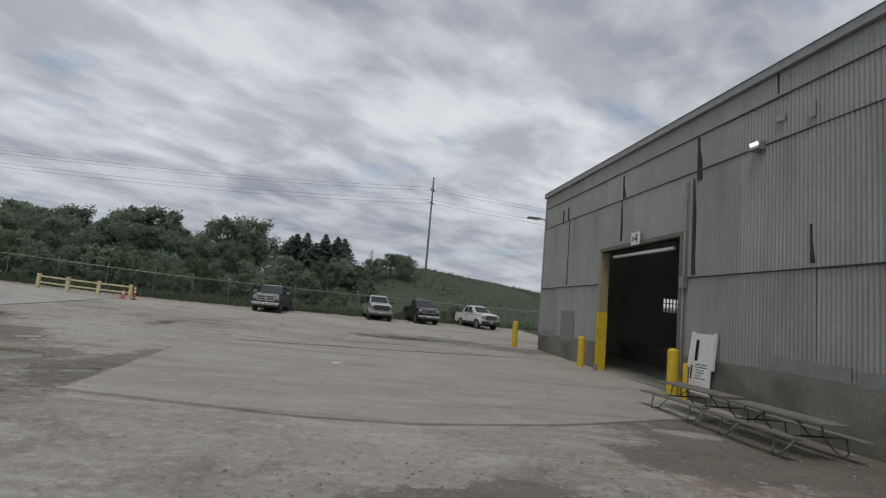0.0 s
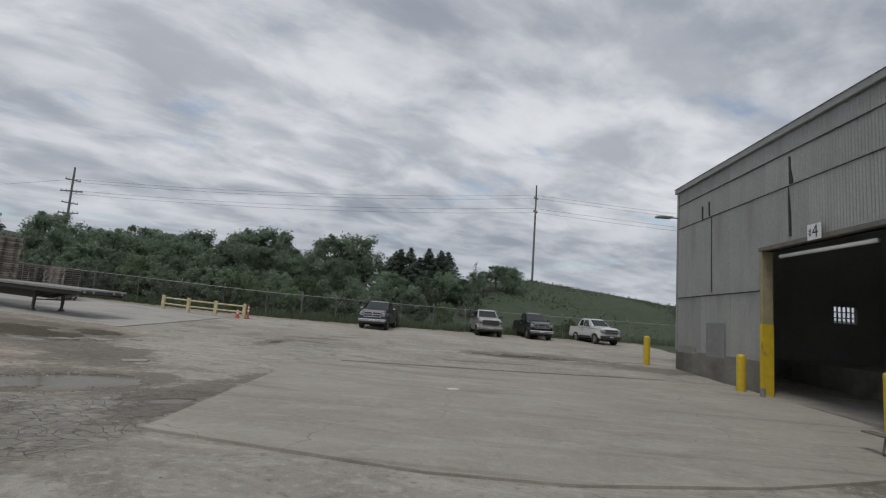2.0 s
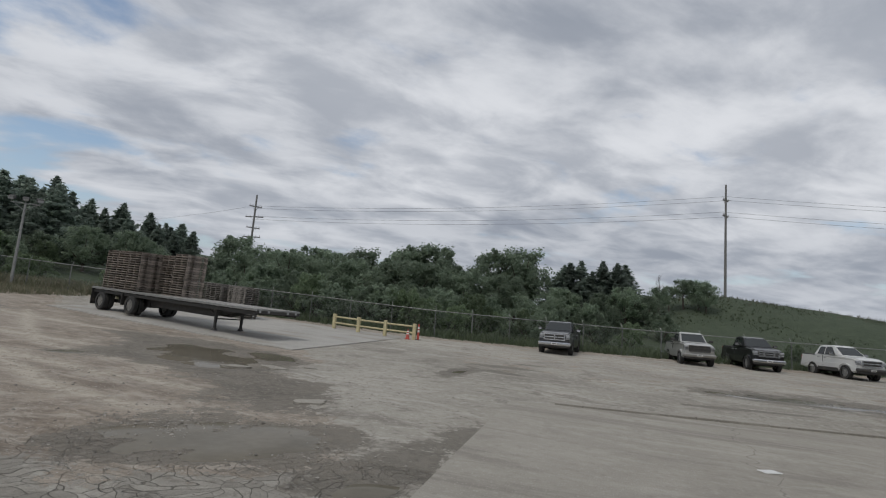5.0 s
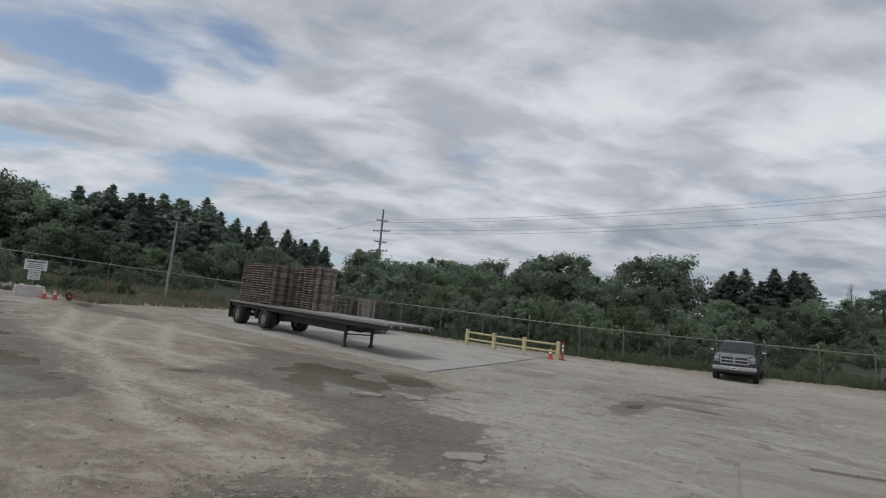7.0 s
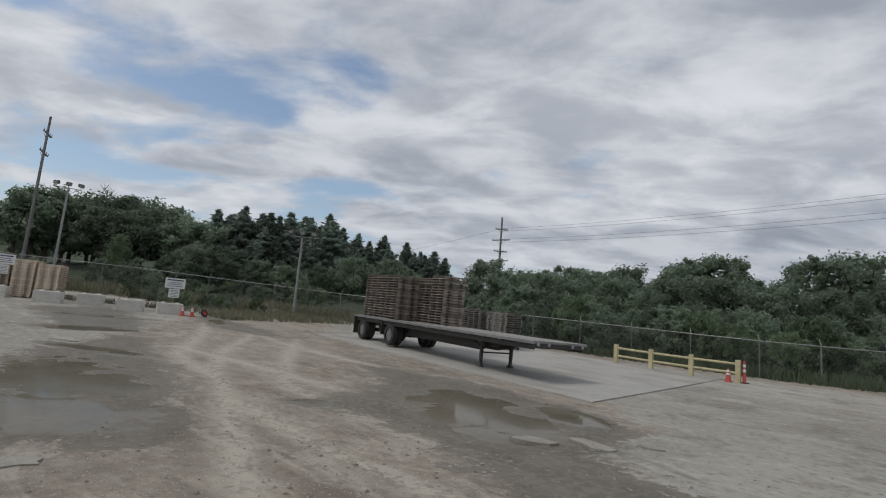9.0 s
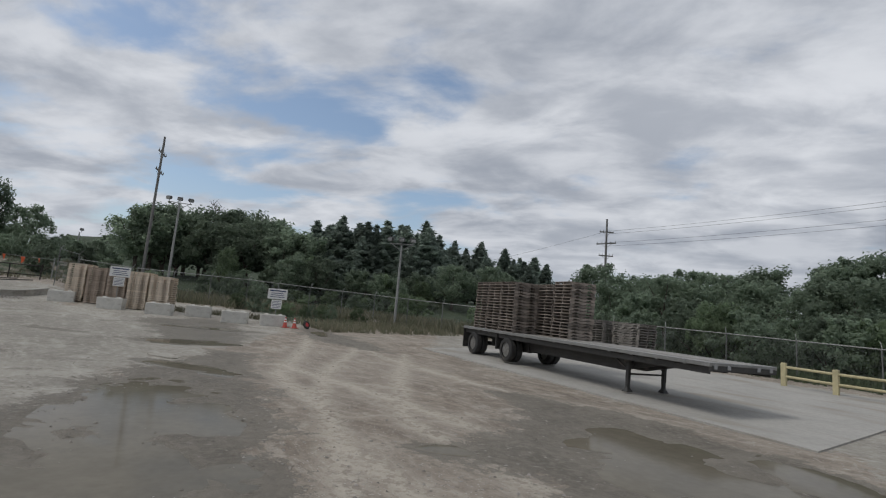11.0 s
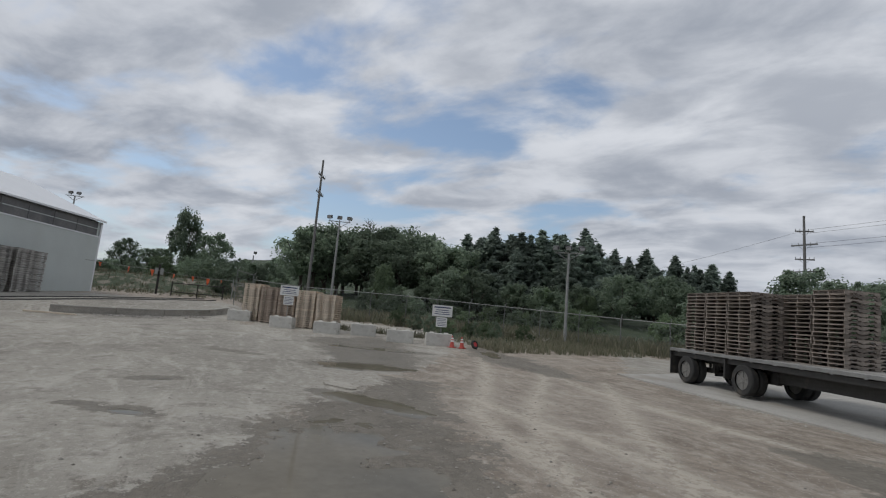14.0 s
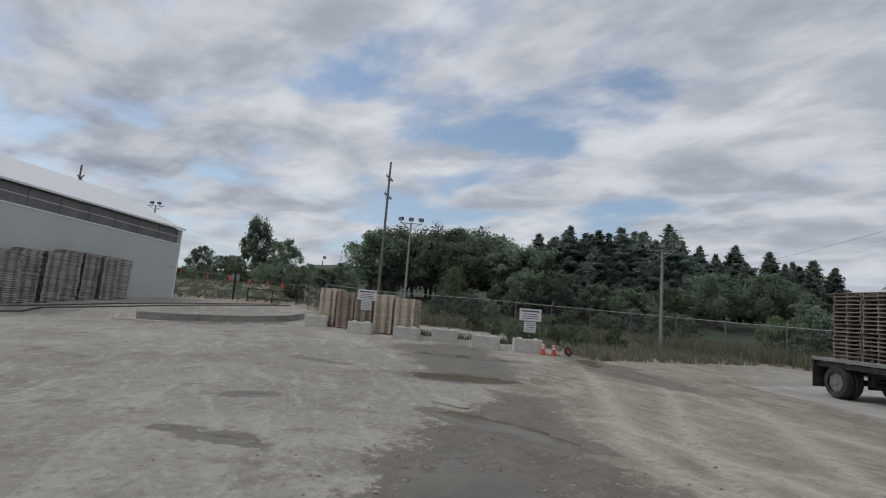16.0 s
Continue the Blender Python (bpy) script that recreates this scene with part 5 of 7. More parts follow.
def flatbed():
    t = thing("flatbed_trailer", TRAILER, "long flatbed semi trailer parked on landing legs, carrying pallets", "trailer")
    x0, x1, hw = -1.05, 13.35, 1.29
    D = DECK_H - 0.10
    nb = 16
    w = (2 * hw - 0.16) / nb
    for k in range(nb):
        bm = bmesh.new()
        y = -hw + 0.08 + k * w
        box(bm, x0 + 0.06, x1 - 0.06, y + 0.004, y + w - 0.004, D - 0.04, D, bevel=0.004)
        part("deck_board", bm, DECK, t)
    for s in (-1, 1):
        bm = bmesh.new()
        y = s * (hw - 0.03)
        box(bm, x0, x1, y - 0.045, y + 0.045, D - 0.11, D + 0.006, bevel=0.012)
        rail = part("side_rail", bm, ALU, t, "dull aluminium side rail")
        for k in range(14):
            bm = bmesh.new()
            x = x0 + 0.6 + k * 1.0
            box(bm, x - 0.05, x + 0.05, s * hw - 0.02, s * hw + 0.035, D - 0.13, D - 0.03, bevel=0.006)
            part("stake_pocket", bm, ALU, rail)
        for k in range(7):
            bm = bmesh.new()
            x = x0 + 1.1 + k * 2.0
            box(bm, x, x + 0.3, s * hw + 0.012, s * hw + 0.022, D - 0.095, D - 0.045)
            part("reflector_tape", bm, RED if k % 2 else WHITE_BAND, rail, "red reflective tape" if k % 2 else "white reflective tape")
        bm = bmesh.new()
        # deep main beam, tapered up towards the nose
        prof = [(x0 + 0.3, D - 0.42), (2.0, D - 0.50), (3.9, D - 0.70), (9.4, D - 0.70), (10.9, D - 0.36), (x1 - 0.15, D - 0.26), (x1 - 0.15, D - 0.05), (x0 + 0.3, D - 0.05)]
        f = bm.faces.new([bm.verts.new((x, s * 0.48 - 0.05, z)) for x, z in prof])
        r = bmesh.ops.extrude_face_region(bm, geom=[f])
        for v in r["geom"]:
            if isinstance(v, bmesh.types.BMVert):
                v.co.y += 0.1
        bmesh.ops.recalc_face_normals(bm, faces=bm.faces[:])
        part("main_beam", bm, BLACK_STEEL, t)
        bm = bmesh.new()
        box(bm, x0, x1 - 0.1, s * (hw - 0.12) - 0.02, s * (hw - 0.12) + 0.02, D - 0.30, D - 0.14)
        part("outer_sill", bm, BLACK_STEEL, t)
    for k in range(24):
        bm = bmesh.new()
        x = x0 + 0.4 + k * 0.58
        box(bm, x - 0.035, x + 0.035, -hw + 0.08, hw - 0.08, D - 0.15, D - 0.045)
        part("cross_member", bm, BLACK_STEEL, t)
    bm = bmesh.new()
    box(bm, x1 - 0.06, x1, -hw, hw, D - 0.22, D - 0.075, bevel=0.01)
    nose = part("nose_plate", bm, BLACK_STEEL, t, "dirty dark front plate")
    bm = bmesh.new()
    box(bm, x1 - 0.07, x1 + 0.012, -hw, hw, D - 0.075, D + 0.006, bevel=0.01)
    part("nose_rail", bm, ALU, nose, "dull aluminium top rail")
    for y in (-1.1, -0.6, 0.55, 1.05):
        bm = bmesh.new()
        box(bm, x1 - 0.01, x1 + 0.02, y - 0.06, y + 0.06, D - 0.17, D - 0.06, bevel=0.008)
        part("marker_lamp", bm, LAMP_GLASS, nose)
    # landing legs
    for s in (-1, 1):
        bm = bmesh.new()
        box(bm, 9.9 - 0.06, 9.9 + 0.06, s * 0.76 - 0.06, s * 0.76 + 0.06, 0.28, D - 0.2, bevel=0.01)
        leg = part("landing_leg", bm, BLACK_STEEL, t)
        bm = bmesh.new()
        box(bm, 9.9 - 0.05, 9.9 + 0.05, s * 0.76 - 0.05, s * 0.76 + 0.05, 0.02, 0.30)
        part("inner_tube", bm, BLACK_STEEL, leg)
        bm = bmesh.new()
        vs = box(bm, 9.9 - 0.13, 9.9 + 0.13, s * 0.76 - 0.12, s * 0.76 + 0.12, -0.06, 0.07)
        for v in vs:
            if v.co.z > 0:
                v.co.x = 9.9 + (v.co.x - 9.9) * 0.4
                v.co.y = s * 0.76 + (v.co.y - s * 0.76) * 0.4
        part("foot_pad", bm, BLACK_STEEL, leg)
        bm = bmesh.new()
        rod(bm, (9.9, s * 0.78, 0.6), (9.15, s * 0.86, D - 0.16), 0.035)
        rod(bm, (9.9, s * 0.76, 0.6), (9.9, s * 0.16, D - 0.2), 0.03)
        box(bm, 9.78, 10.02, s * 0.76 - 0.1, s * 0.76 + 0.1, D - 0.42, D - 0.12, bevel=0.01)
        part("brace", bm, BLACK_STEEL, leg)
    bm = bmesh.new()
    rod(bm, (9.9, -0.76, 0.5), (9.9, 0.76, 0.5), 0.03)
    part("cross_shaft", bm, BLACK_STEEL, t)
    # axles with twin wheels
    for x in (0.0, 3.1):
        bm = bmesh.new()
        rod(bm, (x, -0.95, 0.51), (x, 0.95, 0.51), 0.065, n=12)
        box(bm, x - 0.3, x + 0.75, -0.55, -0.42, 0.48, 0.66)
        box(bm, x - 0.3, x + 0.75, 0.42, 0.55, 0.48, 0.66)
        box(bm, x + 0.6, x + 0.75, -0.56, -0.42, 0.5, D - 0.4)
        box(bm, x + 0.6, x + 0.75, 0.42, 0.56, 0.5, D - 0.4)
        rod(bm, (x - 0.2, -0.48, 0.6), (x - 0.2, -0.48, D - 0.42), 0.12, n=12)
        rod(bm, (x - 0.2, 0.48, 0.6), (x - 0.2, 0.48, D - 0.42), 0.12, n=12)
        part("axle", bm, BLACK_STEEL, t)
        for y in (-1.15, -0.83, 0.83, 1.15):
            tyre = wheel(t, 0, 0, 0.51, 0.27, 1 if y > 0 else -1, RIM_DULL, "wheel")
            tyre.matrix_basis = pose(x, y, 0.51, 0, 0, 90)
    for s in (-1, 1):
        bm = bmesh.new()
        box(bm, -1.0, -0.96, s * 1.0 - 0.3, s * 1.0 + 0.3, 0.25, D - 0.1)
        part("mud_flap", bm, RUBBER, t, "black rubber mud flap")
        bm = bmesh.new()
        box(bm, 2.2, 2.26, s * 1.0 - 0.28, s * 1.0 + 0.28, 0.45, D - 0.14)
        part("mud_guard", bm, BLACK_STEEL, t)
    bm = bmesh.new()
    box(bm, x0 - 0.02, x0 + 0.08, -hw, hw, D - 0.26, D + 0.006, bevel=0.01)
    box(bm, x0 + 0.0, x0 + 0.09, -1.1, 1.1, 0.45, 0.55, bevel=0.01)
    for y in (-0.5, 0.5):
        box(bm, x0 + 0.01, x0 + 0.08, y - 0.04, y + 0.04, 0.5, D - 0.2)
    part("rear_guard", bm, BLACK_STEEL, t)


flatbed()
proto = pallet(PALLET, "weathered brown wooden pallet stacked on the flatbed trailer", "pallets stacked on the trailer")
for k in range(3):
    pallet_stack(proto, TRAILER @ pose(3.35 - 0.6 - 1.2 * k, -1.2 + 0.02 + 0.62, DECK_H - 0.10, 0, 0, 90), 17, 20 + k)
    pallet_stack(proto, TRAILER @ pose(5.65 - 0.6 - 1.2 * k, 0.66, DECK_H - 0.10, 0, 0, 90), 18 if k == 0 else 17, 30 + k)
drop_proto(proto)
proto = pallet(PALLET_GREY, "grey-brown wooden pallet in a stack behind the trailer", "pallets stacked behind the trailer")
for k in range(4):
    x, y = on_trailer((2.35, 1.1, -0.3, -1.6)[k], (8.1, 8.6, 8.2, 8.4)[k])
    pallet_stack(proto, at(x, y, TR + (90 if k in (2, 3) else 0), 0.02), 16 if k < 2 else 16, 40 + k, 0.02)
drop_proto(proto)
fresh = pallet(PALLET_NEW, "fresh light wooden pallet stacked behind the concrete blocks", "pallets stacked behind the blocks")
used = pallet(PALLET_MID, "browner used wooden pallet stacked behind the concrete blocks", "pallets stacked behind the blocks")
for k in range(5):
    q = k / 4
    pallet_stack(used if k in (1, 2) else fresh, at(-54.2 + 5.3 * q, 16.2 + 4.0 * q, 54 + (-2, 1, 0, 1, 2)[k]), (19, 18, 17, 18, 17)[k], 50 + k, 0.011)
drop_proto(fresh)
drop_proto(used)


# ---------------------------------------------------------------- concrete blocks, notices, cones
def concrete_block(x, y, rz, label):
    b = thing("concrete_block", at(x, y, rz), label, "concrete block", "concrete blocks along the yard edge")
    bm = bmesh.new()
    box(bm, -0.33, 0.33, -0.72, 0.72, -0.05, 0.66, bevel=0.035)
    part("block_body", bm, BLOCK, b)
    for s in (-1, 1):
        bm = bmesh.new()
        vs = box(bm, -0.13, 0.13, s * 0.4 - 0.13, s * 0.4 + 0.13, 0.655, 0.72)
        for v in vs:
            if v.co.z > 0.69:
                v.co.x *= 0.6
                v.co.y = s * 0.4 + (v.co.y - s * 0.4) * 0.6
        part("lifting_knob", bm, BLOCK, b)
    return b


BLOCKS = [((-53.2, 14.5), (-52.9, 15.9)), ((-49.6, 16.8), (-48.9, 18.1)), ((-47.2, 19.05), (-46.5, 20.35)), ((-46.8, 21.2), (-46.3, 22.55)), ((-43.8, 22.5), (-43.2, 23.8)), ((-42.7, 24.4), (-42.3, 25.75))]
for n, (a, c) in enumerate(BLOCKS):
    d = Vector((c[0] - a[0], c[1] - a[1])).normalized()
    back = Vector((-d.y, d.x)) * 0.32
    mx_, my_ = (a[0] + c[0]) / 2 + back.x, (a[1] + c[1]) / 2 + back.y
    concrete_block(mx_, my_, math.degrees(math.atan2(d.y, d.x)) - 90,
                   ("white concrete block with two lifting knobs, in front of pallets" if n < 3 else "white concrete block with two lifting knobs at the grass edge"))


def notice_board(x, y, base, top, rz, label):
    s = thing("notice_board", pose(x, y, base, 0, 0, rz), label, "sign", "notices behind the blocks")
    h = top - base
    bm = bmesh.new()
    rod(bm, (-0.04, 0, -0.7), (-0.04, 0, h - 0.1), 0.025)
    part("post", bm, STEEL, s)
    bm = bmesh.new()
    box(bm, -0.012, 0.012, -0.56, 0.56, h - 0.62, h, bevel=0.004)
    p = part("upper_plate", bm, SIGN_WHITE, s)
    bm = bmesh.new()
    for z, w in ((h - 0.12, 0.92), (h - 0.27, 0.7), (h - 0.38, 0.78), (h - 0.49, 0.86)):
        hh = 0.034 if z > h - 0.2 else 0.017
        box(bm, 0.012, 0.016, -w / 2, w / 2, z - hh, z + hh)
    part("lettering_bar", bm, BLUE_INK, p)
    bm = bmesh.new()
    box(bm, -0.012, 0.012, -0.3, 0.3, h - 1.2, h - 0.66, bevel=0.004)
    p = part("lower_plate", bm, SIGN_WHITE, s)
    bm = bmesh.new()
    for k in range(5):
        box(bm, 0.012, 0.016, -0.24, 0.24, h - 0.76 - k * 0.09 - 0.012, h - 0.76 - k * 0.09 + 0.012)
    part("lettering_bar", bm, BLUE_INK, p)


notice_board(-43.0, 25.35, 2.8, 4.4, -20, "white notice on a post behind a concrete block")
notice_board(-50.0, 17.85, 3.1, 5.0, -8, "white notice on a post in front of the pallet stacks")


def traffic_cone(x, y, dz, h, label, lean=0.0):
    c = thing("traffic_cone", at(x, y, 20, dz) @ pose(0, 0, 0, lean), label, "traffic cone", "traffic cones")
    bm = bmesh.new()
    box(bm, -0.18, 0.18, -0.18, 0.18, 0, 0.035, bevel=0.01)
    part("base", bm, CONE_RED if h < 0.8 else RUBBER, c)
    bm = bmesh.new()
    rod(bm, (0, 0, 0.03), (0, 0, h), 0.135 if h < 0.8 else 0.08, 0.03 if h < 0.8 else 0.045, n=18)
    part("cone_body", bm, CONE_RED, c, smooth=False)
    for q in (0.5, 0.72):
        r0 = 0.135 + (0.03 - 0.135) * q if h < 0.8 else 0.08 - 0.035 * q
        r1 = 0.135 + (0.03 - 0.135) * (q + 0.13) if h < 0.8 else 0.08 - 0.035 * (q + 0.13)
        bm = bmesh.new()
        rod(bm, (0, 0, h * q), (0, 0, h * (q + 0.13)), r0 + 0.006, r1 + 0.006, n=18)
        part("reflective_band", bm, WHITE_BAND, c)


traffic_cone(-41.9, 25.6, 0, 0.62, "orange traffic cone beside a concrete block")
traffic_cone(-41.7, 26.1, 0, 0.60, "faded orange traffic cone beside a concrete block", 4)
traffic_cone(-15.25, 39.0, 0, 0.62, "orange traffic cone at the yellow rail")
traffic_cone(-14.68, 39.35, 0, 0.98, "tall slim orange channel post at the end of the yellow rail")


def loose_wheel():
    w = thing("loose_wheel", at(-41.5, 26.75, 0) @ pose(0, 0, 0.24, 0, 68, 20), "small red-rimmed wheel lying at the grass edge", "wheel")
    bm = bmesh.new()
    n = 22
    prof = [(-0.06, 0.13), (-0.07, 0.21), (0, 0.25), (0.07, 0.21), (0.06, 0.13)]
    rings = [[bm.verts.new((pr * math.cos(2 * math.pi * k / n), pr * math.sin(2 * math.pi * k / n), px)) for k in range(n)] for px, pr in prof]
    for a, c in zip(rings, rings[1:]):
        for k in range(n):
            bm.faces.new((a[k], a[(k + 1) % n], c[(k + 1) % n], c[k]))
    part("tyre", bm, RUBBER, w)
    bm = bmesh.new()
    rod(bm, (0, 0, -0.045), (0, 0, 0.045), 0.14, n=20)
    part("rim", bm, RED, w, "red rim")
    bm = bmesh.new()
    rod(bm, (0.05, 0.05, 0), (0.75, 0.3, -0.12), 0.025)
    part("handle", bm, BLACK_STEEL, w)


loose_wheel()


# ---------------------------------------------------------------- yellow rail
def guard_rail():
    xs = [(-20.9, 39.8), (-18.85, 39.3), (-16.9, 39.2), (-14.9, 39.2)]
    g = thing("yellow_guard_rail", Matrix(), "yellow timber post-and-rail barrier at the pad edge", "barrier")
    for x, y in xs:
        z = ground_z(x, y)
        bm = bmesh.new()
        box(bm, x - 0.1, x + 0.1, y - 0.1, y + 0.1, z - 0.1, z + 1.0, bevel=0.015)
        part("post", bm, YELLOW_WOOD, g)
    for (xa, ya), (xc, yc) in zip(xs, xs[1:]):
        for h in (0.42, 0.82):
            bm = bmesh.new()
            rod(bm, (xa, ya, ground_z(xa, ya) + h), (xc, yc, ground_z(xc, yc) + h), 0.055, n=8)
            part("rail", bm, YELLOW_WOOD, g)


guard_rail()


# ---------------------------------------------------------------- pale shed and its forecourt
WC, WE, WN = Vector((-67.4, 4.1)), Vector((0.871, -0.491)), Vector((0.491, 0.871))


def shed_m(along=0.0, out=0.0, z=0.0):
    """Pose at the shed's wall: x along the wall from its corner, y out from the wall."""
    p = WC + WE * along + WN * out
    return pose(p.x, p.y, z, 0, 0, math.degrees(math.atan2(WE.y, WE.x)))


def pale_shed():
    s = thing("storage_shed", shed_m(0, 0, 0), "long pale steel shed with grey clerestory and white roof", "building")
    ln, deep = 34.0, 16.0
    bm = bmesh.new()
    box(bm, 0, ln, -0.2, 0, 1.2, 8.32)
    part("front_wall", bm, WH_WALL, s)
    bm = bmesh.new()
    box(bm, 0, 0.2, -deep, -0.2, 1.2, 9.57)
    box(bm, ln - 0.2, ln, -deep, -0.2, 1.2, 9.3)
    box(bm, 0, ln, -deep - 0.2, -deep, 1.2, 9.3)
    part("other_walls", bm, WH_WALL, s)
    bm = bmesh.new()
    box(bm, 0.3, ln, -0.16, -0.04, 8.40, 9.58)
    band = part("clerestory", bm, WH_BAND, s, "dark grey translucent strip under the roof")
    for k in range(16):
        bm = bmesh.new()
        x = 0.3 + 2.2 * k
        box(bm, x, x + 0.1, -0.05, 0.005, 8.40, 9.58)
        part("mullion", bm, WH_BAND if k else WH_WALL, band)
    bm = bmesh.new()
    box(bm, 0.3, ln, -0.06, -0.01, 8.98, 9.04)
    part("glazing_bar", bm, WH_WALL, band)
    bm = bmesh.new()
    box(bm, 0, ln, -0.22, 0.05, 8.30, 8.41, bevel=0.01)
    part("sill_trim", bm, WH_ROOF, s)
    bm = bmesh.new()
    mid, rise, eave = -deep / 2, 3.3, 9.58
    prof = [(0.3, eave), (mid, eave + rise), (-deep - 0.5, eave), (-deep - 0.5, eave + 0.14), (mid, eave + rise + 0.14), (0.3, eave + 0.14)]
    f = bm.faces.new([bm.verts.new((-0.12, y, z)) for y, z in prof])
    r = bmesh.ops.extrude_face_region(bm, geom=[f])
    for v in r["geom"]:
        if isinstance(v, bmesh.types.BMVert):
            v.co.x = ln + 0.3
    bmesh.ops.recalc_face_normals(bm, faces=bm.faces[:])
    part("roof", bm, WH_ROOF, s, "white low-pitched steel roof")
    for x in (0.0, ln - 0.2):
        bm = bmesh.new()
        f = bm.faces.new([bm.verts.new(p) for p in ((x, -0.2, 9.57), (x, -deep, 9.57), (x, -deep / 2, 9.57 + 3.25))])
        r = bmesh.ops.extrude_face_region(bm, geom=[f])
        for v in r["geom"]:
            if isinstance(v, bmesh.types.BMVert):
                v.co.x += 0.2
        bmesh.ops.recalc_face_normals(bm, faces=bm.faces[:])
        part("gable", bm, WH_WALL, s)
    bm = bmesh.new()
    box(bm, -0.05, 0.1, -0.12, 0.03, 1.2, 9.6)
    part("corner_trim", bm, WH_ROOF, s)


pale_shed()


def shed_pallets():
    """Ten tall stacks, past counting, as one mesh."""
    rnd = random.Random(77)
    bits = []
    for y in (-0.49, 0.0, 0.49):
        bits.append((-0.6, 0.6, y - 0.02, y + 0.02, 0.055, 0.109))
        bits += [(x0, x1, y - 0.02, y + 0.02, 0.018, 0.055) for x0, x1 in ((-0.6, -0.42), (-0.18, 0.18), (0.42, 0.6))]
    for k in range(7):
        bits.append((-0.6 + k * 0.183, -0.6 + k * 0.183 + 0.1, -0.51, 0.51, 0.109, 0.127))
    for x in (-0.6, -0.06, 0.48):
        bits.append((x, x + 0.12, -0.51, 0.51, 0.0, 0.018))
    unit = [(0, 0, 0), (1, 0, 0), (1, 1, 0), (0, 1, 0), (0, 0, 1), (1, 0, 1), (1, 1, 1), (0, 1, 1)]
    quads = ((0, 3, 2, 1), (4, 5, 6, 7), (0, 1, 5, 4), (1, 2, 6, 5), (2, 3, 7, 6), (3, 0, 4, 7))
    V, F = [], []
    rz = math.degrees(math.atan2(WE.y, WE.x))
    for k in range(10):
        m0 = shed_m(6.8 + 1.30 * k + (0.25 if k > 2 else 0), 0.85 + 0.16 * math.sin(k * 2.1))
        x, y = m0.translation.x, m0.translation.y
        for n in range((22, 23, 24, 25, 24, 25, 24, 25, 24, 24)[k]):
            m = pose(x + rnd.gauss(0, 0.025), y + rnd.gauss(0, 0.025), ground_z(x, y) + 0.129 * n, 0, 0, rz + rnd.gauss(0, 0.7))
            for b in bits:
                o = len(V)
                V += [tuple(m @ Vector((b[0] + (b[1] - b[0]) * u, b[2] + (b[3] - b[2]) * v, b[4] + (b[5] - b[4]) * w))) for u, v, w in unit]
                F += [tuple(o + i for i in q) for q in quads]
    tagged(mesh_part("pallet_stacks", V, F, WOOD_CHIPS), "tall stacks of grey weathered pallets against the shed", "pallets", kind="stuff")


shed_pallets()


def low_wall():
    w = thing("retaining_wall", Matrix(), "low stained concrete edge of the raised forecourt", "retaining wall", kind="structure")
    for (xa, ya), (xc, yc) in zip(WALL_LINE, WALL_LINE[1:]):
        bm = bmesh.new()
        a, c = Vector((xa, ya)), Vector((xc, yc))
        n = (c - a).normalized()
        n = Vector((n.y, -n.x)) * 0.12
        za, zc = ground_z(xa - 1.4, ya) + 0.03, ground_z(xc - 1.4, yc - 0.6) + 0.03
        vs = []
        for p, z in ((a, za), (c, zc)):
            for s in (-1, 1):
                q = p + n * s
                vs += [bm.verts.new((q.x, q.y, z - 1.0)), bm.verts.new((q.x, q.y, z))]
        for f in ((0, 1, 3, 2), (4, 6, 7, 5), (0, 4, 5, 1), (2, 3, 7, 6), (1, 5, 7, 3), (0, 2, 6, 4)):
            bm.faces.new([vs[k] for k in f])
        bmesh.ops.recalc_face_normals(bm, faces=bm.faces[:])
        part("wall_length", bm, WALL_CONC, w)
        bm = bmesh.new()
        vs = []
        for p, z in ((a, za), (c, zc)):
            for s in (-1.25, 1.25):
                e = p + n * s
                vs += [bm.verts.new((e.x, e.y, z - 0.002)), bm.verts.new((e.x, e.y, z + 0.05))]
        for f in ((0, 1, 3, 2), (4, 6, 7, 5), (0, 4, 5, 1), (2, 3, 7, 6), (1, 5, 7, 3), (0, 2, 6, 4)):
            bm.faces.new([vs[k] for k in f])
        bmesh.ops.recalc_face_normals(bm, faces=bm.faces[:])
        part("wall_cap", bm, PAD, w, "pale worn top edge")


low_wall()


def rail_track():
    t = thing("rail_track", Matrix(), "worn steel rails sunk into the forecourt paving", "rail track")
    for off in (-0.72, 0.72):
        bm = bmesh.new()
        a, c = Vector((-47.5 + off * 0.7, -5.0 + off * 0.7)), Vector((-67.0 + off * 0.7, 13.2 + off * 0.7))
        prev = None
        for k in range(31):
            p = a.lerp(c, k / 30)
            z = ground_z(p.x, p.y)
            ring = [bm.verts.new((p.x - 0.05, p.y - 0.05, z - 0.05)), bm.verts.new((p.x - 0.04, p.y - 0.04, z + 0.07)), bm.verts.new((p.x + 0.04, p.y + 0.04, z + 0.07)), bm.verts.new((p.x + 0.05, p.y + 0.05, z - 0.05))]
            if prev:
                for i in range(3):
                    bm.faces.new((prev[i], prev[i + 1], ring[i + 1], ring[i]))
            prev = ring
        part("rail", bm, BLACK_STEEL, t)


rail_track()
bm = bmesh.new()
box(bm, -1.3, 1.3, -0.09, 0.09, 0, 0.1, bevel=0.01)
tagged(part("timber_plank", bm, PALLET_NEW), "pale timber plank lying at the forecourt edge", "plank").matrix_basis = at(-50.2, 5.6, 75)


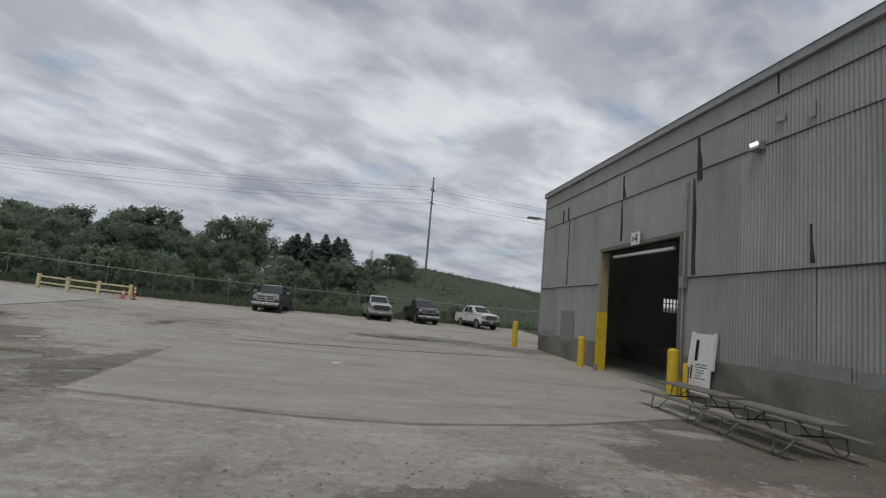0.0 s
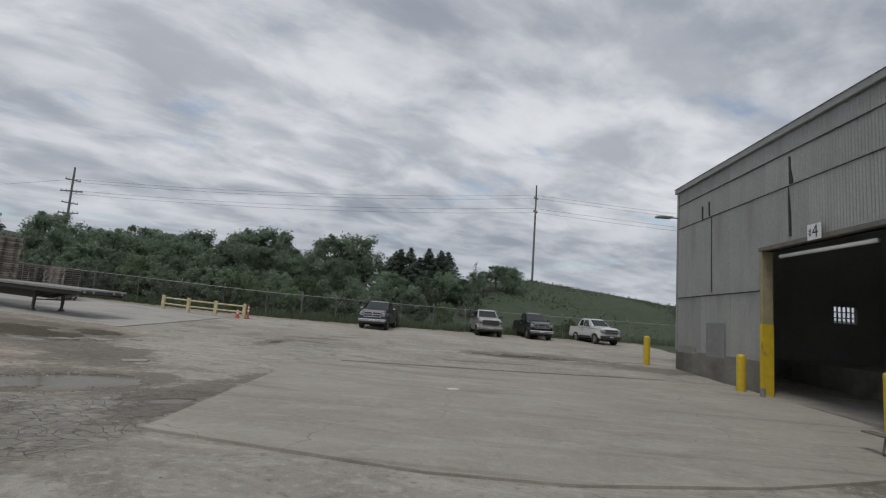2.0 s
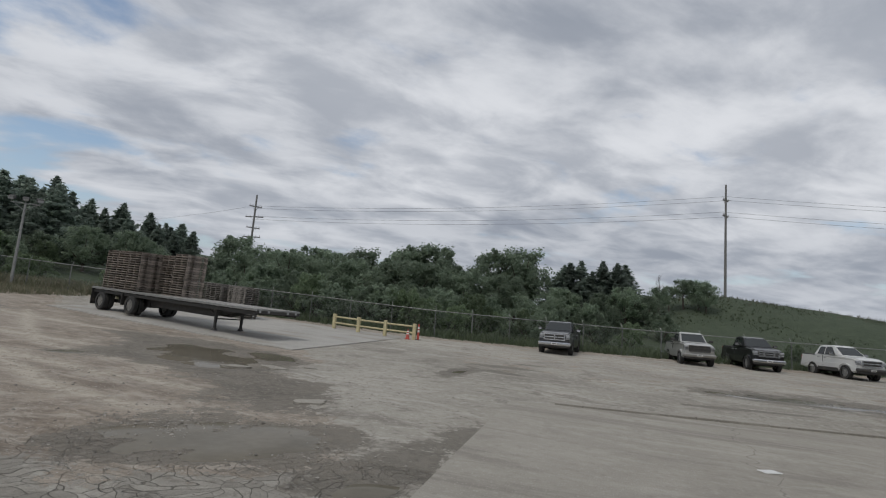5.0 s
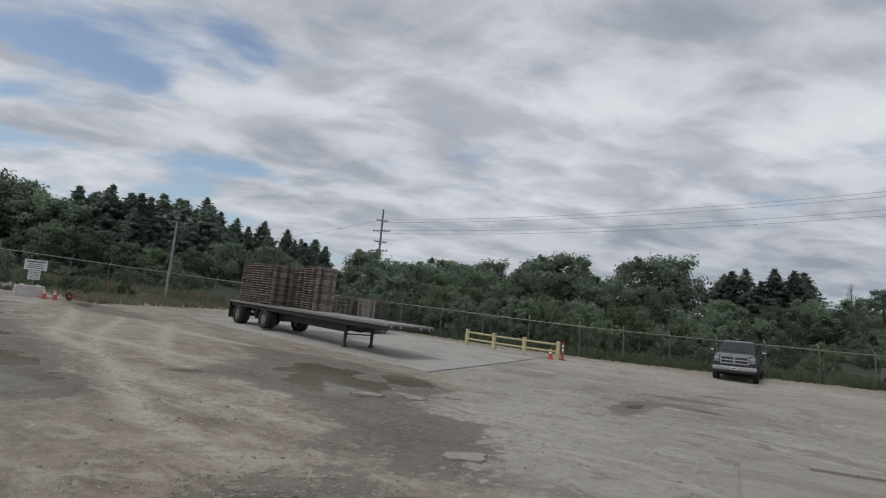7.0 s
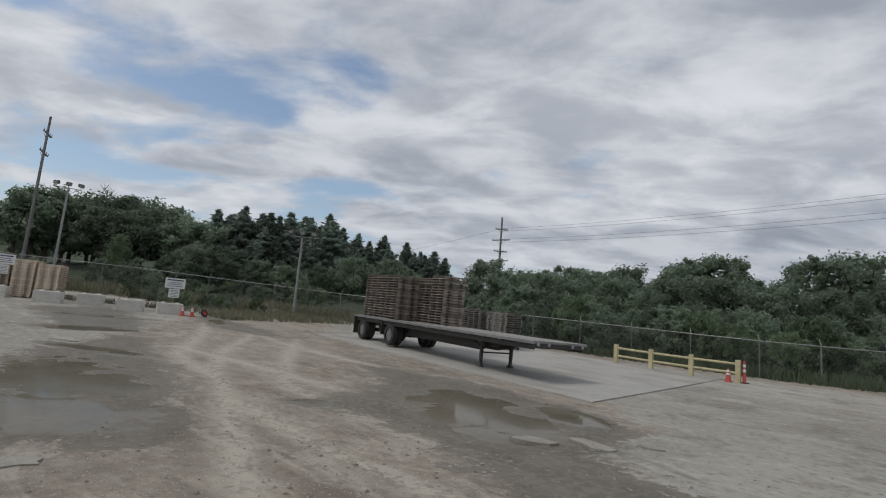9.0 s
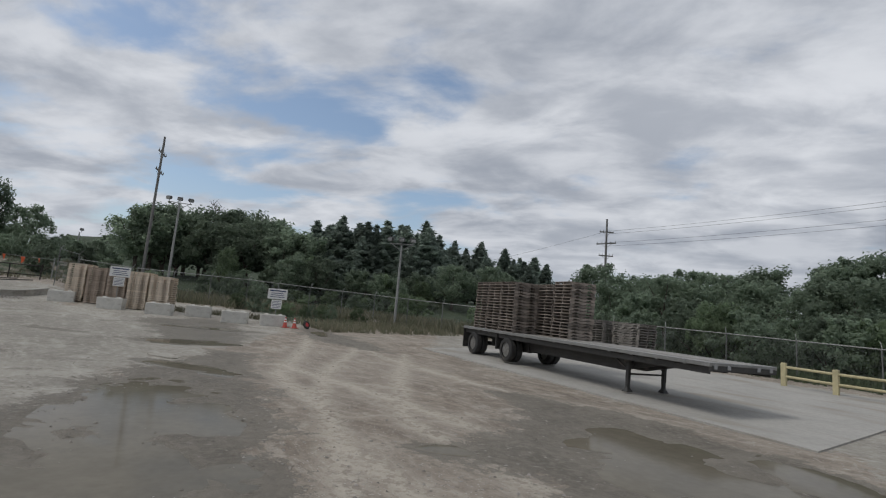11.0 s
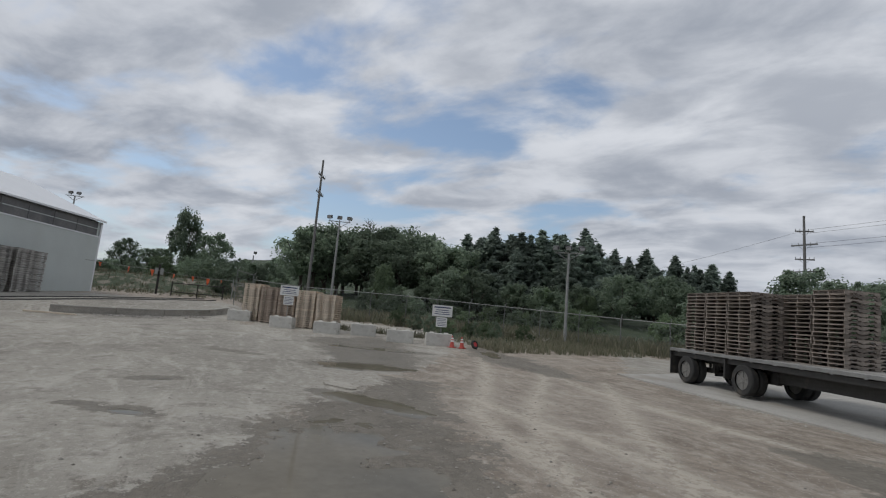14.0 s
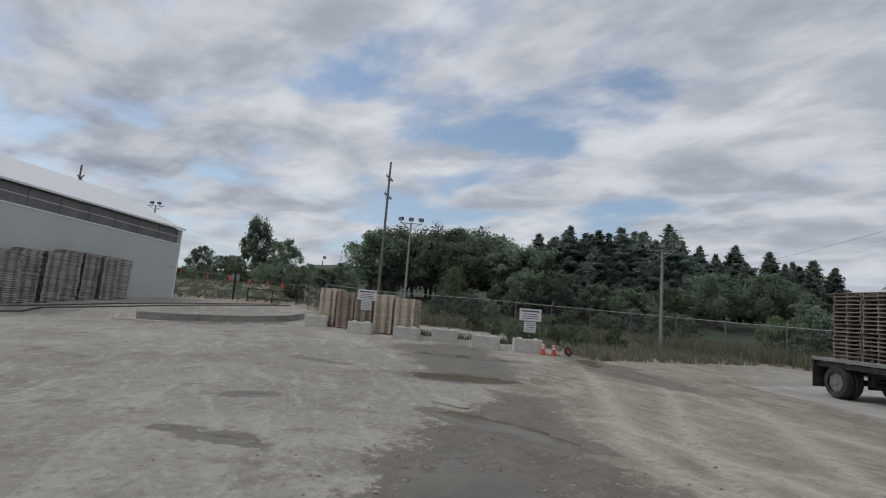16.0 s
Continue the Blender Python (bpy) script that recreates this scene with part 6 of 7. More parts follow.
def flag_line():
    f = thing("flag_line", Matrix(), "sagging line of small orange pennants", "pennant line")
    spots = [Vector(p) for p in ((-66.3, 3.6, 6.32), (-65.6, 4.75, 6.22), (-65.4, 6.85, 6.08), (-65.8, 8.5, 6.08), (-66.8, 10.1, 5.95), (-67.9, 11.55, 5.98), (-68.5, 12.8, 5.95), (-69.2, 13.9, 6.0), (-69.8, 15.0, 6.05))]
    bm = bmesh.new()
    for a, c in zip(spots, spots[1:]):
        rod(bm, a, c, 0.016, n=5)
    part("cord", bm, STEEL, f)
    for k, p in enumerate(spots[1:-1]):
        bm = bmesh.new()
        turn, w, h = 0.5 + 0.7 * math.sin(2.3 * k), 0.15, 0.42 + 0.1 * (k % 3)
        dx, dy = math.cos(turn) * w, math.sin(turn) * w
        vs = [bm.verts.new(q) for q in ((p.x - dy, p.y - dx, p.z), (p.x + dy, p.y + dx, p.z - 0.03), (p.x + dy * 0.9, p.y + dx * 0.7, p.z - h * 0.6), (p.x - 0.05, p.y + 0.05 * (-1) ** k, p.z - h))]
        bm.faces.new(vs)
        bmesh.ops.solidify(bm, geom=bm.faces[:], thickness=0.012)
        part("pennant", bm, ORANGE, f)
    end = spots[-1]
    bm = bmesh.new()
    rod(bm, (end.x, end.y, ground_z(end.x, end.y) - 0.2), (end.x, end.y, end.z + 0.15), 0.05)
    part("post", bm, STEEL, f)


flag_line()


def meter_post():
    p = thing("meter_post", at(-70.6, 8.6), "steel post with two grey electric boxes", "utility post")
    bm = bmesh.new()
    box(bm, -0.07, 0.07, -0.09, 0.09, -0.2, 2.7, bevel=0.01)
    part("post", bm, DARK_GAP, p)
    for y in (-0.22, 0.22):
        bm = bmesh.new()
        box(bm, 0.08, 0.26, y - 0.13, y + 0.13, 1.75, 2.35, bevel=0.02)
        part("box", bm, STEEL, p)


meter_post()


def pipe_gate():
    g = thing("pipe_gate", Matrix(), "low dark pipe gate across the forecourt track", "gate")
    a, c = Vector((-69.5, 9.9)), Vector((-68.2, 14.2))
    za, zc = ground_z(a.x, a.y), ground_z(c.x, c.y)
    for h in (0.35, 1.15):
        bm = bmesh.new()
        rod(bm, (a.x, a.y, za + h), (c.x, c.y, zc + h), 0.04)
        part("rail", bm, DARK_GAP, g)
    for q in (0.0, 0.5, 1.0):
        p = a.lerp(c, q)
        bm = bmesh.new()
        rod(bm, (p.x, p.y, ground_z(p.x, p.y) - 0.1), (p.x, p.y, ground_z(p.x, p.y) + (1.3 if q != 0.5 else 1.15)), 0.05)
        part("post", bm, DARK_GAP, g)


pipe_gate()


# ---------------------------------------------------------------- chain-link fence
def link_material():
    m = bpy.data.materials.new("chain_link_mesh")
    m.use_nodes = True
    nt = m.node_tree
    N, L = nt.nodes.new, nt.links.new
    b, out = nt.nodes["Principled BSDF"], nt.nodes["Material Output"]
    b.inputs["Base Color"].default_value = (0.22, 0.23, 0.23, 1)
    b.inputs["Roughness"].default_value = 0.55
    tr, mx = N("ShaderNodeBsdfTransparent"), N("ShaderNodeMixShader")
    tc, sep = N("ShaderNodeTexCoord"), N("ShaderNodeSeparateXYZ")
    L(tc.outputs["UV"], sep.inputs[0])
    res = []
    for op in ("ADD", "SUBTRACT"):
        s, sc, fr, lt = (N("ShaderNodeMath") for _ in range(4))
        s.operation = op
        L(sep.outputs[0], s.inputs[0])
        L(sep.outputs[1], s.inputs[1])
        sc.operation, sc.inputs[1].default_value = "MULTIPLY", 14.0
        L(s.outputs[0], sc.inputs[0])
        fr.operation = "FRACT"
        L(sc.outputs[0], fr.inputs[0])
        lt.operation, lt.inputs[1].default_value = "LESS_THAN", 0.03
        L(fr.outputs[0], lt.inputs[0])
        res.append(lt.outputs[0])
    mxm = N("ShaderNodeMath")
    mxm.operation = "MAXIMUM"
    L(res[0], mxm.inputs[0])
    L(res[1], mxm.inputs[1])
    L(mxm.outputs[0], mx.inputs[0])
    L(tr.outputs[0], mx.inputs[1])
    L(b.outputs[0], mx.inputs[2])
    L(mx.outputs[0], out.inputs[0])
    return m


LINK = link_material()


def chain_fence(line, label):
    f = thing("chain_link_fence", Matrix(), label, "fence")
    pts = []
    for (xa, ya, ha), (xc, yc, hc) in zip(line, line[1:]):
        d = math.hypot(xc - xa, yc - ya)
        n = max(1, round(d / 3.0))
        pts += [(xa + (xc - xa) * k / n, ya + (yc - ya) * k / n, ha + (hc - ha) * k / n) for k in range(n)]
    pts.append(line[-1])
    rnd = random.Random(9)
    for k, (x, y, h) in enumerate(pts):
        z = ground_z(x, y)
        bm = bmesh.new()
        rod(bm, (x, y, z - 0.2), (x + rnd.uniform(-0.03, 0.03), y, z + h + 0.05), 0.030 if k % 5 else 0.04, n=8)
        p = part("fence_post", bm, FENCE_STEEL, f)
        bm = bmesh.new()
        rod(bm, (x, y, z + h), (x - 0.12, y + 0.22, z + h + 0.34), 0.016, n=6)
        part("barb_arm", bm, STEEL, p)
    for (xa, ya, ha), (xc, yc, hc) in zip(pts, pts[1:]):
        za, zc = ground_z(xa, ya), ground_z(xc, yc)
        bm = bmesh.new()
        rod(bm, (xa, ya, za + ha), (xc, yc, zc + hc), 0.028, n=8)
        part("top_rail", bm, STEEL, f)
        bm = bmesh.new()
        vs = [bm.verts.new(p) for p in ((xa, ya, za + 0.03), (xc, yc, zc + 0.03), (xc, yc, zc + hc), (xa, ya, za + ha))]
        fc = bm.faces.new(vs)
        uv = bm.loops.layers.uv.new("UVMap")
        d = math.hypot(xc - xa, yc - ya)
        for lp, q in zip(fc.loops, ((0, 0), (d, 0), (d, hc), (0, ha))):
            lp[uv].uv = q
        part("wire_mesh", bm, LINK, f)


chain_fence(FENCE, "galvanised chain-link fence with a top rail along the yard")
chain_fence([(-63.0, 20.2, 2.4), (-65.5, 16.6, 2.6)], "short chain-link return beside the pallets")
chain_fence([(-65.4, 16.5, 3.0), (-64.5, 15.1, 3.0)], "tall chain-link gate leaf standing open")


# ---------------------------------------------------------------- poles, wires, yard lights
def utility_pole(x, y, top, arms, rz, label, r=0.15, bottom=None):
    z = ground_z(x, y) if bottom is None else bottom
    p = thing("utility_pole", pose(x, y, z, 0, 0, rz), label, "utility pole", "power line poles")
    bm = bmesh.new()
    rod(bm, (0, 0, -1.0), (0, 0, top - z), r, r * 0.62, n=12)
    part("pole", bm, POLE_WOOD, p)
    for zz, half, tilt in arms:
        bm = bmesh.new()
        box(bm, -half, half, -0.06, 0.06, -0.07, 0.07, pose(0, 0.16, zz - z, 0, tilt, 0))
        a = part("crossarm", bm, POLE_WOOD, p)
        for s in (-0.92, -0.45, 0.45, 0.92):
            bm = bmesh.new()
            q = pose(0, 0.16, zz - z, 0, tilt, 0) @ Vector((s * half, 0, 0.07))
            rod(bm, q, q + Vector((0, 0, 0.22)), 0.045, 0.03, n=8)
            part("insulator", bm, STEEL, a)
        bm = bmesh.new()
        rod(bm, (half * 0.55, 0.16, zz - z), (0, 0.12, zz - z - 0.6), 0.02, n=6)
        rod(bm, (-half * 0.55, 0.16, zz - z), (0, 0.12, zz - z - 0.6), 0.02, n=6)
        part("arm_brace", bm, STEEL, p)
    return p


utility_pole(10.05, 80.3, 22.6, [(20.6, 0.35, 25), (18.6, 0.35, 25)], 0, "tall bare wooden utility pole on the grass bank", 0.17)
utility_pole(-55.5, 75.0, 19.7, [(17.9, 0.92, 4), (16.3, 1.3, -4), (14.6, 0.96, 3), (13.2, 1.2, -3)], 33, "wooden utility pole with four crossarms above the trees", 0.2)
utility_pole(-74.1, 22.6, 20.7, [(18.9, 0.5, 40), (16.9, 0.5, 40)], 80, "tall wooden utility pole with short tilted arms behind the trees", 0.17)
utility_pole(-115.0, -20.5, 24.6, [(22.4, 0.9, 40), (22.4, 0.9, -40)], 60, "distant wooden utility pole behind the pale shed", 0.22)


def wire(a, c, sag, r=0.014):
    cu = bpy.data.curves.new("wire", "CURVE")
    cu.dimensions, cu.bevel_depth = "3D", r
    sp = cu.splines.new("POLY")
    n = 24
    sp.points.add(n)
    for k in range(n + 1):
        q = k / n
        p = Vector(a).lerp(Vector(c), q)
        sp.points[k].co = (p.x, p.y, p.z - 4 * sag * q * (1 - q), 1)
    cu.materials.append(BLACK_STEEL)
    return tagged(new("power_line", cu), "thin dark power line strung between utility poles", "power line", "power lines")


for dz, dx in ((0, 0.0), (-0.5, 0.3), (-2.0, -0.3), (-2.6, 0.3)):
    wire((10.05 + dx, 80.3, 21.1 + dz), (-55.5 + dx, 75.0, 18.0 + dz * 0.8), 0.9)
    wire((10.05 + dx, 80.3, 21.1 + dz), (75.0, 72.0, 16.5 + dz * 0.8), 0.8)
wire((-55.5, 75.0, 18.0), (-140.0, 96.0, 18.0), 1.4)


def yard_light(x, y, top, heads, rz, label):
    z = ground_z(x, y)
    p = thing("yard_light", pose(x, y, z, 0, 0, rz), label, "flood light pole", "yard lights beyond the fence")
    h = top - z
    bm = bmesh.new()
    rod(bm, (0, 0, -0.3), (0, 0, h - 0.25), 0.12, 0.075, n=12)
    part("pole", bm, STEEL, p)
    if heads > 1:
        bm = bmesh.new()
        rod(bm, (-0.95, 0, h - 0.2), (0.95, 0, h - 0.2), 0.035, n=8)
        rod(bm, (-0.8, 0, h - 0.2), (0, 0, h - 0.75), 0.025, n=8)
        rod(bm, (0.8, 0, h - 0.2), (0, 0, h - 0.75), 0.025, n=8)
        part("bracket", bm, STEEL, p)
    for x_ in ((-0.85, 0.0, 0.85) if heads == 3 else (-0.4, 0.4) if heads == 2 else (0.2,)):
        bm = bmesh.new()
        m = pose(x_, -0.1, h + 0.02, 25, 0, x_ * 25)
        box(bm, -0.22, 0.22, -0.16, 0.16, -0.02, 0.26, m, bevel=0.05)
        hd = part("lamp_head", bm, BLACK_STEEL, p)
        bm = bmesh.new()
        box(bm, -0.18, 0.18, -0.18, -0.155, 0.02, 0.22, m)
        part("lens", bm, LAMP_GLASS, hd)
        bm = bmesh.new()
        rod(bm, (x_, 0, h - 0.2), (x_, -0.05, h + 0.05), 0.03, n=6)
        part("knuckle", bm, STEEL, p)


yard_light(-46.2, 35.9, 9.3, 3, 50, "grey steel pole with three dark floodlights")
yard_light(-62.0, 22.8, 12.0, 3, 75, "tall grey steel pole with three dark floodlights")
yard_light(-92.0, 17.6, 11.3, 1, 80, "distant slim pole with one floodlight")
yard_light(-86.0, -2.4, 14.8, 2, 80, "pole with two floodlights rising behind the shed roof")


# ---------------------------------------------------------------- trees
def leaves(name, pts, nrm, size, seed, material, parent, stretch=1.0):
    """Many small bent leaf clumps: each a quad folded along its middle."""
    rs = np.random.RandomState(seed)
    n = len(pts)
    nrm = nrm + rs.normal(0, 0.55, (n, 3))
    nrm /= np.linalg.norm(nrm, axis=1, keepdims=True) + 1e-9
    t = rs.normal(0, 1, (n, 3))
    t -= nrm * (t * nrm).sum(1, keepdims=True)
    t /= np.linalg.norm(t, axis=1, keepdims=True) + 1e-9
    b = np.cross(nrm, t)
    s = size * rs.uniform(0.55, 1.35, (n, 1))
    fold = nrm * s * rs.uniform(-0.35, 0.35, (n, 1))
    v = np.stack([pts - t * s * stretch, pts - b * s * 0.6 + fold, pts + t * s * stretch, pts + b * s * 0.6 + fold], 1).reshape(-1, 3)
    f = np.arange(4 * n).reshape(n, 4)
    return mesh_part(name, v.tolist(), np.concatenate([f[:, [0, 1, 2]], f[:, [0, 2, 3]]]).tolist(), material, parent)


def broadleaf(seed, label, n=4200, spread=0.40, low=0.22, material=None, size=0.0205):
    """A broad-leaved tree one unit high."""
    rs = np.random.RandomState(seed)
    t = thing("broadleaf_tree", Matrix(), label, "tree", "broad-leaved trees beyond the fence")
    bm = bmesh.new()
    rod(bm, (0, 0, -0.06), (0.01, 0, low + 0.12), 0.026, 0.017, n=8)
    tips = []
    for k in range(6):
        a = 2 * math.pi * k / 6 + rs.uniform(-0.4, 0.4)
        e = Vector((math.cos(a) * spread * 0.6, math.sin(a) * spread * 0.6, low + 0.3 + rs.uniform(0, 0.25)))
        rod(bm, (0.005, 0, low + rs.uniform(-0.02, 0.12)), e, 0.012, 0.004, n=6)
        tips.append(e)
    part("trunk", bm, BARK, t)
    pts, nrm = [], []
    nl = 54
    for k in range(nl):
        a, q = rs.uniform(0, 2 * math.pi), rs.uniform(0, 1)
        hz = low + 0.10 + (0.90 - low - 0.12) * (k + 0.5) / nl
        rad = spread * (0.95 - abs((hz - low) / (1 - low) - 0.42) * 1.15) * math.sqrt(q)
        c = np.array([rad * math.cos(a), rad * math.sin(a), hz])
        r = rs.uniform(0.05, 0.13) * (0.8 if hz > 0.75 else 1.0)
        m = n // nl
        d = rs.normal(0, 1, (m, 3))
        d /= np.linalg.norm(d, axis=1, keepdims=True)
        rr = r * (rs.uniform(0.2, 1.0, (m, 1)) + 0.55 * rs.uniform(0, 1, (m, 1)) ** 4) * np.array([[1.1, 1.1, 0.95]])
        pts.append(c + d * rr)
        nrm.append(d + [0, 0, 0.35])
    leaves("crown", np.concatenate(pts), np.concatenate(nrm), size, seed, material or LEAF_A, t)
    return t


def cedar(seed, label, n=4200, spread=0.21):
    rs = np.random.RandomState(seed)
    t = thing("cedar_tree", Matrix(), label, "tree", "cedars beyond the fence")
    bm = bmesh.new()
    rod(bm, (0, 0, -0.06), (0, 0, 0.97), 0.022, 0.004, n=8)
    part("trunk", bm, BARK, t)
    nb = 150
    hb = 0.05 + 0.93 * (1 - rs.uniform(0, 1, nb) ** 0.7)
    ab = rs.uniform(0, 2 * math.pi, nb)
    lb = spread * ((1 - hb) ** 0.85 + 0.03) * rs.uniform(0.45, 1.35, nb)
    k = rs.randint(0, nb, n)
    q = rs.uniform(0.12, 1.05, n)
    fat = 0.032 * (1.15 - q)
    r = lb[k] * q
    pts = np.stack([r * np.cos(ab[k]), r * np.sin(ab[k]), hb[k] + 0.30 * r], 1) + rs.normal(0, 1, (n, 3)) * fat[:, None]
    ns = 240
    top = rs.uniform(0, 1, ns)
    slim = 0.034 * (1 - top) ** 0.8 + 0.003
    pts = np.concatenate([pts, np.stack([rs.normal(0, 1, ns) * slim, rs.normal(0, 1, ns) * slim, 0.78 + 0.32 * top], 1)])
    nrm = np.concatenate([np.stack([np.cos(ab[k]), np.sin(ab[k]), 0.8 + 0 * q], 1), rs.normal(0, 1, (ns, 3))])
    leaves("crown", pts, nrm, 0.019, seed, LEAF_B, t, 1.5)
    return t


def snag(m, label):
    t = thing("dead_tree", m, label, "tree")
    rs = random.Random(3)
    bm = bmesh.new()
    rod(bm, (0, 0, -0.3), (0.2, 0, 5.2), 0.13, 0.02, n=7)
    for k in range(22):
        z = 1.8 + k * 0.155
        a = rs.uniform(0, 6.28)
        L_ = rs.uniform(0.6, 1.5) * (1.15 - k / 26)
        e = Vector((0.04 * z + L_ * 0.7 * math.cos(a), L_ * 0.7 * math.sin(a), z + L_ * 0.8))
        rod(bm, (0.04 * z, 0, z), e, 0.035, 0.01, n=5)
        for j in range(3):
            b2 = rs.uniform(0, 6.28)
            s = Vector((0.04 * z, 0, z)).lerp(e, 0.45 + 0.2 * j)
            rod(bm, s, s + Vector((0.35 * math.cos(b2), 0.35 * math.sin(b2), 0.4)), 0.012, 0.006, n=4)
    return part("trunk", bm, BARK, t, "bare grey limbs")


def plant(proto, x, y, h, wide=1.0, seed=0):
    r = random.Random(seed * 131 + int(x * 17) + int(y * 29))
    m = pose(x, y, ground_z(x, y) - 0.05, r.uniform(-3, 3), r.uniform(-3, 3), r.uniform(0, 360)) @ Matrix.Diagonal((h * wide, h * wide * r.uniform(0.9, 1.1), h, 1))
    return copy_thing(proto, m)


BROAD = [broadleaf(s, lab, 6000, sp, lo) for s, lab, sp, lo in ((1, "rounded green broad-leaved tree in the wood beyond the fence", 0.42, 0.16), (2, "dense green broad-leaved tree in the wood beyond the fence", 0.48, 0.12), (3, "tall uneven broad-leaved tree in the wood beyond the fence", 0.36, 0.22))]
AIRY = broadleaf(5, "open-crowned broad-leaved tree with sky showing through", 3800, 0.40, 0.34)
BUSH = broadleaf(6, "leafy green bush growing behind the chain-link fence", 3000, 0.62, 0.0, LEAF_C, 0.032)
DARKBUSH = broadleaf(7, "dark green bush growing behind the chain-link fence", 3000, 0.62, 0.0, LEAF_A, 0.032)
CEDAR = [cedar(s, lab, 4700, sp) for s, lab, sp in ((11, "dark pointed cedar in the wood beyond the fence", 0.30), (12, "slim dark cedar with a pointed top", 0.25), (13, "bushy dark cedar in the wood beyond the fence", 0.36))]
for o in (BUSH, DARKBUSH):
    o["category"], o["group"] = "bush", "bushes along the fence"


def grow():
    rnd = random.Random(21)

    def row(protos, a, c, n, h0, h1, jit, wide=1.0):
        for k in range(n):
            q = (k + 0.5) / n + rnd.uniform(-0.3, 0.3) / n
            x = a[0] + (c[0] - a[0]) * q + rnd.uniform(-jit, jit)
            y = a[1] + (c[1] - a[1]) * q + rnd.uniform(-jit, jit)
            plant(rnd.choice(protos), x, y, rnd.uniform(h0, h1), wide, k)

    # west: broad-leaved wood, then cedars
    row(BROAD, (-92, 14), (-80, 20), 4, 2.8, 3.8, 1.5)
    row(BROAD, (-81, 20), (-75, 37), 9, 7.6, 9.4, 1.5, 1.2)
    row(BROAD, (-76, 28), (-68, 40), 6, 6.2, 7.6, 1.2, 1.25)
    row(BROAD, (-84, 26), (-80, 42), 5, 8.0, 9.2, 2.0, 1.1)
    row(CEDAR, (-71, 40), (-61.5, 51), 15, 6.0, 8.6, 1.4, 1.6)
    row(CEDAR, (-67.5, 39), (-60, 48), 7, 4.5, 6.5, 1.0, 1.5)
    row(CEDAR, (-76, 42), (-66, 56), 15, 6.4, 8.2, 1.5, 1.6)
    row(CEDAR, (-71, 58), (-60, 68), 14, 5.8, 8.0, 1.2, 1.6)
    row(CEDAR, (-68, 56), (-58, 65), 10, 4.2, 6.0, 1.0, 1.5)
    row(BROAD, (-63, 33), (-57, 45), 4, 3.4, 5.0, 1.0, 1.15)
    row(BROAD, (-56, 47), (-52, 58), 3, 4.0, 5.6, 1.5, 1.2)
    # north: broad-leaved wood to the right of the far pole
    row(BROAD, (-48, 62), (-11, 66), 13, 6.0, 7.6, 1.5, 1.15)
    row(BROAD + [AIRY], (-44, 57), (-10, 58), 11, 5.0, 6.4, 1.5, 1.15)
    plant(AIRY, -15.5, 66.0, 8.4, 0.9)
    plant(BROAD[2], -12.5, 65.0, 8.2, 1.1)
    plant(BROAD[0], -22.5, 65.0, 8.4, 1.15)
    plant(AIRY, -25.5, 65.5, 8.2, 1.0)
    row(CEDAR, (-9.5, 66), (-0.5, 66), 9, 3.6, 5.6, 1.0, 1.9)
    row(BROAD, (-10, 62), (1, 63), 5, 3.0, 4.2, 1.0, 1.2)
    row([AIRY, BROAD[0]], (0, 68), (6, 72), 4, 2.4, 3.6, 0.8, 1.1)
    plant(BROAD[1], 6.4, 70.0, 3.4, 1.1)
    # underwood right behind the fence
    row([DARKBUSH, DARKBUSH, BUSH], (-46, 44.5), (-16, 47.5), 17, 2.4, 3.8, 1.3)
    row([DARKBUSH], (-42, 50), (-12, 52), 14, 3.0, 4.4, 1.5)
    row([DARKBUSH, BUSH], (-15, 47.5), (-2, 53), 8, 2.0, 3.2, 1.0)
    row([DARKBUSH], (-12, 56), (1, 59), 6, 2.5, 3.6, 1.2)
    row([DARKBUSH, BUSH], (-66, 26), (-50, 41), 14, 1.5, 2.8, 1.2)
    row([DARKBUSH], (-72, 28), (-56, 44), 12, 2.6, 3.8, 1.5)
    row([BUSH, DARKBUSH], (-56, 26), (-46, 33), 6, 0.8, 1.5, 0.8)
    row([DARKBUSH, BUSH], (8.6, 53.6), (11, 55), 3, 1.2, 1.9, 0.5)
    row([DARKBUSH, BUSH], (-100, 6), (-76, 15), 12, 1.8, 3.0, 2.0)
    row([BUSH, DARKBUSH], (-68.5, 17), (-64.5, 22), 4, 1.6, 2.6, 0.6)
    # lighter young trees in front of the dark ones
    plant(BUSH, -63.5, 35.6, 5.0, 0.55, 4)
    plant(BUSH, -58.0, 42.0, 3.6, 0.7, 5)
    plant(BUSH, -55.0, 44.5, 3.4, 0.7, 6)
    plant(BUSH, -68.0, 29.0, 5.2, 0.5, 7)
    row([BUSH], (-30, 46), (-12, 48), 5, 3.0, 4.2, 1.0, 0.7)
    row([BUSH, DARKBUSH], (-49.5, 27.5), (-46.5, 31.5), 4, 1.2, 1.9, 0.5, 0.7)
    row([DARKBUSH, BUSH], (-88, -8), (-84, 14), 9, 1.8, 3.2, 1.5)
    row(BROAD, (-112, -12), (-104, 10), 8, 2.4, 3.4, 2.0, 1.3)
    # far west
    plant(BROAD[2], -121, 7.6, 13.6, 0.62)
    plant(BROAD[0], -119, 12.5, 9.6, 0.9)
    plant(BROAD[1], -120, 17.0, 5.2, 1.2)
    plant(BROAD[1], -124, -2.0, 7.0, 0.9)
    row(BROAD, (-150, -30), (-140, 30), 9, 3.6, 4.8, 4.0, 1.6)
    row(BROAD, (-106, 20), (-96, 30), 4, 4.0, 5.2, 2.0, 1.1)
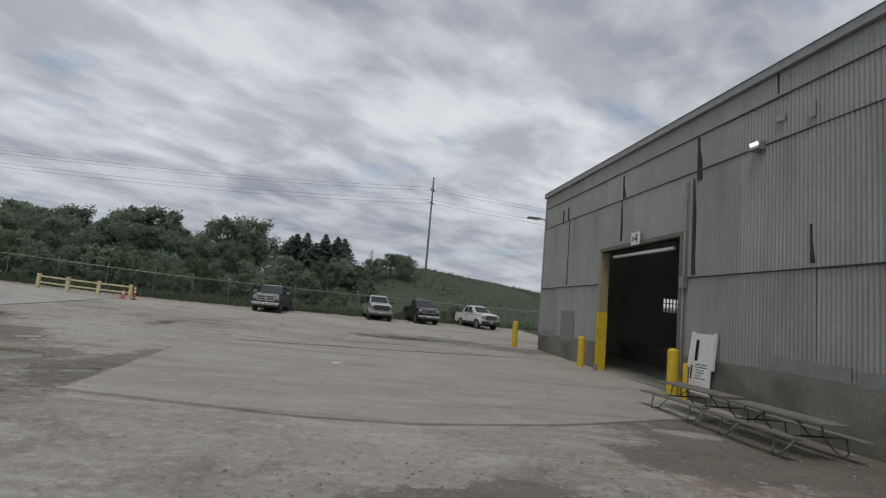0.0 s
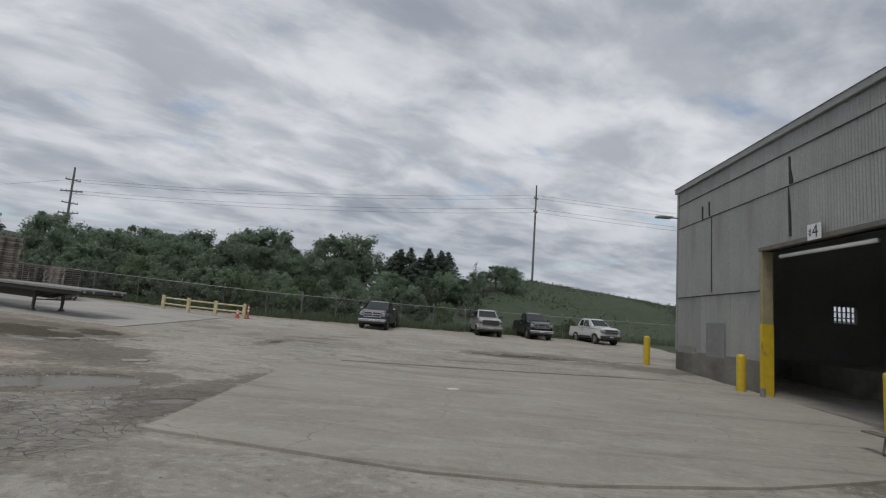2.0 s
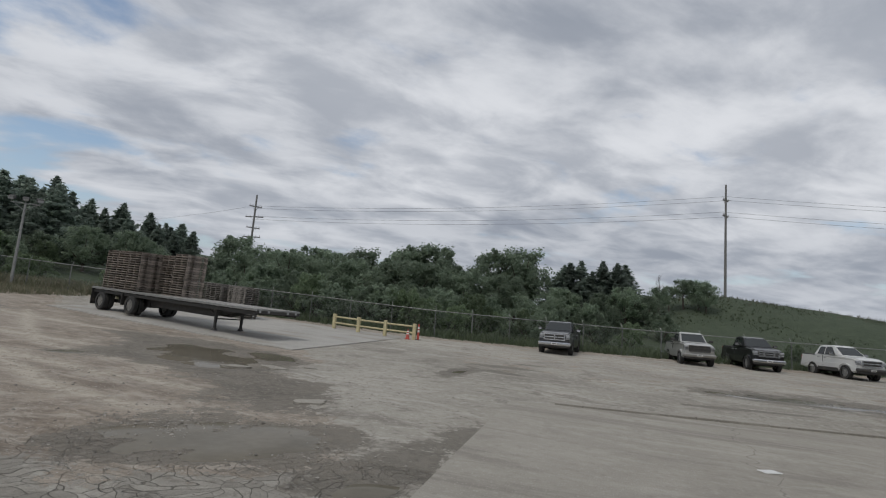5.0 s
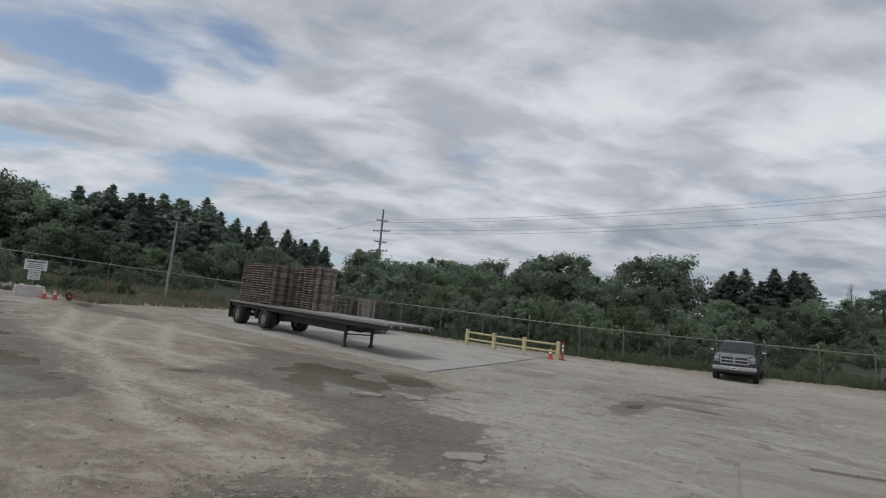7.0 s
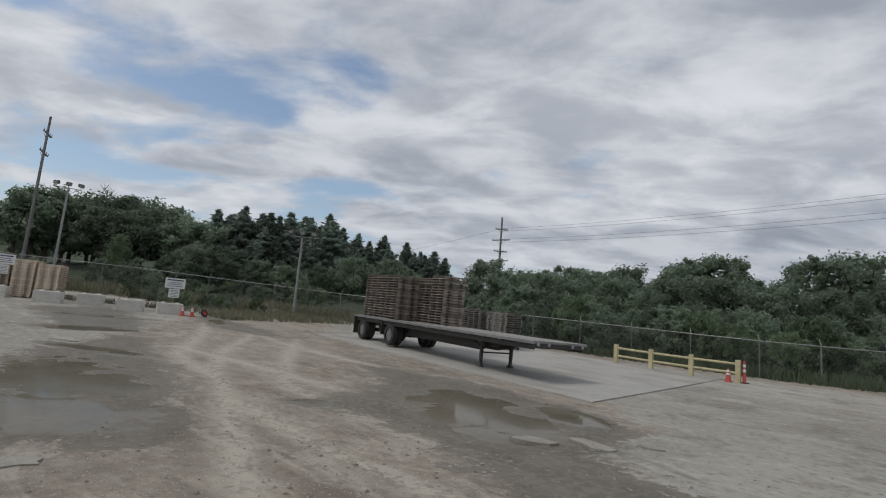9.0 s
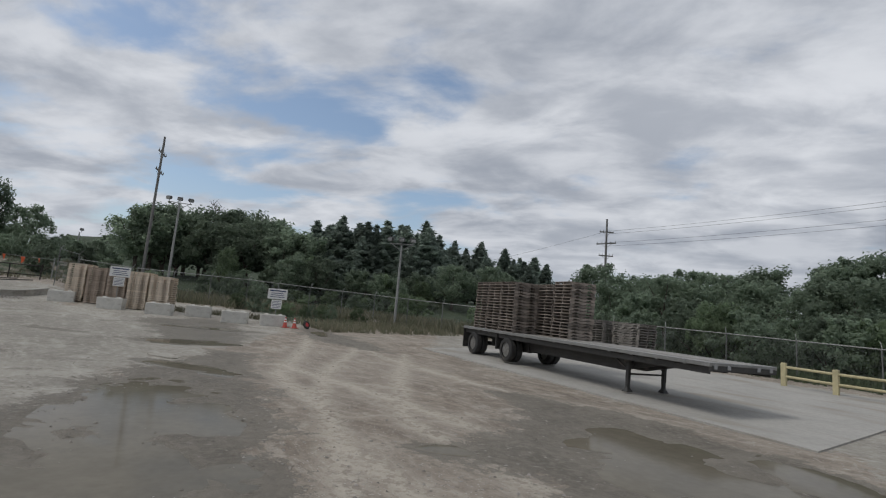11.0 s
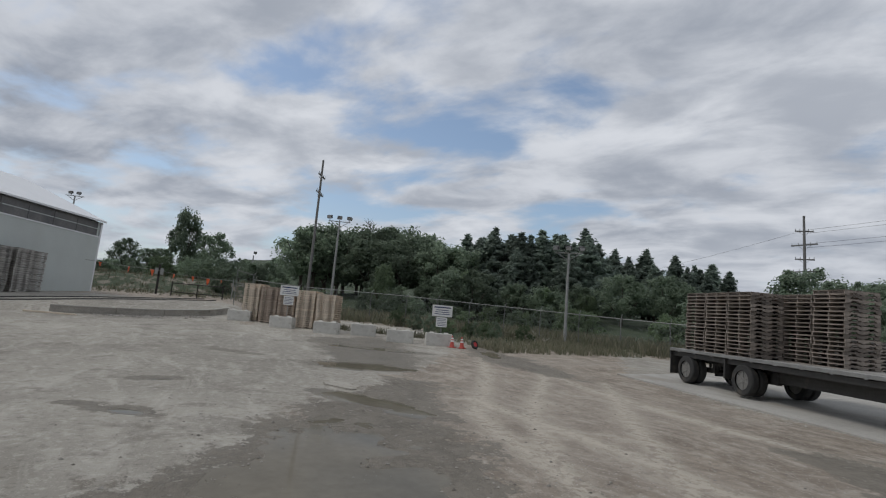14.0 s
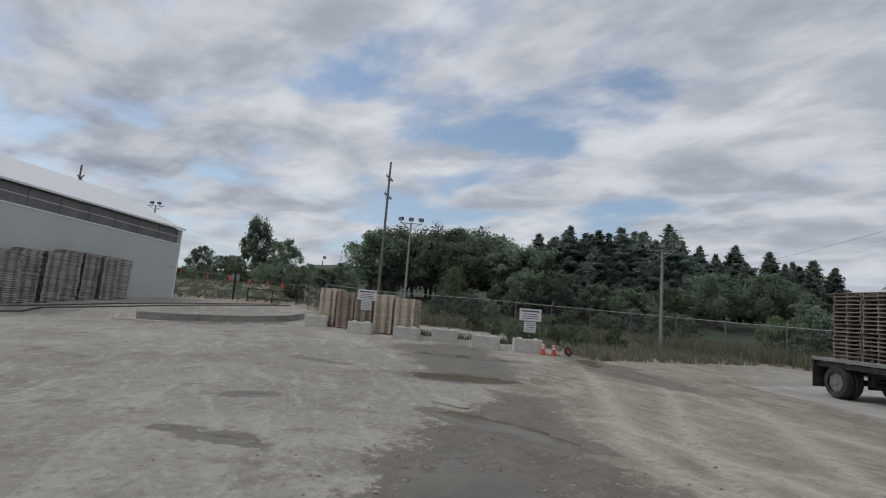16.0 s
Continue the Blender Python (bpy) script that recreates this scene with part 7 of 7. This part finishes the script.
    snag(at(-1.4, 66.5) @ Matrix.Diagonal((0.6, 0.6, 0.75, 1)), "bare dead tree standing among the cedars")
    snag(at(1.6, 67.5, 140) @ Matrix.Diagonal((0.6, 0.6, 0.75, 1)), "bare dead tree standing at the end of the wood")
    snag(at(-80.5, 30.0, 60) @ Matrix.Diagonal((1.9, 1.9, 1.75, 1)), "tall bare dead tree above the broad-leaved wood")


grow()
for o in (*BROAD, AIRY, BUSH, DARKBUSH, *CEDAR):
    drop_proto(o)


def tufts(name, label, n, place, h0, h1, material, seed, wide=0.016):
    """Grass as one mesh of thin bent blades, five to a tuft."""
    rs = np.random.RandomState(seed)
    V, F = [], []
    for _ in range(n):
        x, y = place(rs)
        z = ground_z(x, y)
        for j in range(5):
            a, L_ = rs.uniform(0, 6.28), rs.uniform(h0, h1)
            lean = rs.uniform(0.05, 0.5) * L_
            ox, oy = x + rs.normal(0, 0.07), y + rs.normal(0, 0.07)
            dx, dy = math.cos(a), math.sin(a)
            k = len(V)
            w = wide * rs.uniform(0.7, 1.6)
            V += [(ox - dy * w, oy + dx * w, z - 0.03), (ox + dy * w, oy - dx * w, z - 0.03), (ox + dx * lean * 0.4, oy + dy * lean * 0.4, z + L_ * 0.65), (ox + dx * lean, oy + dy * lean, z + L_)]
            F += [(k, k + 1, k + 2), (k + 1, k + 3, k + 2)]
    return tagged(mesh_part(name, V, F, material), label, "grass", kind="stuff")


def along_fence(lo, hi, i0, i1, thin=False):
    seg = FENCE[i0:i1 + 1]

    def place(rs):
        k = rs.randint(0, len(seg) - 1)
        q = rs.uniform()
        x, y = seg[k][0] + (seg[k + 1][0] - seg[k][0]) * q, seg[k][1] + (seg[k + 1][1] - seg[k][1]) * q
        d = lo + (hi - lo) * math.sqrt(rs.uniform()) if thin else rs.uniform(lo, hi)
        nx, ny = seg[k + 1][1] - seg[k][1], seg[k][0] - seg[k + 1][0]
        s = math.hypot(nx, ny)
        return x + nx / s * d, y + ny / s * d
    return place


tufts("tall_grass", "tall mixed dry and green grass along the fence", 2600, along_fence(-2.6, 4.0, 6, 10, True), 0.3, 0.95, GRASS, 1, 0.022)
tufts("tall_grass", "rough green grass along the fence foot", 2400, along_fence(-0.9, 3.5, 0, 6), 0.25, 0.7, GRASS_GREEN, 2, 0.022)
tufts("tall_grass", "sparse grass on the crest of the bank", 380, lambda rs: (rs.uniform(4, 34), rs.uniform(74, 84)), 0.1, 0.4, GRASS, 3, 0.01)
tufts("tall_grass", "rough green cover on the slope of the bank", 2600, lambda rs: (rs.uniform(1, 36), rs.uniform(53, 80)), 0.08, 0.26, GRASS_GREEN, 6, 0.03)
tufts("weeds", "dry weeds on the bare earth bank beside the shed", 700, lambda rs: (rs.uniform(-88, -69), rs.uniform(0, 17)), 0.15, 0.5, GRASS, 7, 0.03)
tufts("weeds", "dry weeds at the edge of the yard", 700, lambda rs: (rs.uniform(-46, -40), rs.uniform(27.5, 37)), 0.2, 0.5, GRASS, 4, 0.02)
tufts("weeds", "weeds round the concrete blocks", 350, lambda rs: (lambda q: (-53.8 + 8.8 * q + rs.uniform(-1.4, -0.5), 14.6 + 11.5 * q + rs.uniform(0.6, 1.6)))(rs.uniform()), 0.15, 0.45, GRASS, 5, 0.02)


def pebbles():
    """Loose stones and broken bits on the dirt, as one mesh."""
    rs = np.random.RandomState(8)
    V, F = [], []
    spots = [(-51.2, 8.6, 0.5, 1.6, 260, 3.5), (-53.6, 12.3, 1.3, 1.0, 260, 3.5), (-52.3, 10.2, 0.6, 1.2, 200, 3.0), (-14, 18, 9, 6, 2200), (-9.9, 14.6, 1.6, 1.0, 600), (-24, 16, 6, 4, 1100), (-51.6, 9.6, 0.8, 2.4, 900), (-54.3, 12.6, 1.6, 1.2, 700), (-49.4, 35.6, 2.2, 0.7, 500), (-30, 21, 5, 4, 500), (-8, 14.5, 3, 2, 500), (2, 7, 6, 2, 700), (9, 10, 2, 3, 300), (-52, 12, 4, 2, 500)]
    for cx, cy, sx, sy, n, *big in spots:
        big = big[0] if big else 1.0
        xs, ys = rs.normal(cx, sx * 0.5, n), rs.normal(cy, sy * 0.5, n)
        for x, y, z in zip(xs, ys, land(xs, ys) + relief(xs, ys)):
            s = (0.008 + 0.032 * rs.uniform() ** 3) * big
            k = len(V)
            a = rs.uniform(0, 6.28)
            for j in range(4):
                r = s * rs.uniform(0.7, 1.3)
                V.append((x + r * math.cos(a + j * 1.57), y + r * math.sin(a + j * 1.57), z + 0.15 * s))
            V.append((x, y, z + s * rs.uniform(0.5, 0.9)))
            F += [(k, k + 1, k + 4), (k + 1, k + 2, k + 4), (k + 2, k + 3, k + 4), (k + 3, k, k + 4)]
    tagged(mesh_part("loose_stones", V, F, STONE), "loose pale stones scattered over the yard", "gravel", kind="stuff")


STONE = leaf_mat("pale_limestone_chips", (0.20, 0.18, 0.155), (0.46, 0.43, 0.39), False)
pebbles()


def brush_pile(x, y):
    """A tangle of pale dead twigs, as one mesh."""
    rs = random.Random(31)
    bm = bmesh.new()
    for k in range(70):
        px, py = x + rs.gauss(0, 0.55), y + rs.gauss(0, 0.4)
        a, up, ln = rs.uniform(0, 6.28), rs.uniform(0.05, 0.7), rs.uniform(0.4, 1.1)
        z = ground_z(px, py) + rs.uniform(-0.03, 0.25)
        rod(bm, (px, py, z), (px + ln * math.cos(a) * 0.8, py + ln * math.sin(a) * 0.8, z + ln * up), rs.uniform(0.008, 0.02), 0.005, n=5)
    tagged(part("brush_pile", bm, TWIG), "heap of pale dry twigs lying at the grass edge", "brush pile", kind="stuff")


TWIG = mat("bleached_twigs", (0.46, 0.43, 0.37), 0.85, 0, 0.2, 6, 40, 0.1)
brush_pile(-47.2, 34.2)
